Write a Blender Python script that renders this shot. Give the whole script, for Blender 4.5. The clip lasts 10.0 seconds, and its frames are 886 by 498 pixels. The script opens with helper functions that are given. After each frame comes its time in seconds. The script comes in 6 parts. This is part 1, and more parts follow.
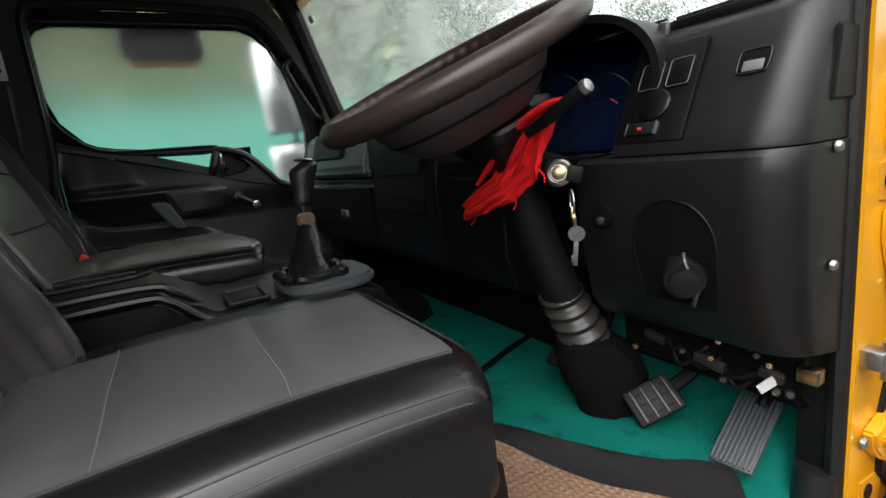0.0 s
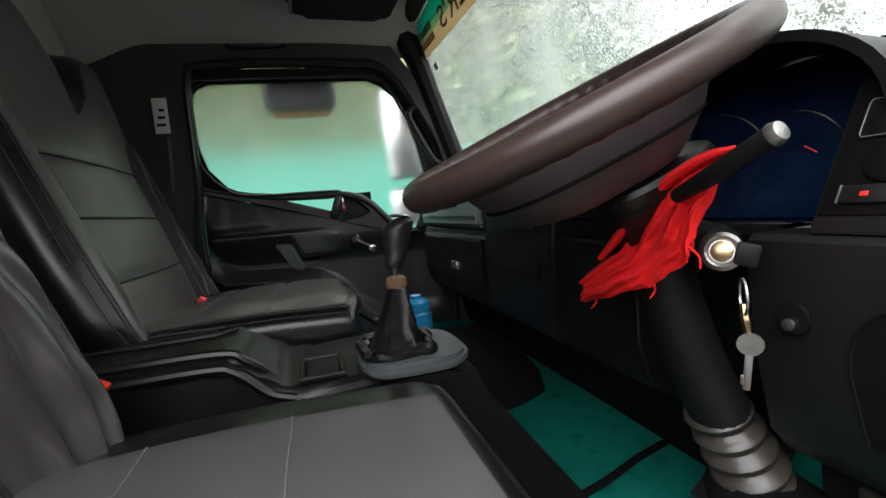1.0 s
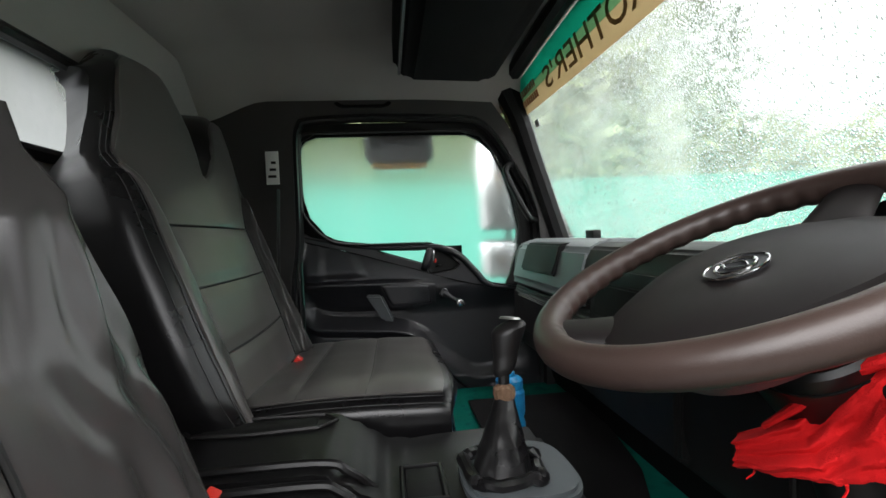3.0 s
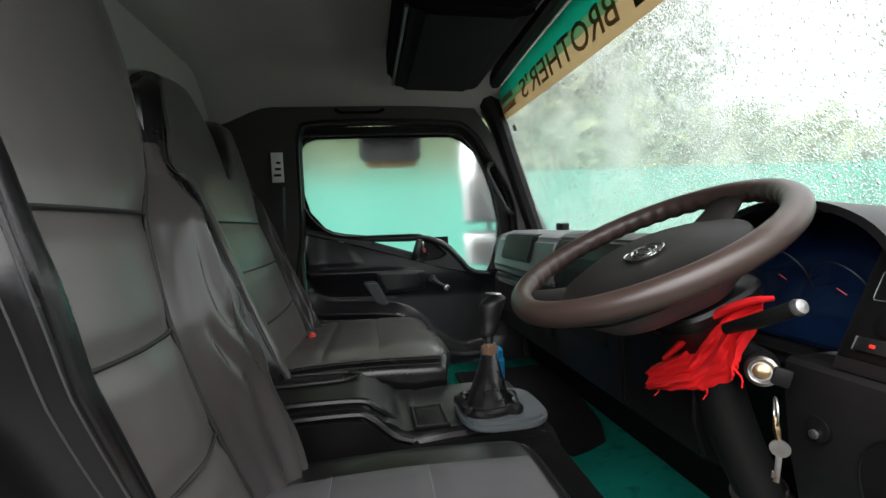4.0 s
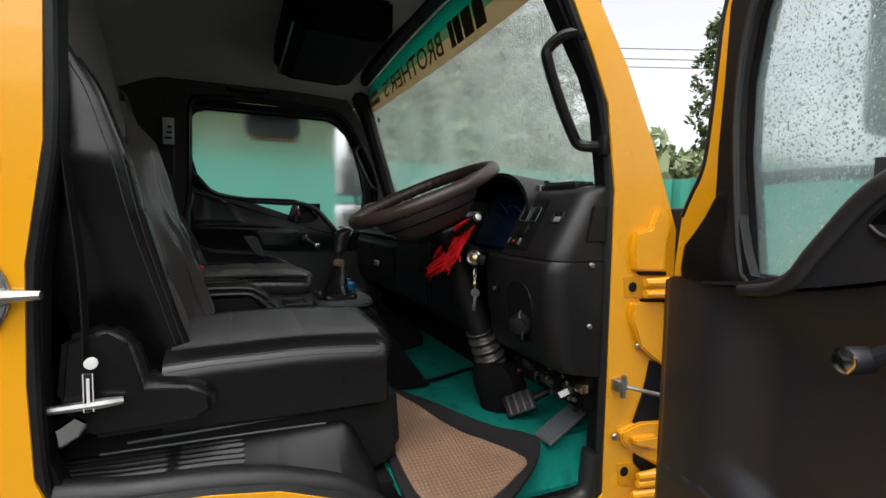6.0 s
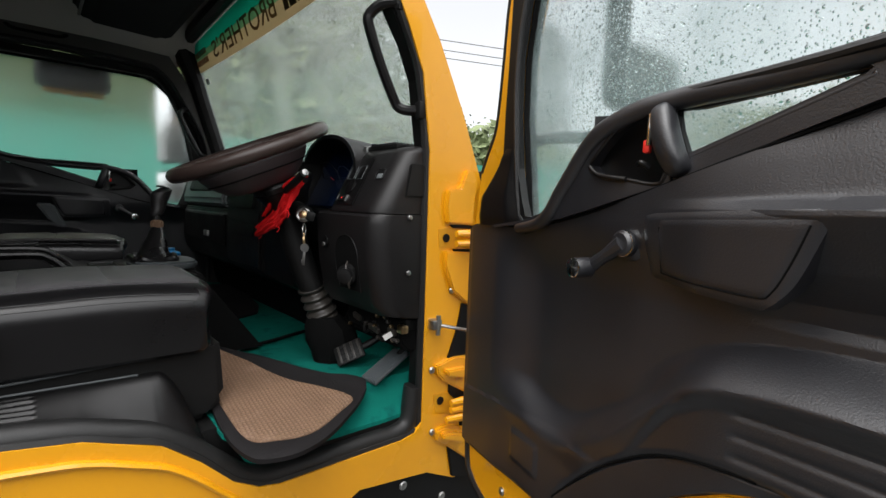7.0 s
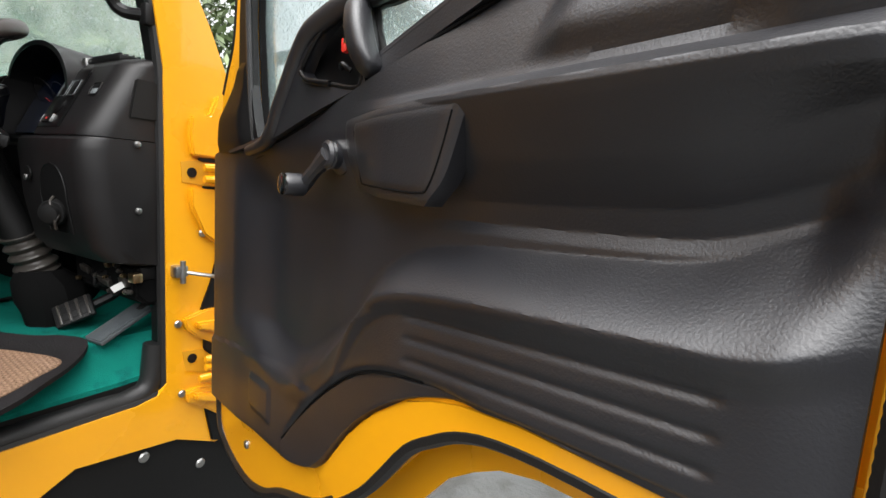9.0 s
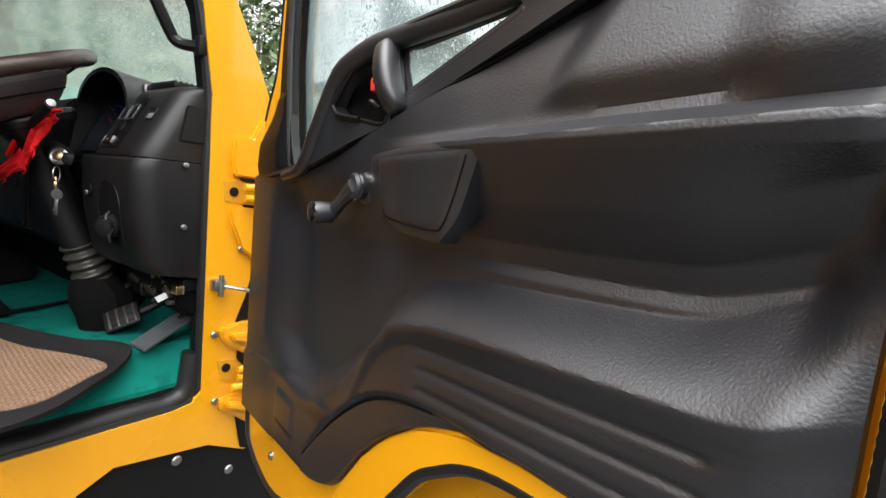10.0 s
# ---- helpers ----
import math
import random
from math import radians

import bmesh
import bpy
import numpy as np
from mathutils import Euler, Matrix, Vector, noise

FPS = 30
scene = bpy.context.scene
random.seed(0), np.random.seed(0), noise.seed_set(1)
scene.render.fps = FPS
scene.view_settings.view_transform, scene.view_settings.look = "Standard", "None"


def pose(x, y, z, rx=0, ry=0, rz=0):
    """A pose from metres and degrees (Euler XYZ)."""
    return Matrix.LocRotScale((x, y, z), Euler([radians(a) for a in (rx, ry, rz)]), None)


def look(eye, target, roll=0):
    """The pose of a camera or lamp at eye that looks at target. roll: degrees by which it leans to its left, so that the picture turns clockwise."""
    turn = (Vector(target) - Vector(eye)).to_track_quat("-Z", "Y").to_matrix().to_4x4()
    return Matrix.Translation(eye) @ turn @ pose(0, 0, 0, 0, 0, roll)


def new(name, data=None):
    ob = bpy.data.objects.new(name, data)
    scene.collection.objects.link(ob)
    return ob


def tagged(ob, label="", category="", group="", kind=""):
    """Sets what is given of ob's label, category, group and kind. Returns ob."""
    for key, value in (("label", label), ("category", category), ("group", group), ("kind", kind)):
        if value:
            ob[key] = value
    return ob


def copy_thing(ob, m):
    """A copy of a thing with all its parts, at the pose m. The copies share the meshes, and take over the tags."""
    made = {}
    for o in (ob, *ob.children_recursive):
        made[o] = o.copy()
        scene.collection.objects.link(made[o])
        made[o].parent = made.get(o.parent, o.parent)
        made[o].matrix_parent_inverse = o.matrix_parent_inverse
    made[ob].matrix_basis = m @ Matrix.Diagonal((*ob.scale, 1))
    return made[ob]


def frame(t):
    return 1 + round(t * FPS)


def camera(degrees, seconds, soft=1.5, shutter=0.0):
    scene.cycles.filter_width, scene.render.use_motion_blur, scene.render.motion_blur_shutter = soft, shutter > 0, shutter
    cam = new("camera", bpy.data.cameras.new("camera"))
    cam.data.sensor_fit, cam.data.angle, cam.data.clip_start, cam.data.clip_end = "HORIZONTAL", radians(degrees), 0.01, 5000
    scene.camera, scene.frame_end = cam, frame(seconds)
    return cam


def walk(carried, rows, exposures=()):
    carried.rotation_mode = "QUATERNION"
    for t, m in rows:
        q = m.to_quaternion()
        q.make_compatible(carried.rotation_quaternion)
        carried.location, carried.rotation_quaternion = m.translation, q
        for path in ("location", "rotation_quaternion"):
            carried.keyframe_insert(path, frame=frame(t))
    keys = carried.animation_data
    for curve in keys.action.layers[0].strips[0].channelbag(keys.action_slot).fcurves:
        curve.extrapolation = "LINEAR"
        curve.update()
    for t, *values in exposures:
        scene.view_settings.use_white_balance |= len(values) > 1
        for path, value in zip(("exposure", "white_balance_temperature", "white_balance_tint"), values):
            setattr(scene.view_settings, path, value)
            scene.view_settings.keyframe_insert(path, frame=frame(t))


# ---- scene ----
cam = camera(85.4, 10.0)
PATH = [
    (0, (-0.725, -0.188, 1.333), (0.24, 1.519, 0.939), -6.6),
    (0.5, (-0.71, -0.138, 1.338), (0.043, 1.691, 1.037), -6.6),
    (1, (-0.622, -0.06, 1.359), (-0.104, 1.863, 1.178), -5.6),
    (1.5, (-0.57, -0.02, 1.387), (-0.302, 1.96, 1.299), -3.8),
    (2, (-0.573, 0.019, 1.43), (-0.424, 2.013, 1.395), -3.2),
    (2.5, (-0.602, 0.04, 1.463), (-0.421, 2.031, 1.425), -2.6),
    (3.8, (-0.732, -0.17, 1.506), (-0.445, 1.807, 1.412), -3.0),
    (4, (-0.73, -0.223, 1.5), (-0.424, 1.751, 1.399), -2.8),
    (4.5, (-0.71, -0.373, 1.486), (-0.355, 1.591, 1.363), -1.8),
    (5, (-0.744, -0.519, 1.473), (-0.322, 1.431, 1.344), -1.4),
    (5.2, (-0.765, -0.58, 1.458), (-0.291, 1.359, 1.327), -0.9),
    (6.3, (-0.783, -0.834, 1.366), (0.149, 0.929, 1.215), 1.8),
    (6.5, (-0.774, -0.865, 1.347), (0.266, 0.836, 1.187), 2.3),
    (7, (-0.772, -0.885, 1.323), (0.524, 0.627, 1.142), 2.1),
    (7.5, (-0.761, -0.88, 1.294), (0.748, 0.416, 1.089), 1.7),
    (8, (-0.752, -0.9, 1.271), (0.905, 0.192, 1.025), 1.8),
    (8.5, (-0.689, -0.954, 1.245), (1.005, 0.077, 0.983), 2.9),
    (9, (-0.604, -0.998, 1.246), (1.102, 0.015, 0.988), 3.8),
    (9.5, (-0.573, -1.017, 1.26), (1.124, 0.016, 1.022), 4.6),
    (10, (-0.604, -1.026, 1.274), (1.019, 0.124, 1.06), 5.4),
]
EXPOSURES = [(0.0, 0.55), (0.5, 0.8), (1.0, 1.0), (2.0, 1.25), (2.5, 1.27), (4.0, 1.12), (4.6, 0.8), (5.2, 0.32), (6.5, -0.02), (7.5, 0.1), (8.5, 0.38), (9.3, 0.72), (10.0, 0.68)]
walk(cam, [(t, look(eye, target, roll)) for t, eye, target, roll in PATH], EXPOSURES)

SKY, SUN = 0.12, 4.0

# ---- light ----
world = bpy.data.worlds.new("overcast_sky")
scene.world = world
world.use_nodes = True
wn = world.node_tree.nodes
wl = world.node_tree.links
sky = wn.new("ShaderNodeTexSky")
sky.sky_type, sky.sun_disc = "NISHITA", False
sky.sun_elevation, sky.sun_rotation = radians(70), radians(240)
sky.dust_density, sky.air_density = 4.0, 1.0
grey = wn.new("ShaderNodeHueSaturation")
grey.inputs["Saturation"].default_value = 0.12
grey.inputs["Value"].default_value = 2.5
wl.new(sky.outputs[0], grey.inputs["Color"])
wl.new(grey.outputs[0], wn["Background"].inputs[0])
wn["Background"].inputs[1].default_value = SKY

sun_data = bpy.data.lights.new("sun", "SUN")
sun_data.energy, sun_data.angle, sun_data.color = SUN, radians(110), (0.995, 0.985, 0.985)
sun = new("sun", sun_data)
sun.matrix_world = look((0, 0, 0), (0.16, 0.3, -0.94))


# ---- materials ----
def surface(name, color, rough=0.5, metal=0.0, var=0.25, scale=6.0, grain=120.0, bump=0.15, depth=0.002, coat=0.0, spec=0.5, stain=None, stain_at=0.62, rough_var=0.12, each=0.0):
    """A painted, moulded or woven surface with two scales of variation, in object space."""
    m = bpy.data.materials.new(name)
    m.use_nodes = True
    nt = m.node_tree
    b = nt.nodes["Principled BSDF"]
    b.inputs["Metallic"].default_value = metal
    b.inputs["Coat Weight"].default_value = coat
    b.inputs["Specular IOR Level"].default_value = spec
    co = nt.nodes.new("ShaderNodeTexCoord")
    big = nt.nodes.new("ShaderNodeTexNoise")
    big.inputs["Scale"].default_value = scale
    big.inputs["Detail"].default_value = 6.0
    fine = nt.nodes.new("ShaderNodeTexNoise")
    fine.inputs["Scale"].default_value = grain
    fine.inputs["Detail"].default_value = 3.0
    for n in (big, fine):
        nt.links.new(co.outputs["Object"], n.inputs["Vector"])
    mix = nt.nodes.new("ShaderNodeMix")
    mix.data_type = "RGBA"
    lo = tuple(c * (1 - var) for c in color) + (1,)
    hi = tuple(min(1, c * (1 + var)) for c in color) + (1,)
    mix.inputs[6].default_value, mix.inputs[7].default_value = lo, hi
    nt.links.new(big.outputs["Fac"], mix.inputs[0])
    out = mix.outputs[2]
    if stain:
        ramp = nt.nodes.new("ShaderNodeValToRGB")
        ramp.color_ramp.elements[0].position, ramp.color_ramp.elements[1].position = stain_at, stain_at + 0.12
        second = nt.nodes.new("ShaderNodeTexNoise")
        second.inputs["Scale"].default_value = scale * 2.3
        second.inputs["Detail"].default_value = 8.0
        nt.links.new(co.outputs["Object"], second.inputs["Vector"])
        nt.links.new(second.outputs["Fac"], ramp.inputs[0])
        mix2 = nt.nodes.new("ShaderNodeMix")
        mix2.data_type = "RGBA"
        mix2.inputs[7].default_value = (*stain, 1)
        nt.links.new(ramp.outputs[0], mix2.inputs[0])
        nt.links.new(out, mix2.inputs[6])
        out = mix2.outputs[2]
    nt.links.new(out, b.inputs["Base Color"])
    rr = nt.nodes.new("ShaderNodeMapRange")
    rr.inputs[3].default_value, rr.inputs[4].default_value = max(0.02, rough - rough_var), min(1, rough + rough_var)
    nt.links.new(big.outputs["Fac"], rr.inputs[0])
    nt.links.new(rr.outputs[0], b.inputs["Roughness"])
    if bump:
        bp = nt.nodes.new("ShaderNodeBump")
        bp.inputs["Strength"].default_value, bp.inputs["Distance"].default_value = bump, depth
        nt.links.new(fine.outputs["Fac"], bp.inputs["Height"])
        nt.links.new(bp.outputs[0], b.inputs["Normal"])
    return m


def glass_sheet(name, fog=0.2, rough=0.1, drops=90.0, drop_depth=0.002, tint=(0.93, 0.97, 0.96), fog_color=(0.75, 0.8, 0.8), size=0.32, uneven=0.5):
    """Rain-spotted and fogged window glass: drops in relief, and a film of mist that scatters light."""
    m = bpy.data.materials.new(name)
    m.use_nodes = True
    nt = m.node_tree
    b = nt.nodes["Principled BSDF"]
    b.inputs["Base Color"].default_value = (*tint, 1)
    b.inputs["Transmission Weight"].default_value = 1.0
    b.inputs["IOR"].default_value = 1.3
    co = nt.nodes.new("ShaderNodeTexCoord")
    cells = nt.nodes.new("ShaderNodeTexVoronoi")
    cells.inputs["Scale"].default_value = drops
    patch = nt.nodes.new("ShaderNodeTexNoise")
    patch.inputs["Scale"].default_value, patch.inputs["Detail"].default_value = 5.0, 5.0
    for n in (cells, patch):
        nt.links.new(co.outputs["Object"], n.inputs["Vector"])
    ramp = nt.nodes.new("ShaderNodeMapRange")
    ramp.interpolation_type = "SMOOTHSTEP"
    ramp.inputs[1].default_value, ramp.inputs[2].default_value = 0.0, size
    ramp.inputs[3].default_value, ramp.inputs[4].default_value = 1.0, 0.0
    nt.links.new(cells.outputs["Distance"], ramp.inputs[0])
    bp = nt.nodes.new("ShaderNodeBump")
    bp.inputs["Strength"].default_value, bp.inputs["Distance"].default_value = 1.0, drop_depth
    large = nt.nodes.new("ShaderNodeTexVoronoi")
    large.inputs["Scale"].default_value = drops * 0.42
    nt.links.new(co.outputs["Object"], large.inputs["Vector"])
    pick = nt.nodes.new("ShaderNodeSeparateColor")
    nt.links.new(large.outputs["Color"], pick.inputs[0])
    some = nt.nodes.new("ShaderNodeMath")
    some.operation, some.inputs[1].default_value = "GREATER_THAN", 0.55
    nt.links.new(pick.outputs[0], some.inputs[0])
    bead = nt.nodes.new("ShaderNodeMapRange")
    bead.interpolation_type = "SMOOTHSTEP"
    bead.inputs[1].default_value, bead.inputs[2].default_value = 0.0, size * 0.8
    bead.inputs[3].default_value, bead.inputs[4].default_value = 2.2, 0.0
    nt.links.new(large.outputs["Distance"], bead.inputs[0])
    both = nt.nodes.new("ShaderNodeMath")
    both.operation = "MULTIPLY_ADD"
    nt.links.new(bead.outputs[0], both.inputs[0])
    nt.links.new(some.outputs[0], both.inputs[1])
    nt.links.new(ramp.outputs[0], both.inputs[2])
    nt.links.new(both.outputs[0], bp.inputs["Height"])
    nt.links.new(bp.outputs[0], b.inputs["Normal"])
    rr = nt.nodes.new("ShaderNodeMapRange")
    rr.inputs[1].default_value, rr.inputs[2].default_value = 0.3, 0.7
    rr.inputs[3].default_value, rr.inputs[4].default_value = rough * (1 - uneven), rough * (1 + uneven)
    nt.links.new(patch.outputs["Fac"], rr.inputs[0])
    nt.links.new(rr.outputs[0], b.inputs["Roughness"])
    mist = nt.nodes.new("ShaderNodeBsdfTranslucent")
    mist.inputs["Color"].default_value = (*fog_color, 1)
    mixer = nt.nodes.new("ShaderNodeMixShader")
    fr = nt.nodes.new("ShaderNodeMapRange")
    fr.inputs[1].default_value, fr.inputs[2].default_value = 0.3, 0.7
    fr.inputs[3].default_value, fr.inputs[4].default_value = fog * 0.5, fog * 1.5
    nt.links.new(patch.outputs["Fac"], fr.inputs[0])
    nt.links.new(fr.outputs[0], mixer.inputs[0])
    nt.links.new(b.outputs[0], mixer.inputs[1])
    nt.links.new(mist.outputs[0], mixer.inputs[2])
    nt.links.new(mixer.outputs[0], nt.nodes["Material Output"].inputs["Surface"])
    return m


def film(name, color, share=0.75):
    """A thin printed film on glass that lets daylight glow through."""
    m = surface(name, color, 0.6, var=0.12, scale=5, bump=0.0)
    nt = m.node_tree
    b = nt.nodes["Principled BSDF"]
    tr = nt.nodes.new("ShaderNodeBsdfTranslucent")
    tr.inputs["Color"].default_value = (*color, 1)
    mx = nt.nodes.new("ShaderNodeMixShader")
    mx.inputs[0].default_value = share
    nt.links.new(b.outputs[0], mx.inputs[1])
    nt.links.new(tr.outputs[0], mx.inputs[2])
    nt.links.new(mx.outputs[0], nt.nodes["Material Output"].inputs["Surface"])
    return m


YELLOW = surface("yellow_paint", (0.75, 0.335, 0.006), 0.28, var=0.06, scale=3, grain=60, bump=0.03, coat=0.5, stain=(0.5, 0.22, 0.01), stain_at=0.72)
TRIM = surface("black_moulded_plastic", (0.0095, 0.0097, 0.0125), 0.44, var=0.25, scale=8, grain=420, bump=0.75, depth=0.0005, spec=0.9)
DASH = surface("dark_dash_plastic", (0.0078, 0.0071, 0.0073), 0.45, var=0.2, scale=9, grain=1000, bump=0.25, depth=0.0002, spec=0.38)
DASH_GREY = surface("grey_dash_plastic", (0.065, 0.075, 0.08), 0.45, var=0.15, scale=9, grain=900, bump=0.2, depth=0.0005)
POD = surface("silver_grey_pod_plastic", (0.15, 0.165, 0.17), 0.42, var=0.12, scale=9, grain=900, bump=0.2, depth=0.0002)
CONSOLE = surface("smooth_black_console_plastic", (0.0035, 0.0033, 0.0035), 0.38, var=0.25, scale=9, grain=500, bump=0.3, depth=0.0003, spec=0.42)
RUBBER = surface("black_rubber_seal", (0.007, 0.007, 0.007), 0.5, var=0.3, scale=20, grain=300, bump=0.2)
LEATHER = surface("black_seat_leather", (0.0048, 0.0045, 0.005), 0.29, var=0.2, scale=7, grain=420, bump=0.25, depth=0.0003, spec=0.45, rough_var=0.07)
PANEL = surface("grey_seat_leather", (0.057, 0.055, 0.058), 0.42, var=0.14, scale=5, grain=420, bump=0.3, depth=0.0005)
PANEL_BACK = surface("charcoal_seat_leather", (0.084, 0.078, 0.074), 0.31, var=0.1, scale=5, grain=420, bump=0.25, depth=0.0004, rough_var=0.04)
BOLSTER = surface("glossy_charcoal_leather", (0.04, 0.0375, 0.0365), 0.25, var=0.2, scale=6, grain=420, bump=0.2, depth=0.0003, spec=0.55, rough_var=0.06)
THREAD = surface("pale_seat_stitching", (0.1, 0.1, 0.1), 0.8, var=0.2)
EDGE_THREAD = surface("grey_edge_stitching", (0.035, 0.035, 0.036), 0.6, var=0.2)
SEAM = surface("dark_seam", (0.012, 0.012, 0.012), 0.7)
WHEEL = surface("brown_black_steering_rim", (0.038, 0.024, 0.02), 0.38, var=0.25, scale=12, grain=700, bump=0.3, depth=0.0006)
WHEEL_BOWL = surface("grey_brown_hub_plastic", (0.06, 0.047, 0.05), 0.55, var=0.15, scale=10, grain=900, bump=0.3, depth=0.0003)
WHEEL_PAD = surface("steering_pad_plastic", (0.0075, 0.0058, 0.0058), 0.5, var=0.15, scale=10, grain=900, bump=0.3, depth=0.0003, spec=0.3)
CARPET = surface("teal_carpet", (0.004, 0.17, 0.13), 0.95, var=0.3, scale=9, grain=500, bump=0.9, depth=0.004, spec=0.1, stain=(0.003, 0.11, 0.09), stain_at=0.55)
MAT = surface("brown_woven_mat", (0.22, 0.135, 0.085), 0.9, var=0.35, scale=7, grain=260, bump=0.8, depth=0.003, spec=0.2, stain=(0.24, 0.15, 0.1), stain_at=0.55)
def add_weave(m, cell, depth):
    """Crossed ribs of a coarse weave, in relief and in tone."""
    nt = m.node_tree
    b = nt.nodes["Principled BSDF"]
    co = nt.nodes.new("ShaderNodeTexCoord")
    waves = []
    for axis in ("X", "Y"):
        w = nt.nodes.new("ShaderNodeTexWave")
        w.bands_direction = axis
        w.inputs["Scale"].default_value = 0.31416 / cell
        w.inputs["Distortion"].default_value, w.inputs["Detail"].default_value = 0.6, 1.0
        nt.links.new(co.outputs["Object"], w.inputs["Vector"])
        waves.append(w)
    mul = nt.nodes.new("ShaderNodeMath")
    mul.operation = "MULTIPLY"
    for k in (0, 1):
        nt.links.new(waves[k].outputs["Fac"], mul.inputs[k])
    bp = nt.nodes.new("ShaderNodeBump")
    bp.inputs["Strength"].default_value, bp.inputs["Distance"].default_value = 1.0, depth
    nt.links.new(mul.outputs[0], bp.inputs["Height"])
    old = b.inputs["Normal"].links[0].from_socket
    nt.links.new(old, bp.inputs["Normal"])
    nt.links.new(bp.outputs[0], b.inputs["Normal"])
    tone = b.inputs["Base Color"].links[0].from_socket
    mix = nt.nodes.new("ShaderNodeMix")
    mix.data_type, mix.blend_type = "RGBA", "MULTIPLY"
    mix.inputs[0].default_value = 0.28
    nt.links.new(tone, mix.inputs[6])
    nt.links.new(mul.outputs[0], mix.inputs[7])
    nt.links.new(mix.outputs[2], b.inputs["Base Color"])


MAT_EDGE = surface("dark_mat_border", (0.006, 0.005, 0.0055), 0.7, var=0.3, grain=300, bump=0.5, spec=0.25)
add_weave(MAT, 0.009, 0.0018)
HEADLINER = surface("grey_headliner", (0.31, 0.295, 0.28), 0.9, var=0.12, scale=3, grain=700, bump=0.4, depth=0.001, spec=0.2)
PILLAR = surface("dark_grey_pillar_plastic", (0.042, 0.04, 0.038), 0.6, var=0.15, scale=6, grain=600, bump=0.3, depth=0.0005, spec=0.3)
FELT = surface("black_felt", (0.004, 0.004, 0.004), 0.95, var=0.2, spec=0.1)
BLACK = surface("matte_black", (0.0035, 0.0035, 0.0035), 0.55, var=0.3, spec=0.3)
CHROME = surface("chrome", (0.75, 0.75, 0.75), 0.14, metal=1.0, var=0.1, bump=0.02)
STEEL = surface("dull_steel", (0.4, 0.4, 0.39), 0.38, metal=1.0, var=0.3, scale=60, grain=400, bump=0.2)
BRASS = surface("brass", (0.5, 0.36, 0.2), 0.3, metal=1.0, var=0.3, scale=60)
RED = surface("red_cloth", (0.62, 0.01, 0.012), 0.85, var=0.25, scale=14, grain=500, bump=0.7, depth=0.002, spec=0.2)
RED_PLASTIC = surface("red_plastic", (0.7, 0.03, 0.02), 0.4, var=0.1)
BLUE = surface("blue_plastic", (0.015, 0.2, 0.42), 0.35, var=0.15, scale=10)
BOOT = surface("grey_rubber_boot", (0.034, 0.03, 0.026), 0.35, var=0.35, scale=30, grain=200, bump=0.2)
WHITE = surface("white_label", (0.7, 0.7, 0.68), 0.6, var=0.1, scale=30)
# Darker copy of the yellow paint, for shade in the pillar's hollows.
YELLOW_DEEP = surface("yellow_darkened_as_shade", (0.6, 0.28, 0.01), 0.5, var=0.2, scale=20, grain=100, bump=0.2)
STRIP_TAN = film("tan_sun_strip", (0.54, 0.46, 0.32))
STRIP_MID = film("pale_green_sun_strip", (0.26, 0.4, 0.26))
STRIP_TEAL = film("teal_sun_strip", (0.05, 0.42, 0.32))
STRIP_INK = film("dark_strip_print", (0.16, 0.11, 0.06), 0.6)
STRIP_RED = film("faded_red_brown_print", (0.4, 0.17, 0.1), 0.6)
CLUSTER = surface("blue_black_gauge_face", (0.0025, 0.0085, 0.028), 0.2, var=0.8, scale=30, grain=40, bump=0.05, coat=0.5)
FENCE = surface("teal_sheet_fence", (0.045, 0.25, 0.185), 0.5, var=0.15, scale=1.2, grain=15, bump=0.1)
GROUND = surface("wet_concrete_ground", (0.056, 0.057, 0.055), 0.45, var=0.35, scale=2.5, grain=40, bump=0.5, depth=0.01, stain=(0.035, 0.034, 0.03), stain_at=0.5)
# Dark surface for the unseen walls that are added to block light.
UNSEEN_WALL = surface("dark_light_blocker", (0.05, 0.05, 0.045), 0.8, var=0.4, scale=1.5, grain=30, bump=0.5, depth=0.01)
TREE_LEAF = surface("dark_tree_leaf", (0.055, 0.085, 0.022), 0.45, var=0.6, scale=3, grain=20, bump=0.1)
LEAF = surface("leaf_green", (0.2, 0.245, 0.12), 0.55, var=0.5, scale=3, grain=20, bump=0.1)
BARK = surface("bark", (0.1, 0.075, 0.05), 0.9, var=0.4, scale=12, grain=60, bump=0.8, depth=0.01)
MIRROR = surface("mirror_glass", (0.9, 0.9, 0.9), 0.03, metal=1.0, var=0.02, bump=0.0, rough_var=0.01)
SCREEN_GLASS = glass_sheet("rainy_windshield_glass", 0.085, 0.065, 210, 0.0012, size=0.4, fog_color=(0.68, 0.74, 0.7), tint=(0.95, 0.965, 0.95))
SIDE_GLASS = glass_sheet("fogged_side_glass", 0.03, 0.34, 120, 0.0, uneven=0.12)
DOOR_GLASS = glass_sheet("wet_door_glass", 0.26, 0.15, 190, 0.0012, tint=(0.86, 0.92, 0.92), fog_color=(0.42, 0.52, 0.51), size=0.3)
# Dark tint and mist lower the brightness of this pane.
REAR_GLASS = glass_sheet("darkened_rear_glass", 0.4, 0.3, 120, 0.0003, tint=(0.45, 0.46, 0.46), fog_color=(0.25, 0.26, 0.26))


# ---- mesh helpers ----
def thing(name, at, label, category, group="", kind=""):
    ob = new(name)
    ob.location = at
    ob.empty_display_size = 0.05
    return tagged(ob, label, category, group, kind)


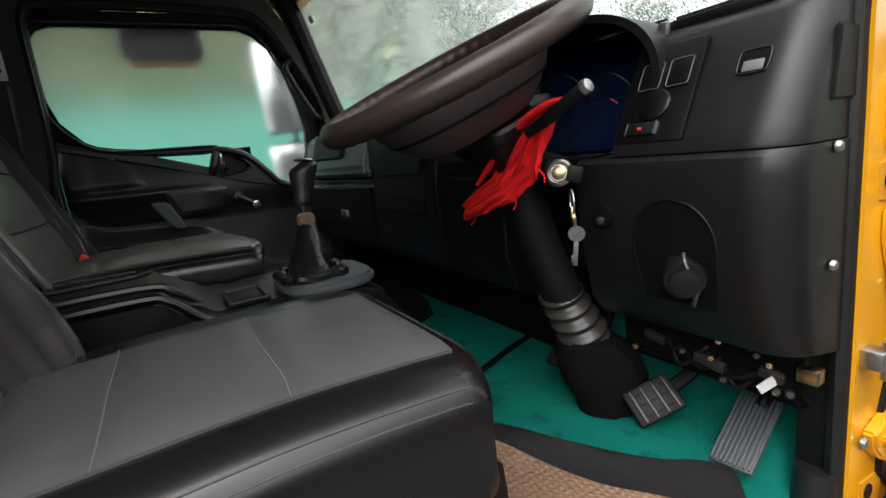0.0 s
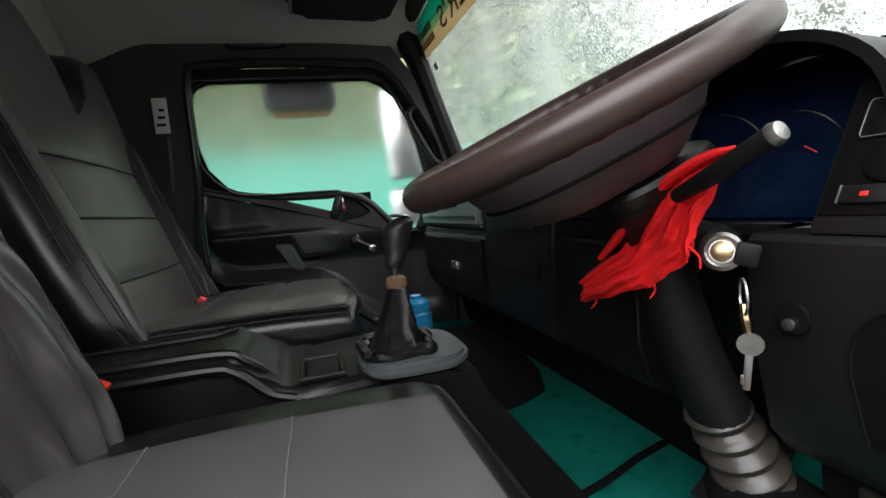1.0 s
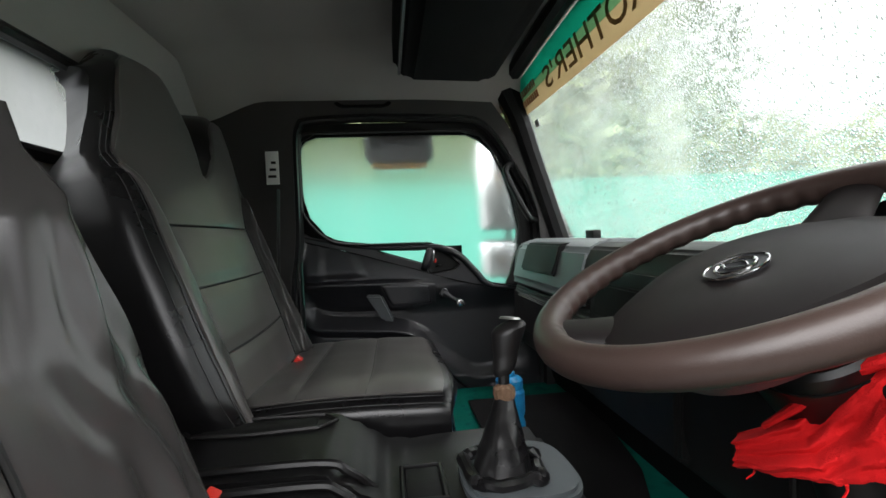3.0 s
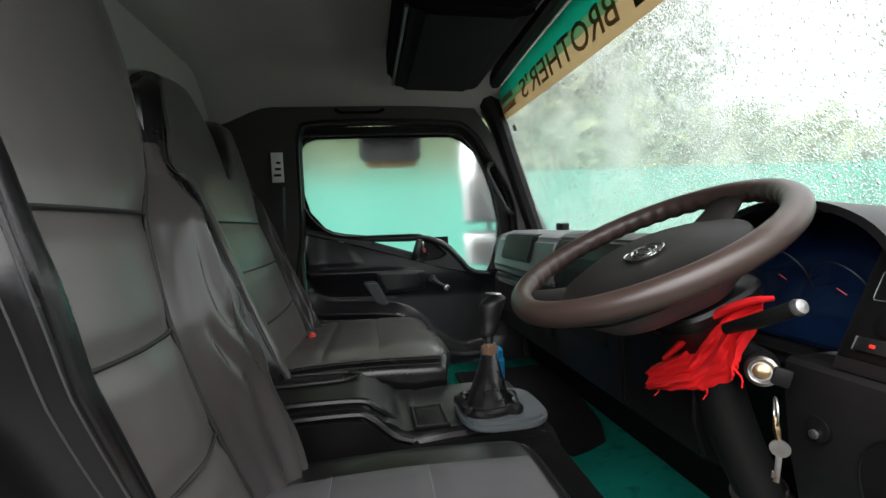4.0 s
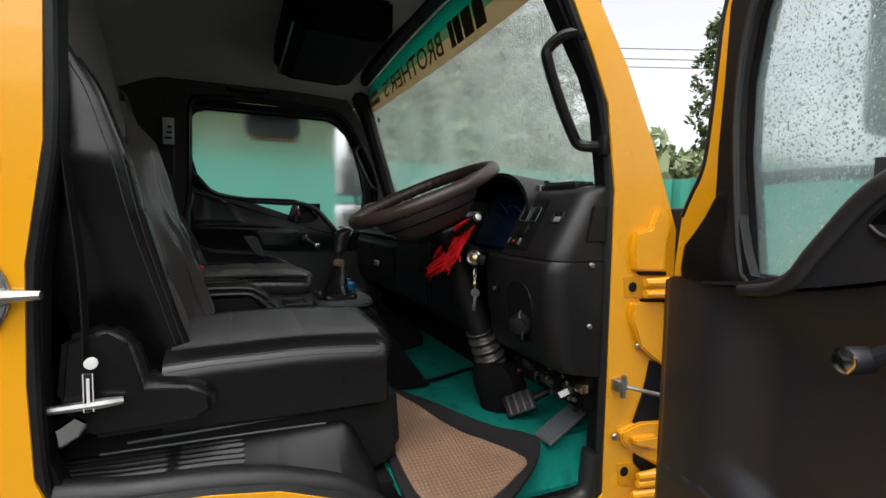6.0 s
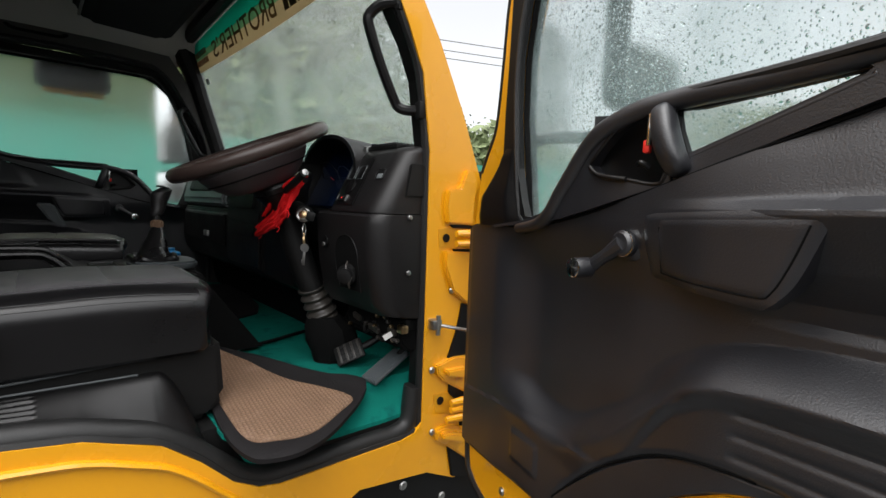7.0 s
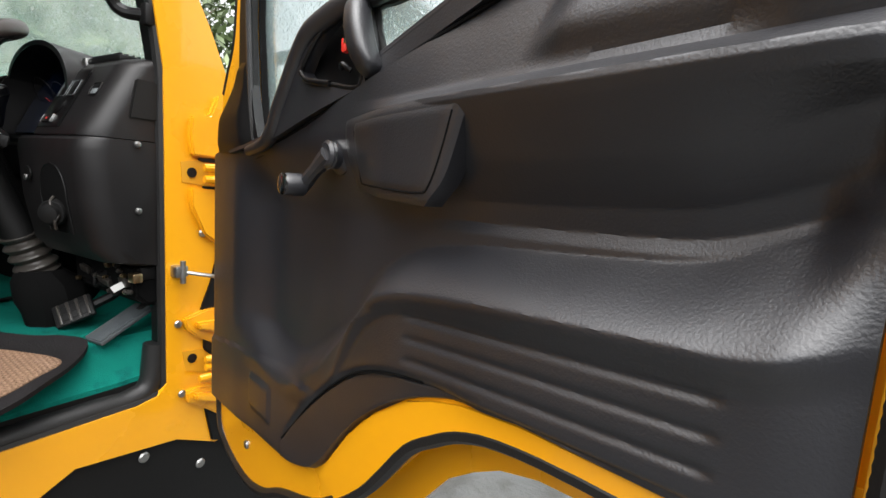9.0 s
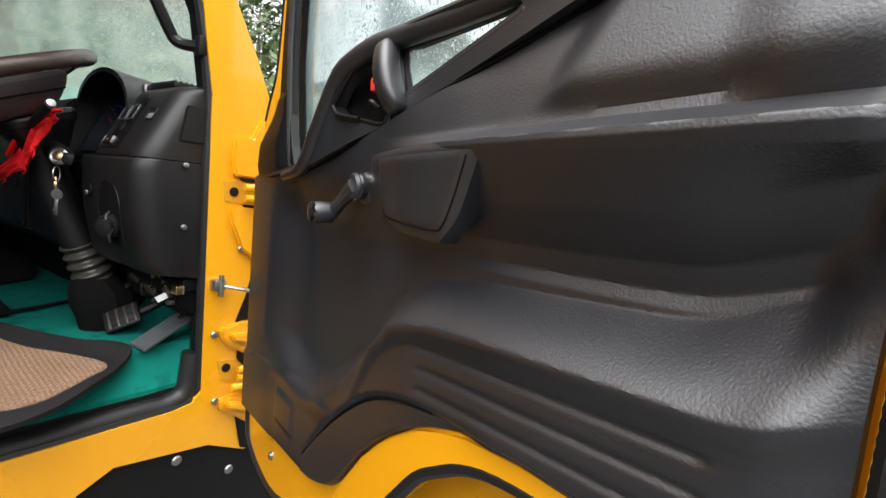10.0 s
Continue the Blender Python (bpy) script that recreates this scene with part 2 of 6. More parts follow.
def put(name, bm, material, parent=None, label="", smooth=35, shadow=True):
    """Link a bmesh, built in the world's metres, as one mesh object; under parent if given."""
    bmesh.ops.recalc_face_normals(bm, faces=bm.faces)
    me = bpy.data.meshes.new(name)
    bm.to_mesh(me)
    bm.free()
    me.materials.append(material)
    if smooth:
        me.shade_smooth()
        me.set_sharp_from_angle(angle=radians(smooth))
    ob = new(name, me)
    if parent:
        ob.parent = parent
        if not parent.parent:
            ob.matrix_parent_inverse = Matrix.Translation(-parent.location)
    if label:
        ob["label"] = label
    ob.visible_shadow = shadow
    return ob


part = put


def solo(name, bm, material, label, category, group="", kind="", smooth=35):
    return tagged(put(name, bm, material, None, "", smooth), label, category, group, kind)


def box(x0, x1, y0, y1, z0, z1, bev=0.006, seg=2):
    bm = bmesh.new()
    bmesh.ops.create_cube(bm, size=1)
    for v in bm.verts:
        v.co = ((x0 + x1) / 2 + v.co.x * (x1 - x0), (y0 + y1) / 2 + v.co.y * (y1 - y0), (z0 + z1) / 2 + v.co.z * (z1 - z0))
    if bev:
        bmesh.ops.bevel(bm, geom=bm.edges[:], offset=bev, segments=seg, affect="EDGES", profile=0.5)
    return bm


def turned(bm, m):
    bmesh.ops.transform(bm, matrix=m, verts=bm.verts)
    return bm


def joined(*bms):
    out = bmesh.new()
    for b in bms:
        me = bpy.data.meshes.new("tmp")
        b.to_mesh(me)
        b.free()
        out.from_mesh(me)
        bpy.data.meshes.remove(me)
    return out


def spline(pts, sub=6, closed=False):
    """A smooth line through the points."""
    p = [np.array(q, float) for q in pts]
    n = len(p)
    out = []
    for i in range(n if closed else n - 1):
        a, b = p[i], p[(i + 1) % n]
        z = p[(i - 1) % n] if closed or i > 0 else 2 * a - b
        c = p[(i + 2) % n] if closed or i < n - 2 else 2 * b - a
        for k in range(sub):
            t = k / sub
            out.append(0.5 * (2 * a + (b - z) * t + (2 * z - 5 * a + 4 * b - c) * t * t + (3 * a - z - 3 * b + c) * t ** 3))
    if not closed:
        out.append(p[-1])
    return out


def loft(rings, caps=True, wrap=False):
    bm = bmesh.new()
    vs = [[bm.verts.new(tuple(c)) for c in ring] for ring in rings]
    n = len(rings[0])
    pairs = list(zip(vs[:-1], vs[1:]))
    if wrap:
        pairs.append((vs[-1], vs[0]))
    for a, b in pairs:
        for i in range(n):
            j = (i + 1) % n
            bm.faces.new((a[i], a[j], b[j], b[i]))
    if caps and not wrap:
        bm.faces.new(vs[0][::-1])
        bm.faces.new(vs[-1])
    return bm


def tube(pts, r, n=10, closed=False, sub=6, flat=1.0):
    """A round bar along a smooth line; r may be a list along the points. flat squeezes it along its second axis."""
    line = spline(pts, sub, closed) if sub else [np.array(q, float) for q in pts]
    m = len(line)
    rs = np.interp(np.linspace(0, 1, m), np.linspace(0, 1, len(r)), r) if isinstance(r, (list, tuple)) else [r] * m
    rings = []
    up = None
    for i, q in enumerate(line):
        a = line[(i - 1) % m] if closed or i else line[i]
        b = line[(i + 1) % m] if closed or i < m - 1 else line[i]
        d = (b - a) / (np.linalg.norm(b - a) + 1e-12)
        if up is None:
            up = np.array((0, 0, 1.0)) if abs(d[2]) < 0.9 else np.array((1.0, 0, 0))
        side = np.cross(d, up)
        side /= np.linalg.norm(side) + 1e-12
        up = np.cross(side, d)
        rings.append([q + rs[i] * (math.cos(2 * math.pi * k / n) * side + flat * math.sin(2 * math.pi * k / n) * up) for k in range(n)])
    return loft(rings, not closed, closed)


def lathe(profile, at, axis, n=28):
    """Turn (radius, height) round an axis through at."""
    q = Vector((0, 0, 1)).rotation_difference(Vector(axis).normalized())
    rings = []
    for r, h in profile:
        rings.append([Vector(at) + q @ Vector((max(r, 1e-4) * math.cos(2 * math.pi * k / n), max(r, 1e-4) * math.sin(2 * math.pi * k / n), h)) for k in range(n)])
    return loft(rings)


def prism(poly, axis, a, b, bev=0.0, seg=2):
    """A polygon in the two other axes, drawn out along axis from a to b."""
    def at(p, w):
        return {"x": (w, p[0], p[1]), "y": (p[0], w, p[1]), "z": (p[0], p[1], w)}[axis]
    bm = loft([[at(p, a) for p in poly], [at(p, b) for p in poly]])
    bmesh.ops.recalc_face_normals(bm, faces=bm.faces)
    if bev:
        bmesh.ops.bevel(bm, geom=[e for e in bm.edges if e.calc_face_angle(0) > 0.3], offset=bev, segments=seg, affect="EDGES", clamp_overlap=True)
    return bm


def plate(loops, place, w0, w1):
    """A sheet with holes: loops[0] is the outline, the rest are openings, in (u, v); place(u, v, w) gives the world."""
    bm = bmesh.new()
    for lp in loops:
        vs = [bm.verts.new((p[0], p[1], 0)) for p in lp]
        for i in range(len(vs)):
            bm.edges.new((vs[i], vs[(i + 1) % len(vs)]))
    bmesh.ops.triangle_fill(bm, use_beauty=True, use_dissolve=False, edges=bm.edges[:])
    faces = bm.faces[:]
    got = bmesh.ops.extrude_face_region(bm, geom=faces)
    moved = {v for v in got["geom"] if isinstance(v, bmesh.types.BMVert)}
    for v in bm.verts:
        v.co = place(v.co.x, v.co.y, w1 if v in moved else w0)
    return bm


def sheet(nu, nv, f):
    """A surface f(u, v), u and v from 0 to 1."""
    bm = bmesh.new()
    vs = [[bm.verts.new(tuple(f(i / nu, j / nv))) for j in range(nv + 1)] for i in range(nu + 1)]
    for i in range(nu):
        for j in range(nv):
            bm.faces.new((vs[i][j], vs[i + 1][j], vs[i + 1][j + 1], vs[i][j + 1]))
    return bm


def tapered_sheet(nu, nv, f, deep):
    """Like thick_sheet, but deep(p) gives the point behind each point p."""
    bm = thick_sheet(nu, nv, f, (0, 0, 0))
    verts = list(bm.verts)
    half_count = (nu + 1) * (nv + 1)
    for v in verts[half_count:]:
        v.co = Vector(tuple(deep(v.co)))
    return bm


def thick_sheet(nu, nv, f, back):
    """A closed body: a surface f(u, v) and the same surface moved by the vector back."""
    bm = bmesh.new()
    back = np.array(back)
    top = [[bm.verts.new(tuple(f(i / nu, j / nv))) for j in range(nv + 1)] for i in range(nu + 1)]
    low = [[bm.verts.new(tuple(np.array(v.co) + back)) for v in row] for row in top]
    for i in range(nu):
        for j in range(nv):
            bm.faces.new((top[i][j], top[i + 1][j], top[i + 1][j + 1], top[i][j + 1]))
            bm.faces.new((low[i][j], low[i][j + 1], low[i + 1][j + 1], low[i + 1][j]))
    for i in range(nu):
        for j in (0, nv):
            bm.faces.new((top[i][j], top[i + 1][j], low[i + 1][j], low[i][j]))
    for j in range(nv):
        for i in (0, nu):
            bm.faces.new((top[i][j], top[i][j + 1], low[i][j + 1], low[i][j]))
    return bm


def smooth01(a, b, x):
    t = np.clip((x - a) / (b - a), 0, 1)
    return t * t * (3 - 2 * t)


def screw(at, axis, parent=None, r=0.008, material=None):
    return put("screw", lathe([(r, 0), (r, 0.002), (r * 0.75, 0.005), (r * 0.3, 0.006), (0, 0.006)], at, axis, 12), material or STEEL, parent)


# ---- measures of the cab: x forward, y to the cab's left, z up from the ground ----
FLOOR = 0.86
MID = 0.995


def mirror_y(y):
    return 2 * MID - y


# ---- outside: ground, fence, trees ----
solo("ground", sheet(2, 2, lambda u, v: (-200 + 400 * u, -200 + 400 * v, 0)), GROUND, "wet grey concrete yard ground with stains", "ground", kind="structure")


def build_fence(points, top):
    rings = []
    for (x0, y0), (x1, y1) in zip(points[:-1], points[1:]):
        n = int(math.hypot(x1 - x0, y1 - y0) / 0.09)
        nx, ny = -(y1 - y0) / math.hypot(x1 - x0, y1 - y0), (x1 - x0) / math.hypot(x1 - x0, y1 - y0)
        for i in range(n):
            t = i / n
            w = 0.02 * (1 if i % 4 in (0, 1) else -1)
            px, py = x0 + (x1 - x0) * t + nx * w, y0 + (y1 - y0) * t + ny * w
            rings.append([(px - nx * 0.01, py - ny * 0.01, 0), (px + nx * 0.01, py + ny * 0.01, 0), (px + nx * 0.01, py + ny * 0.01, top), (px - nx * 0.01, py - ny * 0.01, top)])
    return loft(rings)


fence = thing("fence", (7.5, 5, 0), "teal corrugated metal sheet fence round the yard", "fence", kind="structure")
part("sheet", build_fence([(-9, 7.0), (8.2, 7.2), (8.6, -14)], 2.28), FENCE, fence)


# Unseen walls, added to block low sky light and darken reflections on the door.
def unseen_wall(name, x0, x1, y0, y1, top):
    solo(name, box(x0, x1, y0, y1, 0, top, 0.03), UNSEEN_WALL, "unseen dark wall added behind the truck to block sky light", "wall", kind="structure")


unseen_wall("unseen_wall_rear", -4.6, -4.4, -6.0, 3.2, 2.4)
unseen_wall("unseen_wall_side", -4.4, 4.0, -5.2, -5.0, 2.6)


def build_tree(at, height, spread, clumps, seed, leaf=0.11, trunk=0.12, low=0.4):
    rng = random.Random(seed)
    ob = thing("tree", at, "tall green leafy tree behind the fence", "tree", "trees behind the fence")
    x, y, z = at
    lean = rng.uniform(-0.3, 0.3)
    line = [(x + lean * t + 0.1 * math.sin(5 * t), y + 0.12 * math.sin(4 * t + seed), z + height * 0.9 * t) for t in (0, 0.25, 0.5, 0.75, 1)]
    part("trunk", tube(line, [trunk, trunk * 0.85, trunk * 0.65, trunk * 0.45, trunk * 0.15], 8), BARK, ob)
    for k in range(6):
        t = rng.uniform(low, 0.9)
        b = np.array(line[0]) + (np.array(line[-1]) - np.array(line[0])) * t
        a = rng.uniform(0, 6.28)
        e = b + np.array((math.cos(a), math.sin(a), rng.uniform(0.2, 0.7))) * spread * rng.uniform(0.5, 0.9)
        part("limb", tube([b, (b + e) / 2 + np.array((0, 0, 0.1)), e], [trunk * 0.3, trunk * 0.2, 0.01], 6, sub=3), BARK, ob)
    verts, faces = [], []
    for k in range(clumps):
        t = rng.uniform(low, 1.05)
        rad = spread * (0.35 + 0.65 * math.sin(min(1, max(0, (t - low) / (1.05 - low))) * math.pi)) * rng.random() ** 0.5
        a = rng.uniform(0, 6.28)
        c = np.array((x + lean * t + math.cos(a) * rad, y + math.sin(a) * rad, z + height * t))
        for q in range(9):
            d = np.array([rng.gauss(0, 0.16) for _ in range(3)]) * spread
            p = c + d * 0.6
            e1 = np.array([rng.gauss(0, 1) for _ in range(3)])
            e1 /= np.linalg.norm(e1)
            e2 = np.cross(e1, [rng.gauss(0, 1) for _ in range(3)])
            e2 /= np.linalg.norm(e2) + 1e-9
            s = leaf * rng.uniform(0.6, 1.3)
            i0 = len(verts)
            verts += [tuple(p - e1 * s), tuple(p + e2 * s * 0.4), tuple(p + e1 * s), tuple(p - e2 * s * 0.4)]
            faces.append((i0, i0 + 1, i0 + 2, i0 + 3))
    me = bpy.data.meshes.new("crown")
    me.from_pydata(verts, [], faces)
    me.materials.append(TREE_LEAF)
    crown = new("crown", me)
    crown.parent = ob
    crown.matrix_parent_inverse = Matrix.Translation(-Vector(at))
    crown["kind"] = "stuff"
    return ob


for k, (tx, ty, th, ts) in enumerate([(11.2, 8.5, 6.5, 0.7), (11.5, 17.8, 10, 2.6), (1.5, 11.5, 6.5, 2.2), (-3.5, 11, 6.0, 2.2), (13.5, 21.5, 9, 2.4), (7.0, 12.6, 9.5, 1.5), (4.7, 11.5, 8.5, 1.8), (16.5, 19.1, 6.0, 2.0)]):
    build_tree((tx, ty, 0), th, ts, 260 if k != 1 else 120, 11 + k, 0.11 if k != 1 else 0.3)


def foliage(count, x0, x1, y0, y1, z0, z1, leaf, seed, gaps=-0.22):
    """Loose leaves filling a band, thinner and more broken towards the top."""
    rng = random.Random(seed)
    verts, faces = [], []
    while len(faces) < count:
        x, y, z = rng.uniform(x0, x1), rng.uniform(y0, y1), z0 + (z1 - z0) * rng.random() ** 1.3
        if z > z0 + (z1 - z0) * (0.55 + 0.45 * noise.noise((x * 0.35, y * 0.35, 7.0))):
            continue
        if noise.noise((x * 0.9, y * 0.9, z * 0.9)) < gaps:
            continue
        e1 = np.array([rng.gauss(0, 1) for _ in range(3)])
        e1 /= np.linalg.norm(e1)
        e2 = np.cross(e1, [rng.gauss(0, 1) for _ in range(3)])
        e2 /= np.linalg.norm(e2) + 1e-9
        q = leaf * rng.uniform(0.5, 1.4)
        p = np.array((x, y, z))
        i0 = len(verts)
        verts += [tuple(p - e1 * q), tuple(p + e2 * q * 0.45), tuple(p + e1 * q), tuple(p - e2 * q * 0.45)]
        faces.append((i0, i0 + 1, i0 + 2, i0 + 3))
    me = bpy.data.meshes.new("hedge")
    me.from_pydata(verts, [], faces)
    me.materials.append(LEAF)
    return me


tagged(new("hedge", foliage(42000, -10, 4.6, 8.2, 10.5, 1.0, 8.5, 0.24, 3, -0.6)), "dense green shrubs and trees behind the fence", "shrubs", kind="stuff")
tagged(new("hedge", foliage(12000, 4.4, 12, 8.2, 11.5, 1.0, 5.4, 0.2, 5, -0.12)), "low green shrubs behind the fence", "shrubs", kind="stuff")
tagged(new("hedge", foliage(5000, 9.3, 11.5, -9, 8, 0.8, 3.3, 0.15, 4)), "low green shrubs behind the front fence", "shrubs", kind="stuff")
tagged(new("hedge", foliage(3800, 9.2, 10.6, -0.4, 3.9, 2.2, 4.9, 0.13, 9, -0.3)), "light green shrub rising over the front fence", "shrubs", kind="stuff")
tagged(new("hedge", foliage(3200, 9.2, 10.8, 5.2, 9.6, 2.0, 3.7, 0.14, 10, -0.3)), "light green shrub rising over the fence corner", "shrubs", kind="stuff")

pole = thing("utility_pole", (30, 12, 0), "grey concrete utility pole with wires", "pole")
part("post", tube([(30, 12, 0), (30, 12, 6), (30, 12, 13)], [0.16, 0.14, 0.1], 10), GROUND, pole)
for k, (z0, z1) in enumerate([(12.6, 13.6), (9.6, 10.6), (9.1, 10.1), (8.7, 9.7)]):
    part("wire", tube([(30, 12, z0), (20, 17, (z0 + z1) / 2 - 0.3), (4, 26, z1)], 0.02, 5), BLACK, pole)
ban = thing("banana_plant", (8.6, 8.1, 0), "green banana plant behind the fence", "plant")
for k, (dx, dy, h) in enumerate([(0.1, 0.25, 3.1), (-0.1, -0.3, 2.75), (0.2, -0.1, 3.3), (0.0, 0.6, 2.6)]):
    def blade(u, v, dx=dx, dy=dy, h=h):
        w = 0.16 * math.sin(math.pi * min(1, 0.08 + 0.9 * u)) ** 0.7
        return (8.6 + dx * u + (v - 0.5) * 1.4 * w, 8.1 + dy * u * 1.3 - (v - 0.5) * 1.4 * w, 1.6 + (h - 1.6) * u - 0.25 * u * u + 0.05 * abs(v - 0.5))
    part("leaf", thick_sheet(14, 4, blade, (0.006, 0, 0.002)), LEAF, ban)
part("stem", tube([(8.6, 8.1, 0), (8.6, 8.1, 1.0), (8.6, 8.11, 1.8)], [0.11, 0.09, 0.06], 8), LEAF, ban)


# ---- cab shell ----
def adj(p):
    """Scale a point about the camera's place, fitting the view on a deeper doorway plane."""
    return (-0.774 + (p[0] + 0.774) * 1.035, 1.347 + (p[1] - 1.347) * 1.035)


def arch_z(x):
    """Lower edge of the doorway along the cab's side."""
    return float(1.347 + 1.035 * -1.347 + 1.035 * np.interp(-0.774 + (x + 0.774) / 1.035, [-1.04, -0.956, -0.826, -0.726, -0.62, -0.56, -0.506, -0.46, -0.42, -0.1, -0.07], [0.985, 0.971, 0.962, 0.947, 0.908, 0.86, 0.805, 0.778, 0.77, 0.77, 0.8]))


OPENING = [(-0.07, 0.8), (-0.07, 1.05), (-0.071, 1.32), (-0.072, 1.447), (-0.098, 1.619), (-0.14, 1.71), (-0.184, 1.79), (-0.235, 1.875), (-0.29, 1.925), (-0.37, 1.945), (-0.7, 1.955), (-0.95, 1.945), (-0.99, 1.92), (-1.004, 1.86), (-1.006, 1.68), (-1.012, 1.48), (-1.036, 1.32), (-1.04, 1.16), (-1.036, 1.03), (-1.02, 0.995)] + [(x, arch_z(x)) for x in (-0.956, -0.89, -0.826, -0.776, -0.726, -0.67, -0.62, -0.56, -0.506, -0.46, -0.42, -0.26, -0.13)] + [(-0.09, 0.777)]
BODY = [(0.14, 0.62), (0.14, 1.30), (0.106, 1.363), (0.026, 1.547), (-0.055, 1.70), (-0.125, 1.805), (-0.2, 1.92), (-0.29, 2.05), (-0.36, 2.24), (-1.4, 2.24), (-1.4, 0.86), (-0.956, 0.86), (-0.84, 0.85), (-0.73, 0.83), (-0.65, 0.79), (-0.6, 0.74), (-0.56, 0.68), (-0.52, 0.62), (-0.43, 0.585), (-0.35, 0.6), (-0.3, 0.66), (-0.24, 0.69), (-0.05, 0.665), (0.04, 0.62)]

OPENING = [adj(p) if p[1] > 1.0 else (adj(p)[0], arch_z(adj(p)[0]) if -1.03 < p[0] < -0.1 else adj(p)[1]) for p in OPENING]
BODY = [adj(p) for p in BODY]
OPEN_L, BODY_L = [(p[0], p[1]) for p in spline([q for k, q in enumerate(OPENING) if k not in (1, 2)], 3, True)], BODY
FACE = 0.045


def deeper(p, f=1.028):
    """Scale again about the camera's place: the driver side's panel lies further in."""
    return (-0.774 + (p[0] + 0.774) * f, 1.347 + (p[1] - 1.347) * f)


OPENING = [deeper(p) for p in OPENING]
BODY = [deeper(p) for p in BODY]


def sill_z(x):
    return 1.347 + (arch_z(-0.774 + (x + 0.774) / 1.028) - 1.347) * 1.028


cab = thing("truck_cab", (-0.6, MID, 0), "yellow truck cab shell with the driver doorway open", "truck cab", kind="structure")
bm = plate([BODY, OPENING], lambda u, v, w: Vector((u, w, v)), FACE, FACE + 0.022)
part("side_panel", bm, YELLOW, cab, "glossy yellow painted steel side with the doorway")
bm = plate([BODY_L, OPEN_L], lambda u, v, w: Vector((u, mirror_y(w), v)), -0.03, 0.0)
part("side_panel", bm, YELLOW, cab, "yellow painted steel side round the passenger door")
part("inner_panel", plate([BODY_L, OPEN_L], lambda u, v, w: Vector((u, mirror_y(w), v)), 0.086, 0.09), PILLAR, cab, "dark grey inner side lining")
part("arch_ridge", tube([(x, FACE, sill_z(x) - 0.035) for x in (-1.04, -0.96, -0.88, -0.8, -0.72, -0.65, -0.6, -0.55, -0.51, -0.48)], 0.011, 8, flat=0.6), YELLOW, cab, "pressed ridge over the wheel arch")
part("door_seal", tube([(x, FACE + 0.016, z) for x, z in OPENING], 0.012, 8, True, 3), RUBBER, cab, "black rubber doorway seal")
part("door_seal", tube([(x, mirror_y(0.02), z) for x, z in OPEN_L], 0.02, 8, True, 3), RUBBER, cab)


# inner lining of the pillars
IN_OPEN, IN_L = [[(x + (0.012 if x < -0.5 else 0.0), z + (0.012 if z < 1.2 else -0.012)) for x, z in loop] for loop in (OPENING, OPEN_L)]
BODY_IN = [(0.1, 0.7), (0.1, 1.30), (0.05, 1.40), (-0.02, 1.547), (-0.09, 1.70), (-0.16, 1.805), (-0.23, 1.92), (-0.28, 2.0), (-0.3, 2.12), (-1.36, 2.12), (-1.36, 0.87), (-0.9, 0.87), (-0.7, 0.82), (-0.6, 0.75), (-0.5, 0.72)]
for side, loop, inset in ((lambda u, v, w: Vector((u, w, v)), IN_OPEN, 0.022), (lambda u, v, w: Vector((u, mirror_y(w), v)), IN_L, 0.0)):
    part("pillar_trim", plate([BODY_IN, loop], side, 0.047 + inset, 0.085 + inset), BLACK, cab, "black pillar trim")

# rear wall with its window
REAR = [(0.03, 0.85), (1.96, 0.85), (1.96, 2.24), (0.03, 2.24)]
RWIN = [(0.42, 1.685), (1.57, 1.685), (1.57, 1.895), (0.42, 1.895)]
solo("wall_rear", plate([REAR, RWIN], lambda u, v, w: Vector((w, u, v)), -1.4, -1.34), HEADLINER, "dark grey lined rear wall of the cab", "wall", kind="structure")
rearwin = thing("window_rear", (-1.37, MID, 1.68), "small fogged rear window of the cab", "window", kind="structure")
part("pane", box(-1.375, -1.368, 0.42, 1.57, 1.685, 1.895, 0), REAR_GLASS, rearwin, shadow=False)
part("window_frame", tube([(-1.338, 0.42, 1.685), (-1.338, 1.57, 1.685), (-1.338, 1.57, 1.895), (-1.338, 0.42, 1.895)], 0.016, 8, True, 0), RUBBER, rearwin)


# roof lining, dropping towards the windshield
def roof(u, v):
    x = -1.36 + 1.31 * u
    y = 0.03 + 1.93 * v
    e = abs(2 * v - 1)
    return (x, y, 2.2 - 0.02 * smooth01(0.6, 1, u) - 0.2 * smooth01(0.72, 1, e) - 0.08 * smooth01(0.2, 0, u))


solo("ceiling", thick_sheet(30, 40, roof, (0, 0, 0.04)), HEADLINER, "dark grey fabric roof lining", "ceiling", kind="structure")
solo("roof_panel", box(-1.42, -0.1, -0.03, 2.02, 2.25, 2.28, 0.01), YELLOW, "yellow painted steel roof", "roof", kind="structure")


# windshield
def glass_x(y, z):
    s = (y - MID) / 0.95
    return 0.13 - 0.31 * (z - 1.467) - 0.085 * s * s


WS_LOW = 1.40


def ws_top(y):
    return 2.17 - 0.1 * ((y - MID) / 0.95) ** 2


shield = thing("window_front", (0.1, MID, 1.4), "rain-spotted windshield with a printed sun strip", "windshield", kind="structure")
part("pane", thick_sheet(24, 12, lambda u, v: (glass_x(0.07 + 1.85 * u, WS_LOW + (ws_top(0.07 + 1.85 * u) - WS_LOW) * v), 0.07 + 1.85 * u, WS_LOW + (ws_top(0.07 + 1.85 * u) - WS_LOW) * v), (0.006, 0, 0)), SCREEN_GLASS, shield, shadow=False)


def on_glass(y, z, off=0.012):
    return (glass_x(y, z) - off, y, z)


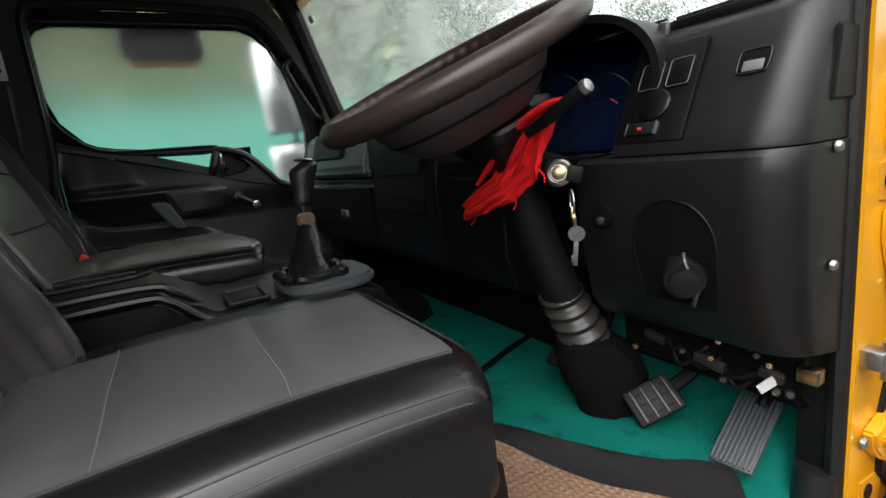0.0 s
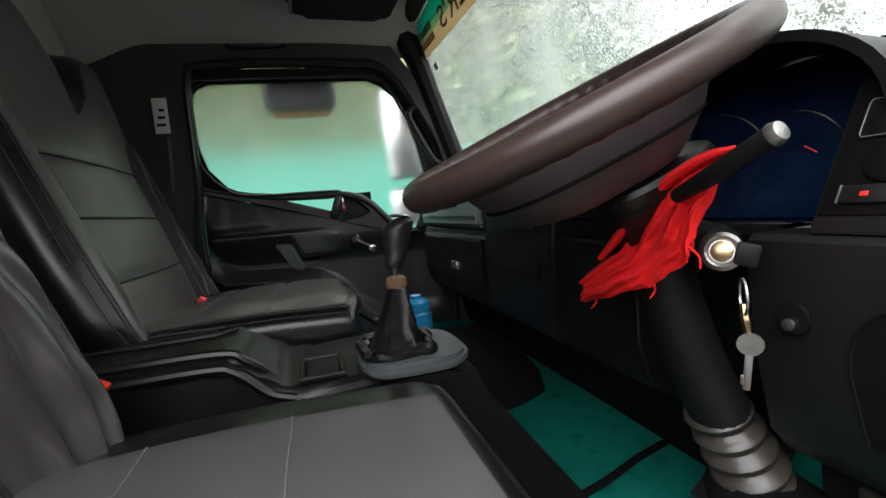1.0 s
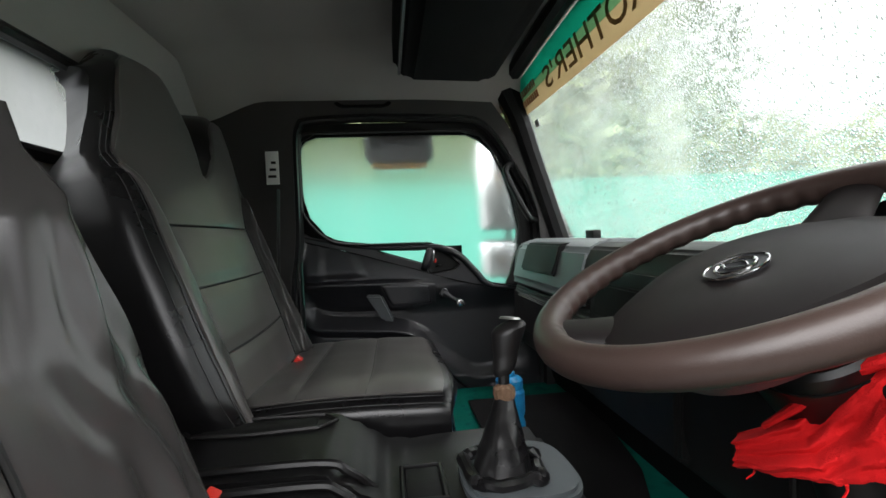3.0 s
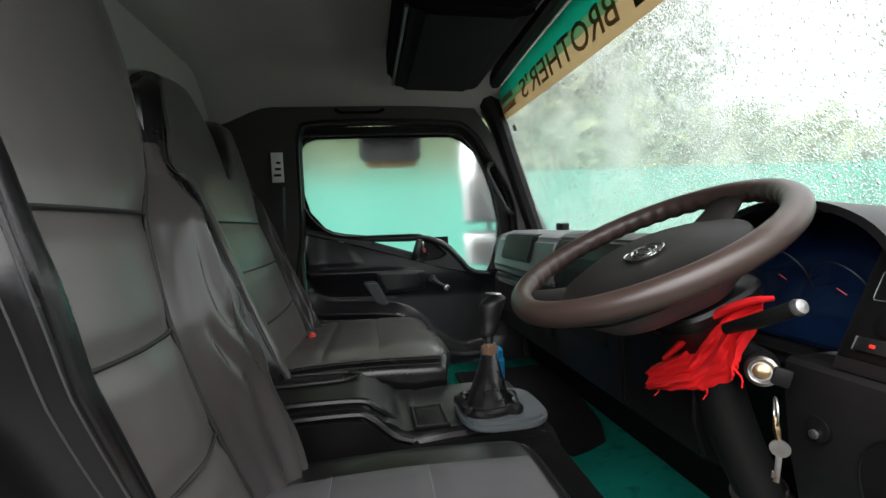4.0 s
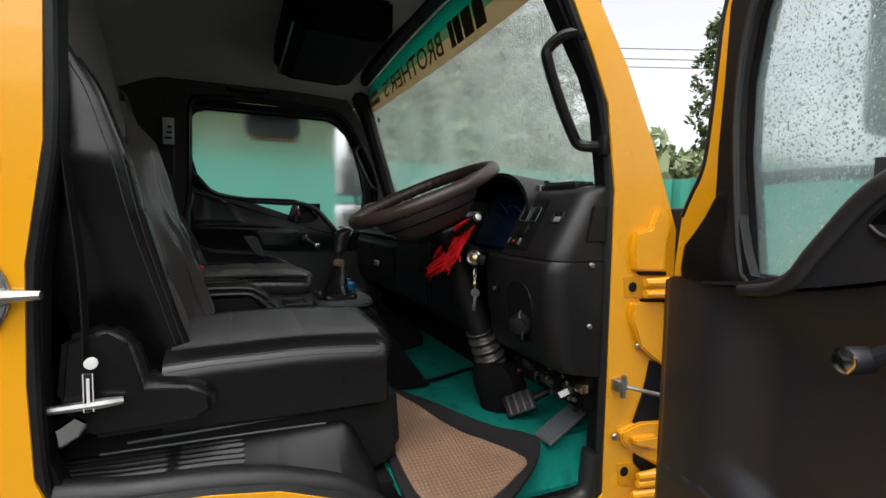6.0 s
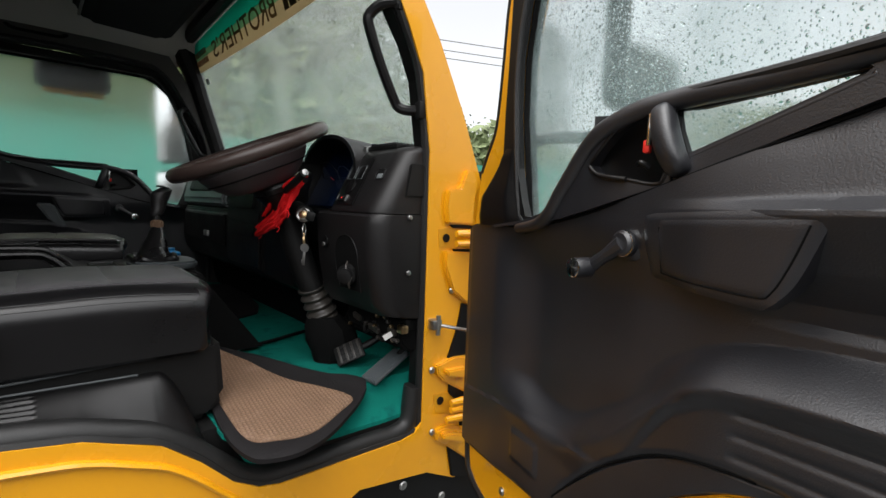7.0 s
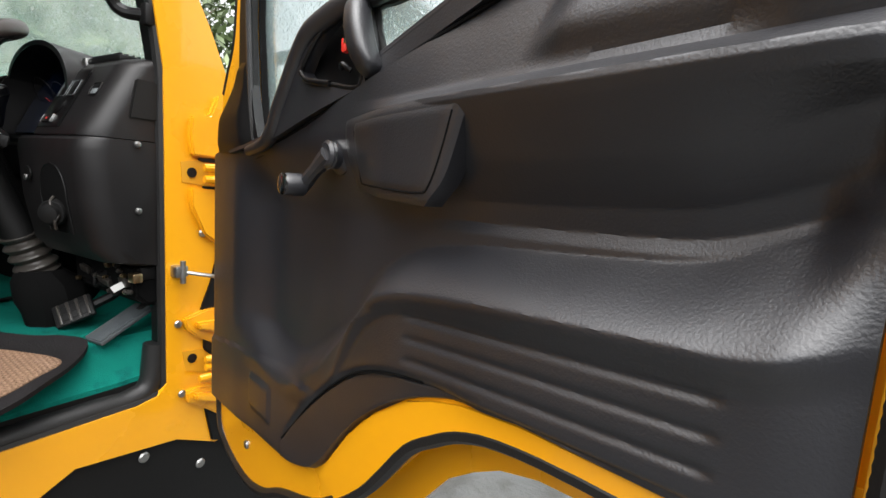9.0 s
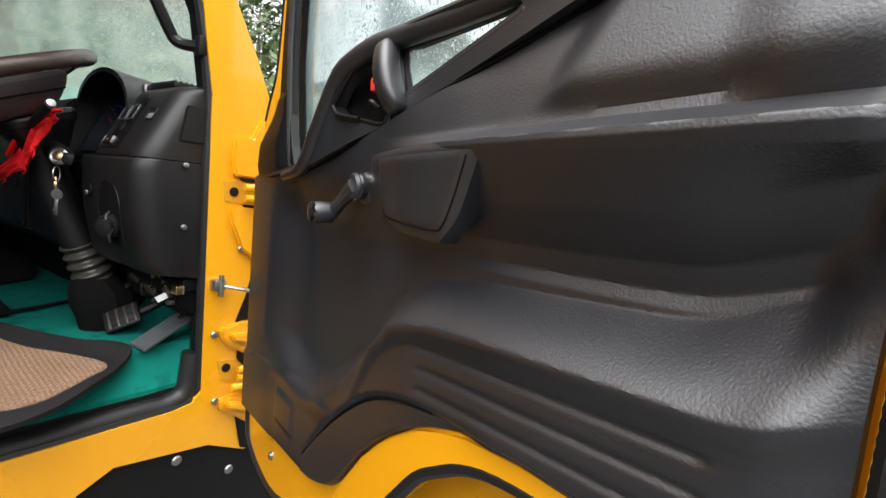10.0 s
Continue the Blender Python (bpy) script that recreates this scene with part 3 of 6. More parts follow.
def strip(y0, y1, f0, f1, off, n=40):
    """A band of the sun strip: f from 0 at its lower edge to 1 at the top of the glass."""
    def f(u, v):
        y = y0 + (y1 - y0) * u
        lo = 1.985 - 0.04 * ((y - MID) / 0.95) ** 2
        return on_glass(y, lo + (ws_top(y) - 0.015 - lo) * (f0 + (f1 - f0) * v), off)
    return thick_sheet(n, 1, f, (0.0015, 0, 0))


part("sun_strip", strip(0.09, 1.9, 0, 0.42, 0.003), STRIP_TAN, shield, "tan printed sun strip on the glass")
part("strip_band", strip(0.09, 1.9, 0.42, 0.62, 0.003), STRIP_MID, shield, "pale green blend of the sun strip")
part("strip_band", strip(0.09, 1.9, 0.62, 1, 0.003), STRIP_TEAL, shield, "teal band of the sun strip")


def strip_word(text, y0, y1, f0, f1):
    """A word printed on the strip, read from outside the truck."""
    cu = bpy.data.curves.new("word", "FONT")
    cu.body, cu.resolution_u = text, 3
    cu.offset = 0.012
    ob = bpy.data.objects.new("word", cu)
    me = ob.to_mesh()
    co = [v.co.copy() for v in me.vertices]
    polys = [tuple(p.vertices) for p in me.polygons]
    ob.to_mesh_clear()
    x0, x1 = min(c.x for c in co), max(c.x for c in co)
    h0, h1 = min(c.y for c in co), max(c.y for c in co)
    bm = bmesh.new()
    vs = []
    for c in co:
        yy = y0 + (y1 - y0) * (c.x - x0) / (x1 - x0)
        lo = 1.985 - 0.04 * ((yy - MID) / 0.95) ** 2
        ff = f0 + (f1 - f0) * (c.y - h0) / (h1 - h0)
        vs.append(bm.verts.new(on_glass(yy, lo + (ws_top(yy) - 0.015 - lo) * ff, 0.0075)))
    for p in polys:
        try:
            bm.faces.new([vs[i] for i in p])
        except ValueError:
            pass
    bpy.data.objects.remove(ob)
    bpy.data.curves.remove(cu)
    return bm


part("lettering", strip_word("BROTHER'S", 0.97, 1.66, 0.16, 0.66), STRIP_INK, shield, "dark brown block lettering")
y = 0.90
for w in (0.05, 0.07, 0.095, 0.095):
    part("print_bar", strip(y - w * 0.8, y, 0.16, 0.66, 0.006, 3), STRIP_INK, shield)
    y -= w
for k in range(2):
    for q in range(8):
        part("print_bar", strip(1.735 + 0.0175 * q, 1.747 + 0.0175 * q, 0.2 + 0.3 * k, 0.38 + 0.3 * k, 0.006, 1), STRIP_RED, shield)
part("permit_sticker", strip(1.80, 1.83, -0.5, -0.3, 0.004, 2), WHITE, shield, "small white sticker on the glass")
for s in (1, -1):
    yy = MID + s * (0.912 if s > 0 else 0.896)
    part("pillar_cover", tube([(glass_x(yy, z) - 0.02 - 0.02 * (z > 2), yy, z) for z in (1.3, 1.467, 1.6, 1.8, 1.95, 2.1)], [0.042, 0.042, 0.042, 0.042, 0.048, 0.06] if s > 0 else 0.034, 10), BLACK, shield, "black A-pillar lining")
part("header", tube([(glass_x(y, ws_top(y)) - 0.02, y, ws_top(y) + 0.02) for y in (0.03, 0.3, 0.7, MID, 1.3, 1.7, 1.96)], 0.035, 10), BLACK, shield, "dark header rail over the windshield")

# firewall, floor, engine cover
solo("wall_front", box(0.16, 0.2, -0.02, 2.01, 0.6, 1.42, 0.01), BLACK, "black steel firewall below the dash", "wall", kind="structure")
solo("nose_panel", prism([(0.2, 0.5), (0.42, 0.5), (0.40, 1.2), (0.24, 1.42), (0.2, 1.42)], "y", -0.02, 2.01, 0.02), YELLOW, "yellow front panel of the cab", "panel", kind="structure")
flo = thing("floor", (-0.4, MID, FLOOR), "teal carpeted cab floor", "floor", kind="structure")
part("pan", box(-1.36, 0.16, 0.26, 1.96, FLOOR - 0.06, FLOOR - 0.014, 0.0), BLACK, flo)


def carpet(u, v):
    x = -0.5 + 0.66 * u
    y = 0.085 + 1.845 * v
    rise = 0.26 * smooth01(-0.02, 0.16, x) ** 1.5 * (1 - smooth01(0.5, 0.6, y))
    drop = 1.4 * smooth01(0.15, 0.085, y) * smooth01(-0.5, -0.44, x)
    return (x, y, FLOOR + rise + 0.004 * math.sin(9 * y + 5 * x) - 0.055 * drop + 0.003 * noise.noise((x * 9, y * 9, 1)))


part("ledge", box(-0.6, 0.16, 0.085, 0.26, 0.66, 0.772, 0.0), BLACK, flo)
part("ledge", box(-1.3, -0.44, 0.12, 0.27, 0.68, 0.855, 0.0), BLACK, flo)
part("carpet", thick_sheet(40, 60, carpet, (0, 0, -0.01)), CARPET, flo, "teal fleece carpet rising to the firewall")


part("carpet_joint", tube([(-0.3, 0.60, FLOOR + 0.006), (-0.2, 0.625, FLOOR + 0.006), (-0.1, 0.665, FLOOR + 0.006), (-0.02, 0.69, FLOOR + 0.006)], 0.008, 8, flat=0.6), FELT, flo, "dark edging where two carpets meet")


# ---- wheels and frame below the cab ----
def build_wheel(at):
    wheel = thing("wheel", at, "black rubber truck tyre on a steel rim under the cab", "wheel", "front wheels")
    part("tyre", lathe([(0.2, -0.1), (0.34, -0.1), (0.385, -0.085), (0.395, 0.0), (0.385, 0.085), (0.34, 0.1), (0.2, 0.1)], at, (0, -1, 0), 40), RUBBER, wheel)
    part("rim", lathe([(0.205, 0.095), (0.19, 0.05), (0.11, 0.03), (0.09, 0.07), (0, 0.075)], at, (0, -1, 0), 32), STEEL, wheel)
    return wheel


front_wheel = build_wheel((-0.85, 0.26, 0.395))
copy_thing(front_wheel, Matrix.Translation((0, 2 * (MID - 0.26), 0)))
frame_rails = thing("chassis", (-0.8, MID, 0.5), "black steel chassis rails under the cab", "chassis", kind="structure")
for yy in (0.6, 1.3):
    part("rail", box(-1.9, 0.2, yy, yy + 0.07, 0.5, 0.7, 0.01), BLACK, frame_rails)
part("axle", tube([(-0.85, 0.36, 0.395), (-0.85, MID, 0.42), (-0.85, mirror_y(0.36), 0.395)], 0.05, 10), BLACK, frame_rails)
for xx in (-1.2, 0.05):
    part("cab_mount", box(xx, xx + 0.1, 0.6, 1.37, 0.69, 0.83, 0.01), BLACK, frame_rails)


# ---- doors ----
DOOR_Z = [(-0.03, 0.755), (0.017, 0.758), (0.314, 0.775), (0.40, 0.79), (0.453, 0.812), (0.49, 0.862), (0.527, 0.908), (0.58, 0.957), (0.644, 1.0), (0.69, 1.018), (0.733, 1.03), (0.805, 1.039), (1.04, 1.046)]
TRIM_TOP = [(-0.03, 1.27), (0.013, 1.283), (0.12, 1.295), (0.2, 1.29), (0.282, 1.296), (0.39, 1.319), (0.505, 1.353), (0.63, 1.394), (0.756, 1.434), (0.80, 1.448), (0.86, 1.466), (1.04, 1.515)]


LIP = [(0.31, 0.778), (0.375, 0.855), (0.453, 0.932), (0.543, 0.996), (0.618, 1.024), (0.7, 1.032), (0.78, 1.04)]


def at_u(u, table):
    """A rounded line through a table, sampled over a short stretch."""
    return float(np.mean(np.interp(u + np.linspace(-0.03, 0.03, 7), [p[0] for p in table], [p[1] for p in table])))


def trim_relief(u, z):
    """How far the moulded door lining stands proud of the door's inner face at (u, z)."""
    zb = at_u(u, DOOR_Z)
    grow = float(smooth01(0.44, 0.62, u))
    foot = at_u(u, [(0.6, 1.209), (0.76, 1.212), (0.873, 1.216), (0.947, 1.221), (0.98, 1.238), (1.01, 1.248)])
    # hollow in front, running on as the deep recess under the arm-rest
    low = at_u(u, [(0.2, 0.985), (0.3, 0.955), (0.36, 0.962), (0.473, 1.04), (0.56, 1.09)])
    hollow = float(smooth01(0.105, 0.245, u) * max(float(smooth01(low - 0.055, low + 0.012, z)), grow) * (1 - smooth01(1.19, 1.31, z)))
    n = -0.006 - 0.036 * hollow
    # arm-rest: a ridge with a face that falls back to the recess below it
    t = float(smooth01(0.6, 0.7, u)) + (float(smooth01(0.5, 0.72, u)) - float(smooth01(0.6, 0.7, u))) * float(smooth01(1.27, 1.32, z))
    ridge = 1.336 + 0.02 * (u - 0.74)
    arm = float(np.interp(z, [foot - 0.012, foot, foot + 0.022, foot + 0.06, ridge - 0.02, ridge - 0.01, ridge - 0.004, ridge + 0.01, ridge + 0.05, 1.5], [-0.046, -0.052, -0.044, -0.016, 0.009, 0.014, 0.013, -0.012, -0.022, -0.056]))
    n += t * (arm - n)
    # step of the upper face behind the window corner
    edge = 0.765 + 0.45 * max(0.0, z - 1.36)
    n += 0.014 * float(smooth01(edge, edge + 0.05, u) * smooth01(1.352, 1.38, z))
    n += 0.008 * float(smooth01(0.93, 0.976, u) * smooth01(1.345, 1.36, z))
    # pocket bulge with its sloping ledge
    top = at_u(u, [(0.40, 1.03), (0.47, 1.07), (0.546, 1.139), (0.62, 1.173), (0.707, 1.187), (0.838, 1.196), (0.93, 1.203), (0.955, 1.212), (0.985, 1.232), (1.02, 1.244)])
    bot = at_u(u, [(0.40, 0.90), (0.474, 0.957), (0.52, 1.02), (0.547, 1.068), (0.6, 1.117), (0.647, 1.131), (0.72, 1.14), (0.858, 1.15), (0.945, 1.156), (0.99, 1.158), (1.016, 1.172), (1.03, 1.186)])
    q = float(np.clip((top - z) / max(0.012, top - bot), 0, 1))
    face = 0.058 * (0.75 * q + 0.25 * q * q * (3 - 2 * q)) - 0.012 * float(smooth01(bot - 0.002, bot - 0.03, z))
    n += grow * face
    # the bulge tucks in above the lip of the wheel arch
    lip = at_u(u, LIP)
    n -= 0.012 * float(smooth01(lip + 0.016, lip - 0.006, z)) * float(smooth01(0.33, 0.38, u) * (1 - smooth01(0.7, 0.78, u)))
    n -= 0.004 * float(smooth01(0.93, 0.885, z) * smooth01(0.12, 0.2, u) * (1 - smooth01(0.4, 0.5, u)))
    n += 0.004 * float(smooth01(0.2, 0.208, u) * (1 - smooth01(0.286, 0.294, u)) * smooth01(0.82, 0.828, z) * (1 - smooth01(0.88, 0.888, z)))
    # crease over the flat lower corner
    crease = at_u(u, [(-0.03, 0.894), (0.157, 0.919), (0.304, 0.927), (0.43, 0.934)])
    n += 0.005 * float(smooth01(crease + 0.002, crease - 0.003, z) * (1 - smooth01(0.4, 0.46, u)))
    # four grooves
    for k in range(4):
        zc = 1.1025 - 0.0245 * k + 0.0735 * (u - 0.655)
        d = (z - zc) / 0.0034
        n -= 0.003 * math.exp(-d * d * (1.0 if d < 0 else 0.5)) * float(smooth01(0.648, 0.66, u) * (1 - smooth01(0.957, 0.968, u)))
    # end scoop and edges rolling back
    end = float(smooth01(0.988, 1.034, u)) * (1 - 0.8 * float(smooth01(1.24, 1.29, z) * (1 - smooth01(1.012, 1.03, u))))
    n += end * (-0.008 - n) * 0.9
    n -= 0.004 * float(smooth01(1.01, 1.03, u)) + 0.016 * float(smooth01(0.0, -0.03, u))
    n -= 0.008 * float(smooth01(zb + 0.012, zb, z))
    return max(float(n), -0.0155 if u < 0.11 else -0.06)


WINDOW = [(0.182, 1.308), (0.152, 1.5), (0.15, 1.62), (0.168, 1.72), (0.215, 1.84), (0.28, 1.905), (0.38, 1.925), (0.95, 1.925), (0.995, 1.9), (1.01, 1.85), (1.01, 1.57), (0.975, 1.522), (0.85, 1.492), (0.7, 1.48), (0.56, 1.477), (0.5, 1.47), (0.44, 1.45), (0.41, 1.434), (0.38, 1.408), (0.345, 1.366), (0.32, 1.338), (0.29, 1.315), (0.24, 1.307)]
WINDOW_FAR = [(0.15, 1.285), (0.134, 1.42), (0.136, 1.53), (0.16, 1.66), (0.192, 1.763), (0.237, 1.86), (0.29, 1.92), (0.344, 1.942), (0.6, 1.945), (0.97, 1.943), (1.012, 1.928), (1.035, 1.886), (1.04, 1.79), (1.03, 1.68), (1.01, 1.608), (0.95, 1.535), (0.857, 1.493), (0.56, 1.485), (0.5, 1.475), (0.43, 1.425), (0.37, 1.37), (0.314, 1.318), (0.25, 1.29)]
LIGHT = [(0.52, 1.459), (0.56, 1.461), (0.65, 1.4645), (0.715, 1.4675), (0.732, 1.467), (0.737, 1.463), (0.731, 1.4585), (0.66, 1.435), (0.6, 1.4155), (0.548, 1.3985), (0.538, 1.402)]
SHELL = [(-0.005, 1.3), (-0.008, 0.889), (0.0, 0.72), (0.03, 0.675), (0.1, 0.65), (0.177, 0.645), (0.25, 0.665), (0.318, 0.702), (0.43, 0.745), (0.5, 0.79), (0.56, 0.84), (0.6, 0.885), (0.648, 0.942), (0.69, 0.972), (0.729, 0.994), (0.781, 1.009), (0.87, 1.017), (1.05, 1.02), (1.085, 1.05), (1.09, 1.5), (1.085, 1.85), (1.06, 1.95), (1.0, 1.98), (0.36, 1.98), (0.25, 1.965), (0.18, 1.91), (0.13, 1.83), (0.098, 1.75), (0.086, 1.64), (0.072, 1.52), (0.058, 1.475), (0.034, 1.44), (0.01, 1.4)]


CUTOUT = [(0.115, 1.258), (0.12, 0.88), (0.38, 0.88), (0.47, 0.96), (0.58, 1.05), (0.66, 1.065), (1.034, 1.075), (1.034, 1.44), (0.8, 1.40), (0.56, 1.35), (0.3, 1.293)]


GAP = [(0.16, 1.296), (0.138, 1.535), (0.142, 1.65), (0.195, 1.84), (0.29, 1.92), (0.37, 1.94), (0.96, 1.94), (1.01, 1.91), (1.025, 1.85), (1.025, 1.5), (0.78, 1.425), (0.55, 1.365), (0.3, 1.303)]


def build_door(name, place, base, label, glass, paint, WINDOW=WINDOW):
    door = thing(name, base, label, "door", kind="structure")

    def d(u, z, n):
        return place(u, z, n)

    part("door_shell", plate([SHELL, GAP, CUTOUT], lambda u, v, w: Vector(d(u, v, w - (0.05 if 0.25 < u < 1.03 and 1.28 < v < 1.51 else 0.0))), -0.07, -0.018), paint, door, "painted steel door shell")
    low = [k for k, (u, z) in enumerate(WINDOW) if 0.47 < u < 0.81 and z < 1.6]
    through_light = WINDOW[:low[0]] + [(0.79, 1.475), (0.745, 1.452), (0.66, 1.425), (0.55, 1.388), (0.5, 1.388), (0.485, 1.43)] + WINDOW[low[-1] + 1:]
    part("inner_frame", plate([[(0.11, 1.28), (0.112, 1.52), (0.118, 1.63), (0.122, 1.75), (0.15, 1.83), (0.215, 1.93), (0.36, 1.96), (1.0, 1.96), (1.05, 1.94), (1.066, 1.85), (1.066, 1.51), (0.86, 1.468), (0.756, 1.436), (0.63, 1.394), (0.505, 1.353), (0.39, 1.322), (0.3, 1.29), (0.2, 1.272)], through_light], lambda u, v, w: Vector(d(u, v, w - (0.022 if u > 0.33 and v < 1.52 else 0.0))), -0.03, -0.012), BLACK, door, "black inner window frame")
    part("outer_skin", plate([[(u, z - 0.068) for u, z in SHELL[2:18]] + [(1.1, 1.05), (1.1, 1.24), (0.02, 1.24)], [(0.1, 1.2), (1.0, 1.2), (1.0, 1.12), (0.5, 1.1), (0.1, 1.0)]], lambda u, v, w: Vector(d(u, v, w)), -0.105, -0.09), paint, door, "outer door skin")
    part("front_seal", tube([d(u, z, -0.024) for u, z in SHELL[:1:-1][:9]], 0.0085, 8, False, 3), RUBBER, door, "black rubber seal along the window frame")
    part("arch_flange", plate([[(u, z - 0.003) for u, z in DOOR_Z[4:]] + [(u, z + 0.004) for u, z in SHELL[17:8:-1]]], lambda u, v, w: Vector(d(u, v, w)), -0.0178, -0.0125), paint, door, "painted flange over the wheel arch")
    part("edge_seal", tube([d(u, z, -0.022) for u, z in SHELL[1:18]], 0.011, 8, False, 3), RUBBER, door, "black rubber seal along the door's lower edge")

    def lining(a, b):
        u = -0.03 + 1.06 * a
        zb = float(np.interp(u, [p[0] for p in DOOR_Z], [p[1] for p in DOOR_Z]))
        zt = float(np.interp(u, [p[0] for p in TRIM_TOP], [p[1] for p in TRIM_TOP]))
        stops = [zb, 1.2, 1.26, 1.308, 1.34, zt]
        for k in (4, 3, 2, 1):
            stops[k] = min(stops[k], stops[k + 1] - 0.006)
        z = float(np.interp(b, [0, 0.5, 0.66, 0.76, 0.9, 1], stops))
        return d(u, z, trim_relief(u, z))

    back = np.array(d(0, 0, -0.016)) - np.array(d(0, 0, 0))
    part("door_lining", thick_sheet(210, 170, lining, back), TRIM, door, "black grained moulded door lining with ribs")
    # window surround: one moulding with a rounded rail, the quarter light and the handle's hollow
    def level(u):
        return float(np.interp(u, [0.3, 0.42, 0.55, 0.78, 1.03], [0.004, 0.006, -0.018, -0.024, -0.02]))
    brim = [(0.11, 1.286), (0.2, 1.298), (0.262, 1.309), (0.3, 1.33), (0.326, 1.362), (0.352, 1.392), (0.384, 1.428), (0.414, 1.452), (0.444, 1.466), (0.486, 1.479), (0.545, 1.485), (0.626, 1.486), (0.7, 1.489), (0.76, 1.494), (0.85, 1.505), (1.02, 1.545)]
    foot = [(1.02, 1.513), (0.86, 1.469), (0.80, 1.451), (0.756, 1.437), (0.69, 1.416), (0.63, 1.397), (0.565, 1.376), (0.505, 1.356), (0.45, 1.339), (0.39, 1.322), (0.33, 1.308), (0.282, 1.299), (0.2, 1.292), (0.11, 1.281)]
    pocket = [(0.492, 1.458), (0.468, 1.455), (0.443, 1.44), (0.414, 1.411), (0.398, 1.392), (0.412, 1.38), (0.438, 1.373), (0.47, 1.368), (0.515, 1.362), (0.524, 1.385), (0.516, 1.42), (0.508, 1.45)]
    part("window_trim", plate([brim + foot, LIGHT, pocket], lambda u, v, w: Vector(d(u, v, w + level(u))), -0.02, 0.0), TRIM, door, "black moulded window trim with a small quarter light")
    part("window_rail", tube([d(u, z - 0.0135, level(u) - 0.003) for u, z in brim[1:]], [0.009, 0.011, 0.0135, 0.014, 0.014, 0.014, 0.014, 0.014, 0.014, 0.014, 0.014, 0.0135, 0.012, 0.009, 0.006], 20), TRIM, door, "curved black rail over the quarter light")
    part("light_edge", tube([d(u, z - 0.0045, level(u) - 0.005) for u, z in LIGHT[5:]], 0.0055, 12), TRIM, door)
    part("handle_pocket", thick_sheet(16, 12, lambda a, b: d(0.385 + 0.15 * a, 1.352 + 0.118 * b, -0.03 + 0.02 * (2 * a - 1) ** 4), np.array(d(0, 0, -0.004)) - np.array(d(0, 0, 0))), CONSOLE, door, "dark hollow of the inside handle")
    part("handle_bezel", tube([d(u, z, level(u) - 0.0015) for u, z in pocket], 0.0032, 10, True, 4), CONSOLE, door, "rounded edge of the handle's hollow")
    grip = [(0.512, 1.468, -0.012, 0.25), (0.515, 1.464, -0.01, 0.7), (0.519, 1.455, -0.006, 0.95), (0.528, 1.43, -0.002, 1.08), (0.537, 1.402, -0.004, 1.1), (0.543, 1.384, -0.01, 1.05), (0.545, 1.375, -0.014, 0.8), (0.546, 1.37, -0.018, 0.35)]
    part("inside_handle", loft([[d(u + 0.0145 * w * math.copysign(abs(math.cos(a)) ** 0.7, math.cos(a)), z + 0.003 * math.cos(a), n + 0.015 * w * math.copysign(abs(math.sin(a)) ** 0.7, math.sin(a))) for a in [2 * math.pi * k / 28 for k in range(28)]] for u, z, n, w in [tuple(q) for q in spline(grip, 3)]]), TRIM, door, "black inside door handle")
    part("catch", tube([d(u, z, n) for u, z, n in [(0.494, 1.385, -0.016), (0.486, 1.392, -0.008), (0.476, 1.39, -0.012)]], 0.004, 10), CONSOLE, door)
    part("latch_bezel", tube([d(u, z, n) for u, z, n in [(0.402, 1.389, 0.008), (0.418, 1.378, 0.0085), (0.44, 1.373, 0.006), (0.468, 1.369, 0.0)]], 0.004, 12), CONSOLE, door)
    part("lock_button", joined(turned(box(-0.005, 0.005, -0.005, 0.005, -0.009, 0.009, 0.003), Matrix.Translation(d(0.499, 1.412, -0.004)))), RED_PLASTIC, door, "red lock button")
    part("button_guard", turned(box(-0.003, 0.003, -0.003, 0.003, -0.021, 0.021, 0.0012), Matrix.Translation(d(0.503, 1.434, -0.002))), CHROME, door, "bright metal strip by the lock button")
    # wheel arch lip below the lining
    def lip_sheet(a, b):
        u = 0.336 + 0.42 * a
        zl, z0 = at_u(u, LIP) + 0.004, at_u(u, DOOR_Z) + 0.002
        z = z0 + (zl - z0) * b
        e = min(1.0, 6 * min(b, 1 - b) * max(0.0, zl - z0) / 0.03)
        return d(u, z, -0.018 + 0.013 * math.sqrt(max(0.0, 1 - (1 - e) ** 2)) * (1 - 0.8 * float(smooth01(0.7, 1.0, a))))
    part("arch_lip", thick_sheet(50, 16, lip_sheet, np.array(d(0, 0, -0.014)) - np.array(d(0, 0, 0))), TRIM, door, "smooth black lip over the wheel arch")
    part("lip_gap", tube([d(u, at_u(u, LIP) + 0.005, trim_relief(u, at_u(u, LIP) + 0.005) + 0.0004) for u in [0.34 + 0.34 * k / 24 for k in range(25)]], 0.0018, 6, sub=1), FELT, door)
    # corner cover in front of the glass
    def cover(a, b):
        z = 1.284 + (1.448 - 1.284) * b
        u0 = float(np.interp(z, [1.284, 1.305, 1.345, 1.369, 1.40, 1.43, 1.448], [0.018, 0.024, 0.034, 0.058, 0.085, 0.107, 0.122]))
        u1 = float(np.interp(z, [1.284, 1.315, 1.341, 1.40, 1.448], [0.212, 0.198, 0.186, 0.168, 0.15]))
        bulge = 0.014 * float(smooth01(1.42, 1.33, z)) + 0.006
        e = float(smooth01(0, 0.16, a) * smooth01(0, 0.3, 1 - a) * smooth01(0, 0.12, 1 - b))
        return d(u0 + (u1 - u0) * a, z, -0.013 + bulge * e * (1 - 0.35 * a) - 0.004 * float(smooth01(0.12, 0.0, b)))
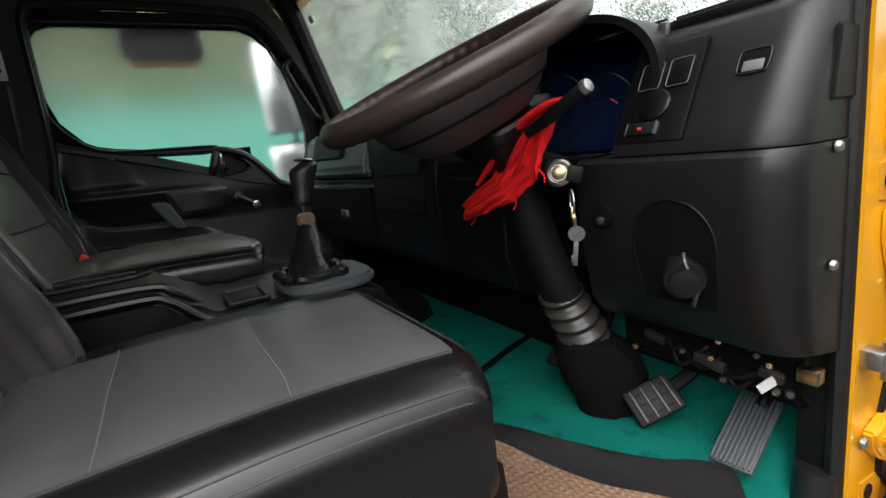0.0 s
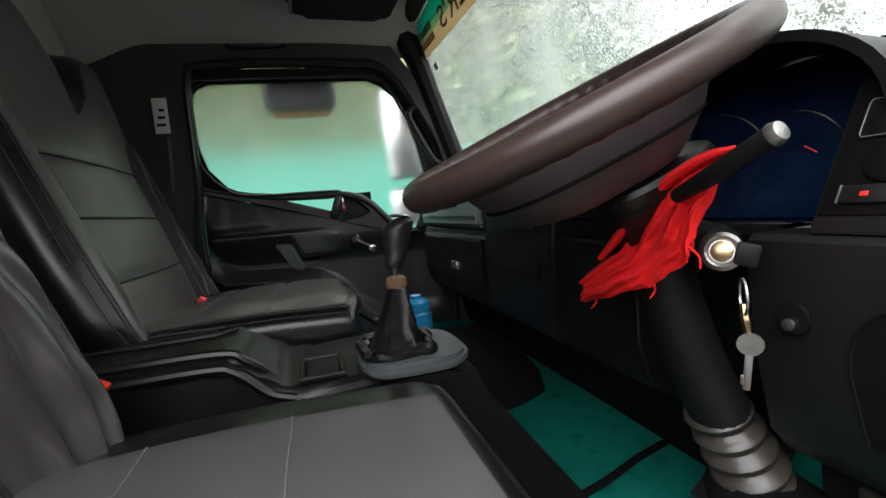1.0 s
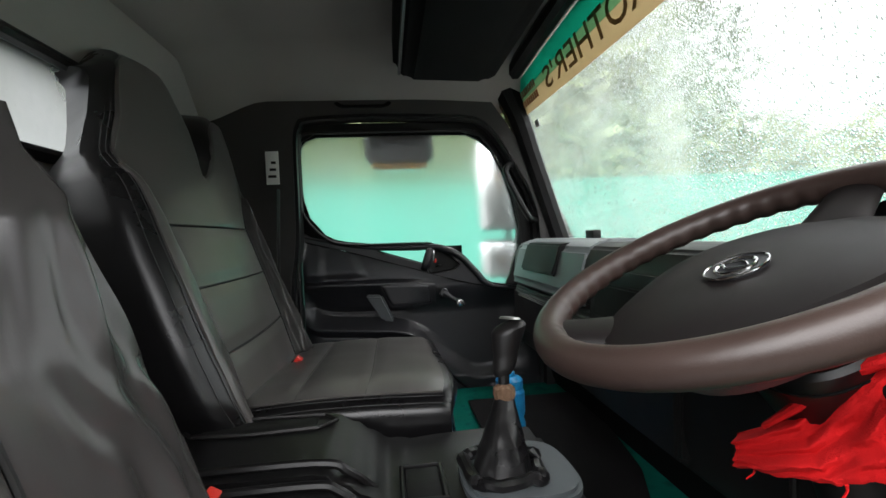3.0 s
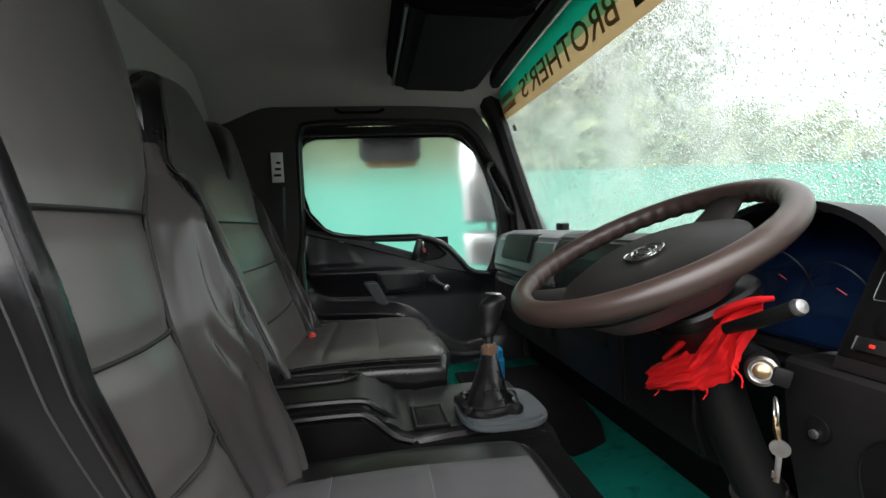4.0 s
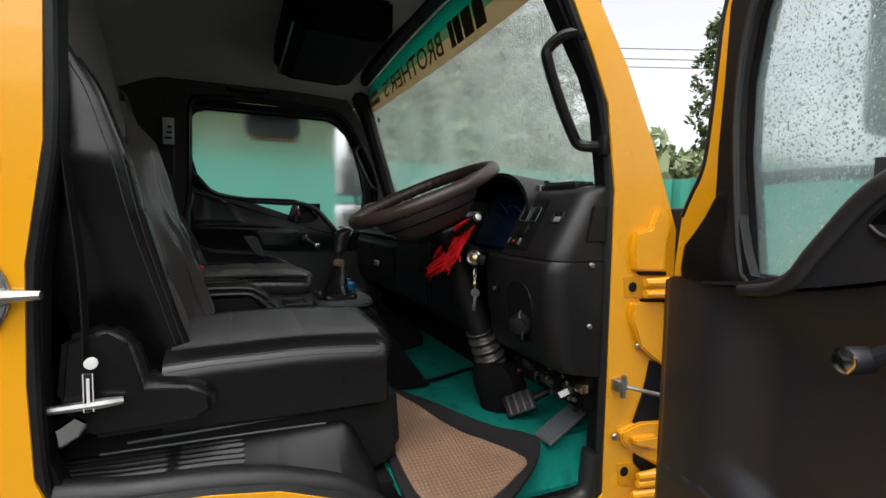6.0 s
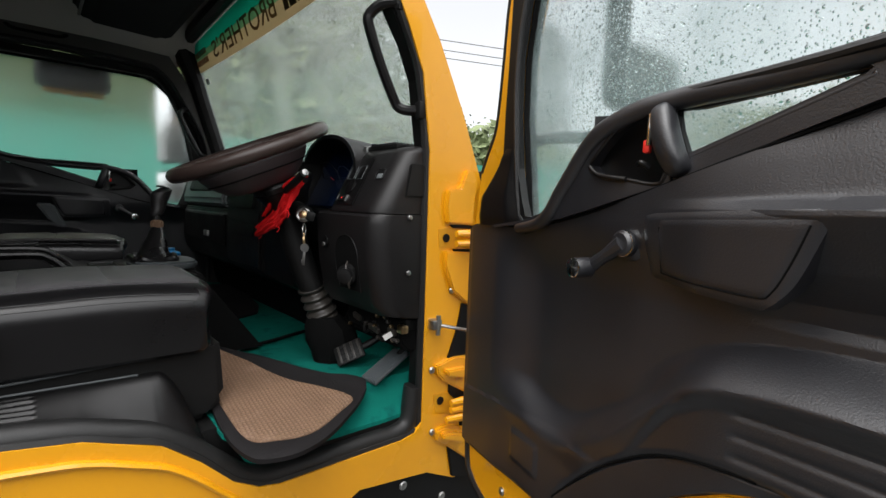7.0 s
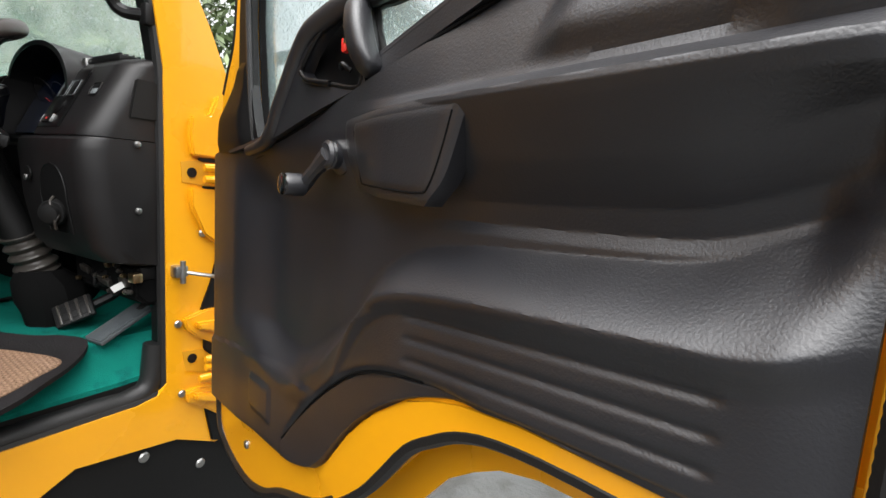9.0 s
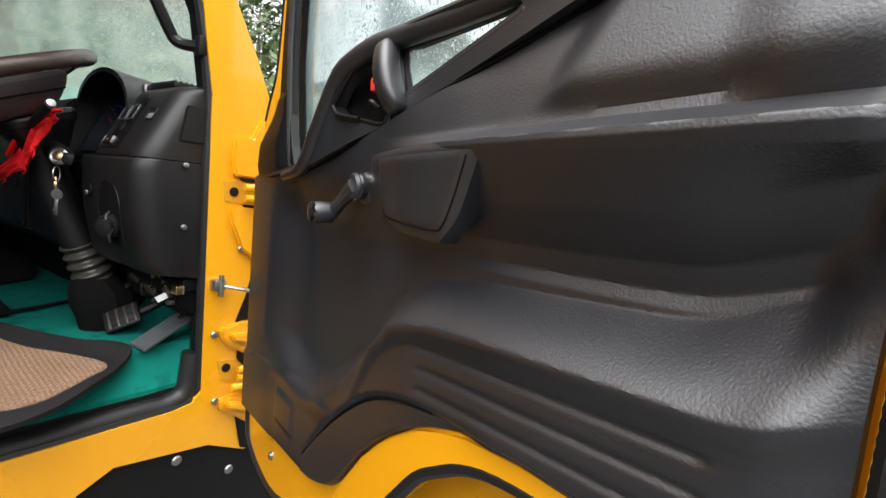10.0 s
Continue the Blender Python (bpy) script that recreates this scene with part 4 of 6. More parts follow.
    part("corner_cover", thick_sheet(28, 24, cover, back), CONSOLE, door, "smooth black rounded corner cover")
    inner_w = [(u + (0.003 if u < 0.6 else -0.014) * (1 if (u < 0.31 or u > 0.94) else 0), z + (0.001 if z < 1.6 else -0.012) * (0 if 1.52 < z < 1.89 else 1)) for u, z in WINDOW]
    part("window_channel", plate([WINDOW, inner_w], lambda u, v, w: Vector(d(u, v, w)), -0.06, -0.031), FELT, door, "black glass channel")
    part("frame_seal", tube([d(u, z, -0.014) for u, z in WINDOW], 0.006, 8, True, 3), RUBBER, door, "black window channel")
    part("quarter_seal", tube([d(u, z, -0.034) for u, z in LIGHT], 0.006, 8, True, 2), RUBBER, door)
    part("pane", plate([[(0.125, 1.27), (0.125, 1.95), (1.045, 1.95), (1.045, 1.48), (0.6, 1.38), (0.3, 1.28)]], lambda u, v, w: Vector(d(u, v, w)), -0.047, -0.042), glass, door, "wet fogged door glass", shadow=False)
    # window crank
    out = np.array(d(0, 0, 1)) - np.array(d(0, 0, 0))
    crank = part("window_crank", joined(lathe([(0.026, 0), (0.026, 0.01), (0.019, 0.016), (0.019, 0.03), (0.015, 0.034), (0, 0.034)], d(0.468, 1.278, -0.03), out, 20), tube([d(0.468, 1.278, -0.004), d(0.438, 1.257, 0.0), d(0.405, 1.235, 0.001)], [0.014, 0.0095, 0.011], 10)), TRIM, door, "black window winder")
    part("knob", lathe([(0.01, 0), (0.016, 0.006), (0.016, 0.03), (0.013, 0.036), (0, 0.036)], d(0.405, 1.235, -0.004), out, 18), TRIM, crank)
    part("ring", lathe([(0.0165, 0), (0.0195, 0.001), (0.0195, 0.004), (0.0165, 0.005)], d(0.468, 1.278, -0.006), out, 20), CHROME, crank)
    part("ring", lathe([(0.0125, 0), (0.0152, 0.001), (0.0152, 0.003), (0.012, 0.004)], d(0.405, 1.235, 0.03), out, 18), CHROME, crank)
    # insert panel in front of the arm-rest
    def insert(a, b, grow=0.0, off=0.0):
        a, b = 0.5 + (a - 0.5) * (1 + grow), 0.5 + (b - 0.5) * (1 + grow)
        a *= 1 - 0.1 * max(0.0, 1 - b) ** 7
        u = (0.497 * (1 - a) + 0.692 * a) * (1 - b) + (0.5 * (1 - a) + 0.738 * a) * b
        z = (1.233 * (1 - a) + 1.223 * a) * (1 - b) + (1.322 * (1 - a) + 1.334 * a) * b
        w = float(smooth01(0.0, 0.55, a))
        n = (trim_relief(u, z) + 0.002) * (1 - w) + (0.004 * (1 - b) + 0.012 * b) * w
        rim = 0.004 * float(smooth01(0, 0.04, min(a, 1 - a)) * smooth01(0, 0.07, min(b, 1 - b)))
        return d(u, z, n - 0.003 + rim + off)
    part("insert_panel", thick_sheet(40, 24, insert, back * 1.6), TRIM, door, "smooth black insert panel")
    part("insert_pad", thick_sheet(36, 20, lambda a, b: insert(0.14 + 0.8 * a, 0.12 + 0.78 * b, 0.0, 0.0022 * float(smooth01(0, 0.04, min(a, 1 - a)) * smooth01(0, 0.07, min(b, 1 - b)))), back * 0.3), TRIM, door, "slightly raised pad of the insert")
    part("insert_edge", tube([insert(0.14, 0.8), insert(0.14, 0.2), insert(0.17, 0.12), insert(0.5, 0.12), insert(0.88, 0.12), insert(0.935, 0.2), insert(0.94, 0.5), insert(0.94, 0.85)], 0.0012, 6, sub=4), FELT, door)
    part("trim_groove", tube([d(u, z + 0.001, min(level(u), trim_relief(u, z - 0.004)) - 0.001) for u, z in TRIM_TOP[3:11]], 0.0028, 8), FELT, door, "dark gap below the window trim")
    # weatherstrip along the free edge
    part("weatherstrip", tube([d(1.046, 1.03 + 0.9 * k / 220, -0.012) for k in range(221)], [0.0112 if k % 2 else 0.0106 for k in range(221)], 8, sub=1), RUBBER, door, "ribbed black weatherstrip")
    for u, z in [(0.161, 0.72)]:
        screw(d(u, z, -0.018), np.array(d(0, 0, 1)) - np.array(d(0, 0, 0)), door, 0.009)
    return door


DU = np.array((-0.28, -0.96, 0.0))
DN = np.array((-0.96, 0.28, 0.0))
HINGE = np.array((0.0, -0.08, 0.0))
door_1 = build_door("door_1", lambda u, z, n: tuple(HINGE + u * DU + n * DN + np.array((0, 0, z))), (0, -0.08, 0.6), "open yellow driver door with black moulded lining", DOOR_GLASS, YELLOW)
door_2 = build_door("door_2", lambda u, z, n: (0.02 - u, 1.955 - n, z - 0.025), (0, 1.96, 0.6), "closed passenger door with black moulded lining", SIDE_GLASS, BLACK, WINDOW_FAR)
part("pull_pad", prism([(-0.765, 1.27), (-0.70, 1.268), (-0.652, 1.16), (-0.70, 1.165)], "y", 1.875, 1.90, 0.008), DASH_GREY, door_2, "grey arm-rest pull pad")


# ---- hinge pillar details ----
def hinge_plate(poly, y0, y1):
    return prism(poly, "y", y0, y1, 0.004, 2)


for poly in [[(0.028, 1.277), (0.021, 1.321), (0.026, 1.362), (0.069, 1.37), (0.087, 1.416), (0.113, 1.414), (0.13, 1.391), (0.119, 1.34), (0.117, 1.274)], [(0.025, 1.207), (0.123, 1.201), (0.136, 1.046), (0.089, 1.075), (0.054, 1.102), (0.038, 1.138), (0.024, 1.168)], [(0.007, 0.911), (0.065, 0.924), (0.131, 0.918), (0.133, 0.851), (0.127, 0.808), (0.035, 0.863), (0.012, 0.886)], [(0.011, 0.734), (0.045, 0.738), (0.136, 0.712), (0.139, 0.614), (0.054, 0.682), (0.015, 0.709)]]:
    part("hinge_cover", hinge_plate(poly, 0.03, 0.048), YELLOW, cab, "yellow hinge cover plate")
for poly in [[(0.027, 0.899), (0.101, 0.894), (0.102, 0.86), (0.034, 0.882)], [(0.022, 0.731), (0.098, 0.711), (0.099, 0.681), (0.026, 0.714)]]:
    part("hinge_leaf", hinge_plate(poly, 0.012, 0.034), YELLOW, cab, "yellow hinge leaf")
for x, z in [(0.047, 1.252), (0.048, 1.227), (0.051, 0.805), (0.051, 0.786), (0.036, 0.763)]:
    part("knuckle", tube([(x, 0.02, z), (x + 0.06, 0.01, z), (x + 0.1, 0.0, z - 0.001)], [0.009, 0.013, 0.013], 10), YELLOW, cab)
# Black pieces on the panel stand in for the shade between hinge leaves.
for poly in [[(0.044, 1.274), (0.13, 1.272), (0.131, 1.263), (0.051, 1.266)], [(0.056, 1.211), (0.132, 1.209), (0.132, 1.2), (0.06, 1.204)], [(0.095, 1.065), (0.137, 1.049), (0.141, 0.911), (0.051, 0.92), (0.077, 0.985), (0.088, 1.028)], [(0.06, 0.851), (0.144, 0.801), (0.146, 0.702), (0.107, 0.718), (0.102, 0.761), (0.11, 0.775), (0.06, 0.823)], [(0.063, 0.673), (0.149, 0.605), (0.15, 0.556), (0.081, 0.584), (0.072, 0.628)]]:
    part("gap", prism(poly, "y", 0.038, 0.047, 0.002), BLACK, cab, "black piece standing in for shade between hinge leaves")
# Flat patches: the shade of pressed hollows is put into their colour.
for poly in [[(0.007, 1.262), (0.07, 1.271), (0.075, 1.21), (0.011, 1.218)], [(0.01, 0.83), (0.08, 0.823), (0.073, 0.759), (0.018, 0.782)]]:
    part("recess", prism(poly, "y", 0.0432, 0.0452, 0.0), YELLOW_DEEP, cab, "flat darker yellow patch painted as a shaded hollow")
# Black discs on the panel stand in for shaded holes.
for x, z in [(0.032, 1.24), (0.032, 0.809)]:
    part("hole", lathe([(0.011, 0), (0.011, 0.003), (0, 0.003)], (x, 0.0435, z), (0, -1, 0), 14), BLACK, cab)
for x, z in [(0.038, 1.351), (0.056, 1.103), (-0.002, 0.899), (0.006, 0.731)]:
    screw((x, 0.041, z), (0, -1, 0), cab, 0.009)
check = part("check_strap", joined(box(-0.017, 0.011, 0.02, 0.046, 1.009, 1.035, 0.004), tube([(-0.001, 0.03, 1.021), (0.046, 0.0, 1.011), (0.142, -0.05, 0.989)], 0.0045, 8)), STEEL, cab, "steel door check strap")
part("pin", lathe([(0.006, -0.025), (0.006, 0.025), (0, 0.025)], (-0.001, 0.022, 1.021), (0, 0, 1), 10), STEEL, check)
strike = part("striker_plate", prism([(-1.098, 1.25), (-1.085, 1.225), (-1.072, 1.25), (-1.066, 1.275), (-1.072, 1.3), (-1.085, 1.325), (-1.098, 1.3)], "y", 0.036, 0.046, 0.003), STEEL, cab, "steel door striker")
part("bolt", tube([(-1.084, 0.034, 1.274), (-1.055, 0.024, 1.276), (-1.028, 0.02, 1.277)], [0.011, 0.008, 0.006], 10), STEEL, strike)
for z in (1.243, 1.307):
    screw((-1.085, 0.036, z), (0, -1, 0), strike, 0.007)

# black lower fender below the doorway
solo("fender_panel", prism([(0.3, 0.3), (0.3, 0.64), (0.06, 0.615), (-0.05, 0.66), (-0.24, 0.685), (-0.3, 0.655), (-0.36, 0.6), (-0.42, 0.45), (-0.42, 0.3)], "y", 0.055, 0.115, 0.008), BLACK, "black plastic lower fender panel under the doorway", "fender", kind="structure")
for x, z in [(-0.073, 0.606), (0.059, 0.528)]:
    screw((x, 0.054, z), (0, -1, 0), cab, 0.012)


# sill cover: black shelf with grooves behind the seal
def sill(u, v):
    x = -1.06 + 0.6 * u
    back = float(smooth01(-0.47, -0.58, x))
    y = FACE + 0.02 + (0.03 + 0.075 * back) * v
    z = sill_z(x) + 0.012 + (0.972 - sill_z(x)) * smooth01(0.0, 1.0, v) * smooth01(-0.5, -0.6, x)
    if x < -0.78 and 0.25 < v < 0.8 and abs(x + 0.89) > 0.008:
        z -= 0.0025 * (0.5 + 0.5 * math.cos(v * 66))
    return (x, y, z)


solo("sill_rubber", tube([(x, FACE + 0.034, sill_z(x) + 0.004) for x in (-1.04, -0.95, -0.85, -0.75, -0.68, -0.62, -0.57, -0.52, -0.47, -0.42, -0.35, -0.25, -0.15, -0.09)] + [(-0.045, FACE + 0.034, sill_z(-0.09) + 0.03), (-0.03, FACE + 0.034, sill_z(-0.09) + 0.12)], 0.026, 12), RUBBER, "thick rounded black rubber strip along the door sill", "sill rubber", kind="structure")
solo("sill_cover", thick_sheet(160, 60, sill, (0, 0, -0.02)), CONSOLE, "glossy black plastic sill cover with grooves", "sill cover", kind="structure")
solo("seat_riser", prism([(-1.36, 0.86), (-0.5, 0.86), (-0.47, 0.9), (-0.48, 1.03), (-1.36, 1.03)], "y", 0.16, 0.62, 0.015), BLACK, "black steel seat riser box", "seat riser", kind="structure")
solo("seat_riser", prism([(-1.36, 0.86), (-0.55, 0.86), (-0.55, 0.9), (-0.56, 1.05), (-1.36, 1.05)], "y", 0.95, 1.74, 0.015), BLACK, "black steel riser under the passenger seat", "seat riser", kind="structure")


# ---- seats ----
def table(t, rows):
    return float(np.interp(t, [r[0] for r in rows], [r[1] for r in rows]))


def build_seat(name, cy, half, front, back_x, top, label, tall, lean, base, heads, cuts_up, near, inner, outer, far, panel_y, deep=0.1, slope=0.0, top_mat=None):
    """A cushion and a tall backrest with sewn covers. cy, half: the cushion's middle and half width; top: its height;
    near, inner, outer, far: the backrest's edges and seams across the seat, by height."""
    seat = thing(name, ((front + back_x) / 2, cy, top - 0.14), label, "seat", "truck seats")
    length = front - back_x
    hh = 0.07

    def roll(u):
        return math.sqrt(max(0.0, 1 - max(0.0, (u * length - length + 0.03) / 0.03) ** 2))

    def cushion(u, y, off=0.0):
        # u: back to front; y: across
        s = min(1.0, abs(y - cy) / half)
        x = back_x + length * u - 0.03 * s ** 6 * u
        z = top - hh + hh * (1 - s ** 5) ** 0.3 * (0.72 + 0.28 * roll(u)) + 0.008 * math.sin(math.pi * u) - 0.006 * (1 - s * s)
        return np.array((x, y, z + slope * (y - cy) + off + 0.002 * noise.noise((x * 9, y * 9, 3.0))))

    rings = []
    for i in range(41):
        u = 1 - (1 - i / 40) ** 1.4
        row = []
        for j in range(41):
            a = math.pi * j / 40
            row.append(cushion(u, cy - half * math.copysign(abs(math.cos(a)) ** 0.42, math.cos(a))))
        low = top - 2 * hh + 0.02 * (1 - roll(u))
        for q in (1, 0.985, 0.94, 0.4, -0.4, -0.94, -0.985, -1):
            z = low + (0.03 if abs(q) == 1 else 0.008 if abs(q) == 0.985 else 0.0)
            row.append(np.array((row[20][0] - 0.03 * abs(q) ** 6 * u, cy + half * q, z + slope * half * q)))
        rings.append(row)
    last = rings[-1]
    mid = np.array((0, cy, top - hh))
    for k in (0.93, 0.7):
        rings.append([np.array((p[0] + 0.006 * (1.6 - k), cy + (p[1] - cy) * (0.5 + 0.5 * k), mid[2] + (p[2] - mid[2]) * k)) for p in last])
    part("cushion", loft(rings), LEATHER, seat, "black leather cushion sides and front")
    # grey panels across the cushion, split by stitched seams
    y0, y1 = panel_y
    cuts = [0.02, 0.25, 0.575, 0.94]
    for a, b in zip(cuts[:-1], cuts[1:]):
        def panel(u, v, a=a, b=b):
            e = min(u, 1 - u) * (b - a) * 12
            return cushion(a + (b - a) * u, y0 + (y1 - y0) * v, 0.003 + 0.004 * smooth01(0, 0.6, e) * smooth01(0, 0.08, min(v, 1 - v)))
        part("seat_panel", thick_sheet(16, 22, panel, (0, 0, -0.012)), top_mat or PANEL, seat, "grey leather seat panel")
    for c in cuts[1:3]:
        part("stitching", tube([cushion(c + 0.002 * math.sin(k), y0 + (y1 - y0) * k / 8, 0.0036) for k in range(9)], 0.001, 5, sub=2), THREAD, seat)
    for yy in (cy - half * 0.93, cy - half * 0.97):
        part("stitching", tube([cushion(0.02 + 0.93 * k / 20, yy, 0.0006) for k in range(21)], 0.0009, 5, sub=2), EDGE_THREAD, seat)
    part("piping", tube([cushion(0.975, cy + half * (-0.96 + 1.92 * k / 12), -0.004) + np.array((0.004, 0, 0)) for k in range(13)], 0.003, 6, sub=2), LEATHER, seat)

    # backrest: t is the height as a share of tall; w runs across, with the seams at -0.5 and 0.5
    def spine(t):
        return np.array((back_x + 0.02 - lean * t - 0.012 * math.sin(math.pi * min(1, t)), cy, base + tall * t))

    def face(t, w, off=0.0):
        c = spine(t)
        y = float(np.interp(w, [-1, -0.5, 0.5, 1], [table(t, near), table(t, inner), table(t, outer), table(t, far)]))
        wing = abs(table(t, near) - table(t, inner)) if w < 0 else abs(table(t, far) - table(t, outer))
        q = max(0.0, (abs(w) - 0.5) * 2)
        bol = min(0.045, wing * 0.55) * (math.sin(math.pi * min(1.0, q * 0.72))) ** 1.2 * float(1 - smooth01(0.55, 0.72, t))
        edge = -0.045 * (1 - math.sqrt(max(0.0, 1 - float(np.clip((q - 0.6) / 0.4, 0, 1)) ** 2.4)))
        h = heads(w)
        edge -= 0.045 * (1 - math.sqrt(max(0.0, 1 - float(np.clip((t - h + 0.05) / 0.05, 0, 1)) ** 2.2)))
        puff = 0.012 * (1 - min(1.0, abs(w) / 0.5) ** 2)
        return np.array((c[0] + bol + edge + puff + off + 0.002 * noise.noise((w * 4, t * 9, cy * 9)), y, c[2]))

    def cover(u, v):
        a = 2 * u - 1
        w = math.copysign(1 - (1 - abs(a)) ** 1.35, a)
        return face(heads(w) * (1 - (1 - v) ** 1.25), w)

    part("backrest", tapered_sheet(84, 56, cover, lambda p: (p.x - deep * (1 - 0.4 * float(smooth01(base + 0.45 * tall, base + 0.7 * tall, p.z))), p.y + 0.09 * (float(np.clip((cy - p.y) / half, -1, 1))) * float(smooth01(base + 0.5 * tall, base + 0.7 * tall, p.z)), p.z - 0.012)), LEATHER, seat, "black leather backrest sides")
    rows = [0.03] + cuts_up
    for a, b in zip(rows, rows[1:] + [None]):
        def panel(u, v, a=a, b=b):
            w = (2 * v - 1) * (0.5 if b else 0.5 + 0.28 * float(smooth01(0.1, 0.5, u)))
            top_t = b if b else heads(w) - 0.03
            t = a + (top_t - a) * u
            e = min(u, 1 - u) * (top_t - a) * 16
            return face(t, w, 0.0025 + 0.004 * smooth01(0, 0.6, e if b else u * 9) * smooth01(0, 0.05, min(v, 1 - v)))
        part("back_panel", thick_sheet(30, 40, panel, (-0.012, 0, 0)), PANEL_BACK, seat, "charcoal leather backrest panel")
    for c in rows[1:]:
        part("stitching", tube([face(c, 0.5 * (-1 + k / 4), 0.0045) for k in range(9)], 0.0026, 5, sub=2), SEAM, seat)
    for s in (-1, 1):
        end = 0.62
        def bolster(u, v, s=s):
            t = 0.04 + (end - 0.05) * u
            w = s * (0.515 + 0.37 * v)
            fold = 0.0085 * noise.noise((v * 5.5 + 0.9 * noise.noise((t * 5, 2.0, s)) - t * 3, t * 4.5, 4.0 + s)) * smooth01(0.0, 0.25, v) * (1 - smooth01(0.34, 0.55, t))
            return face(t, w, 0.0035 + 0.002 * math.sin(v * math.pi) + (fold * 1.8 + 0.0035 * math.sin(v * 19 + 5 * noise.noise((t * 6, 1.0, cy)) + 9 * t) * smooth01(0.05, 0.3, v) * (1 - smooth01(0.25, 0.5, t)) + 0.005 * smooth01(0, 0.3, v) * (1 - smooth01(0.8, 1.0, v)) if s > 0 else fold * 0.3))
        # Driver's near bolster is black: shade of the side facing away from light.
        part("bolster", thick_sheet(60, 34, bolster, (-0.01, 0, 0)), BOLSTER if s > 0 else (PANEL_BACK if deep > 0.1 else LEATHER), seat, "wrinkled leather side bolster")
        part("piping", tube([face(0.04 + 0.58 * k / 14, s * 0.508, 0.0035) for k in range(15)], 0.0032, 6, sub=2), SEAM, seat)
        for w in (0.905, 0.955):
            part("stitching", tube([face(0.05 + 0.85 * (heads(s * w) - 0.06) * k / 30, s * w, 0.0012) for k in range(31)], 0.0009, 5, sub=1), EDGE_THREAD, seat)
    # a knotted tab on the head of the cover
    at = face(0.985, -0.1)
    part("cover_tab", lathe([(0.006, 0), (0.011, 0.012), (0.013, 0.026), (0.004, 0.034)], at + np.array((-0.06, 0.0, 0.0)), (-0.2, 0.3, 1), 8), LEATHER, seat)
    return seat


def single_head(w):
    return 1.0 - 0.12 * float(smooth01(0.55, 1.0, abs(w)))


def bench_heads(w):
    return table(w, [(-1, 0.9), (-0.8, 0.945), (-0.5, 0.985), (-0.35, 1.0), (-0.24, 0.995), (-0.16, 0.965), (-0.06, 0.876), (0.0, 0.76), (0.03, 0.69), (0.06, 0.668), (0.1, 0.68), (0.19, 0.76), (0.26, 0.87), (0.33, 0.925), (0.42, 0.955), (0.7, 0.955), (0.85, 0.92), (1.0, 0.82)])


driver = build_seat("driver_seat", 0.345, 0.215, -0.485, -0.905, 1.15, "black and grey leather covered driver seat", 0.85, 0.21, 1.11, single_head, [0.18, 0.335, 0.495],
                    [(0, 0.2), (0.1, 0.185), (0.2, 0.158), (0.33, 0.122), (0.43, 0.11), (0.53, 0.122), (0.63, 0.15), (0.72, 0.19), (0.85, 0.22), (1, 0.27)],
                    [(0, 0.245), (0.06, 0.235), (0.2, 0.209), (0.34, 0.186), (0.49, 0.188), (0.57, 0.187), (0.64, 0.172), (0.72, 0.21), (0.85, 0.245), (1, 0.3)],
                    [(0, 0.42), (0.06, 0.408), (0.2, 0.378), (0.34, 0.37), (0.486, 0.402), (0.556, 0.455), (0.62, 0.475), (0.75, 0.49), (1, 0.46)],
                    [(0, 0.53), (0.1, 0.585), (0.2, 0.585), (0.384, 0.53), (0.56, 0.488), (0.75, 0.515), (0.92, 0.51), (1, 0.49)], (0.19, 0.452))
passenger = build_seat("passenger_seat", 1.33, 0.42, -0.53, -0.965, 1.165, "black and grey leather covered double passenger seat", 0.84, 0.32, 1.13, bench_heads, [0.165, 0.325, 0.482],
                       [(0, 0.85), (0.1, 0.825), (0.2, 0.83), (0.33, 0.845), (0.485, 0.865), (0.59, 0.885), (0.64, 0.925), (0.75, 1.02), (0.85, 1.085), (0.93, 1.14), (1, 1.2)],
                       [(0, 0.94), (0.053, 0.945), (0.17, 1.0), (0.33, 1.017), (0.49, 1.016), (0.59, 0.965), (0.64, 0.945), (0.75, 1.045), (0.85, 1.11), (0.93, 1.165), (1, 1.22)],
                       [(0, 1.43), (0.05, 1.46), (0.16, 1.5), (0.32, 1.545), (0.48, 1.57), (0.6, 1.65), (0.75, 1.74), (1, 1.78)],
                       [(0, 1.5), (0.05, 1.52), (0.16, 1.57), (0.31, 1.6), (0.48, 1.62), (0.67, 1.72), (0.82, 1.79), (1, 1.81)], (0.95, 1.70), deep=0.13, slope=-0.068, top_mat=PANEL_BACK)

# Grey tube on the base's rail edge; its pale colour stands in for a highlight.
part("base_edge", tube([(-0.96, 0.152, 1.0), (-0.8, 0.15, 1.005), (-0.62, 0.152, 1.012)], 0.0028, 6), DASH_GREY, driver, "pale rail edge of the seat base, its highlight painted on")
# Added grey strip that stands in for glints on the sill cover.
solo("sill_glint", tube([(-1.0, 0.155, 0.985), (-0.8, 0.155, 0.984), (-0.63, 0.155, 0.982)], 0.0022, 6), DASH_GREY, "thin grey strip painted as glints along the sill cover", "strip")
# recliner cover and lever beside the driver seat
part("recliner_cover", prism([(-1.03, 1.2), (-0.97, 1.215), (-0.935, 1.19), (-0.915, 1.12), (-0.86, 1.113), (-0.825, 1.095), (-0.82, 1.06), (-0.85, 1.04), (-1.0, 1.035), (-1.04, 1.1)], "y", 0.09, 0.135, 0.012, 3), CONSOLE, driver, "black plastic recliner cover")
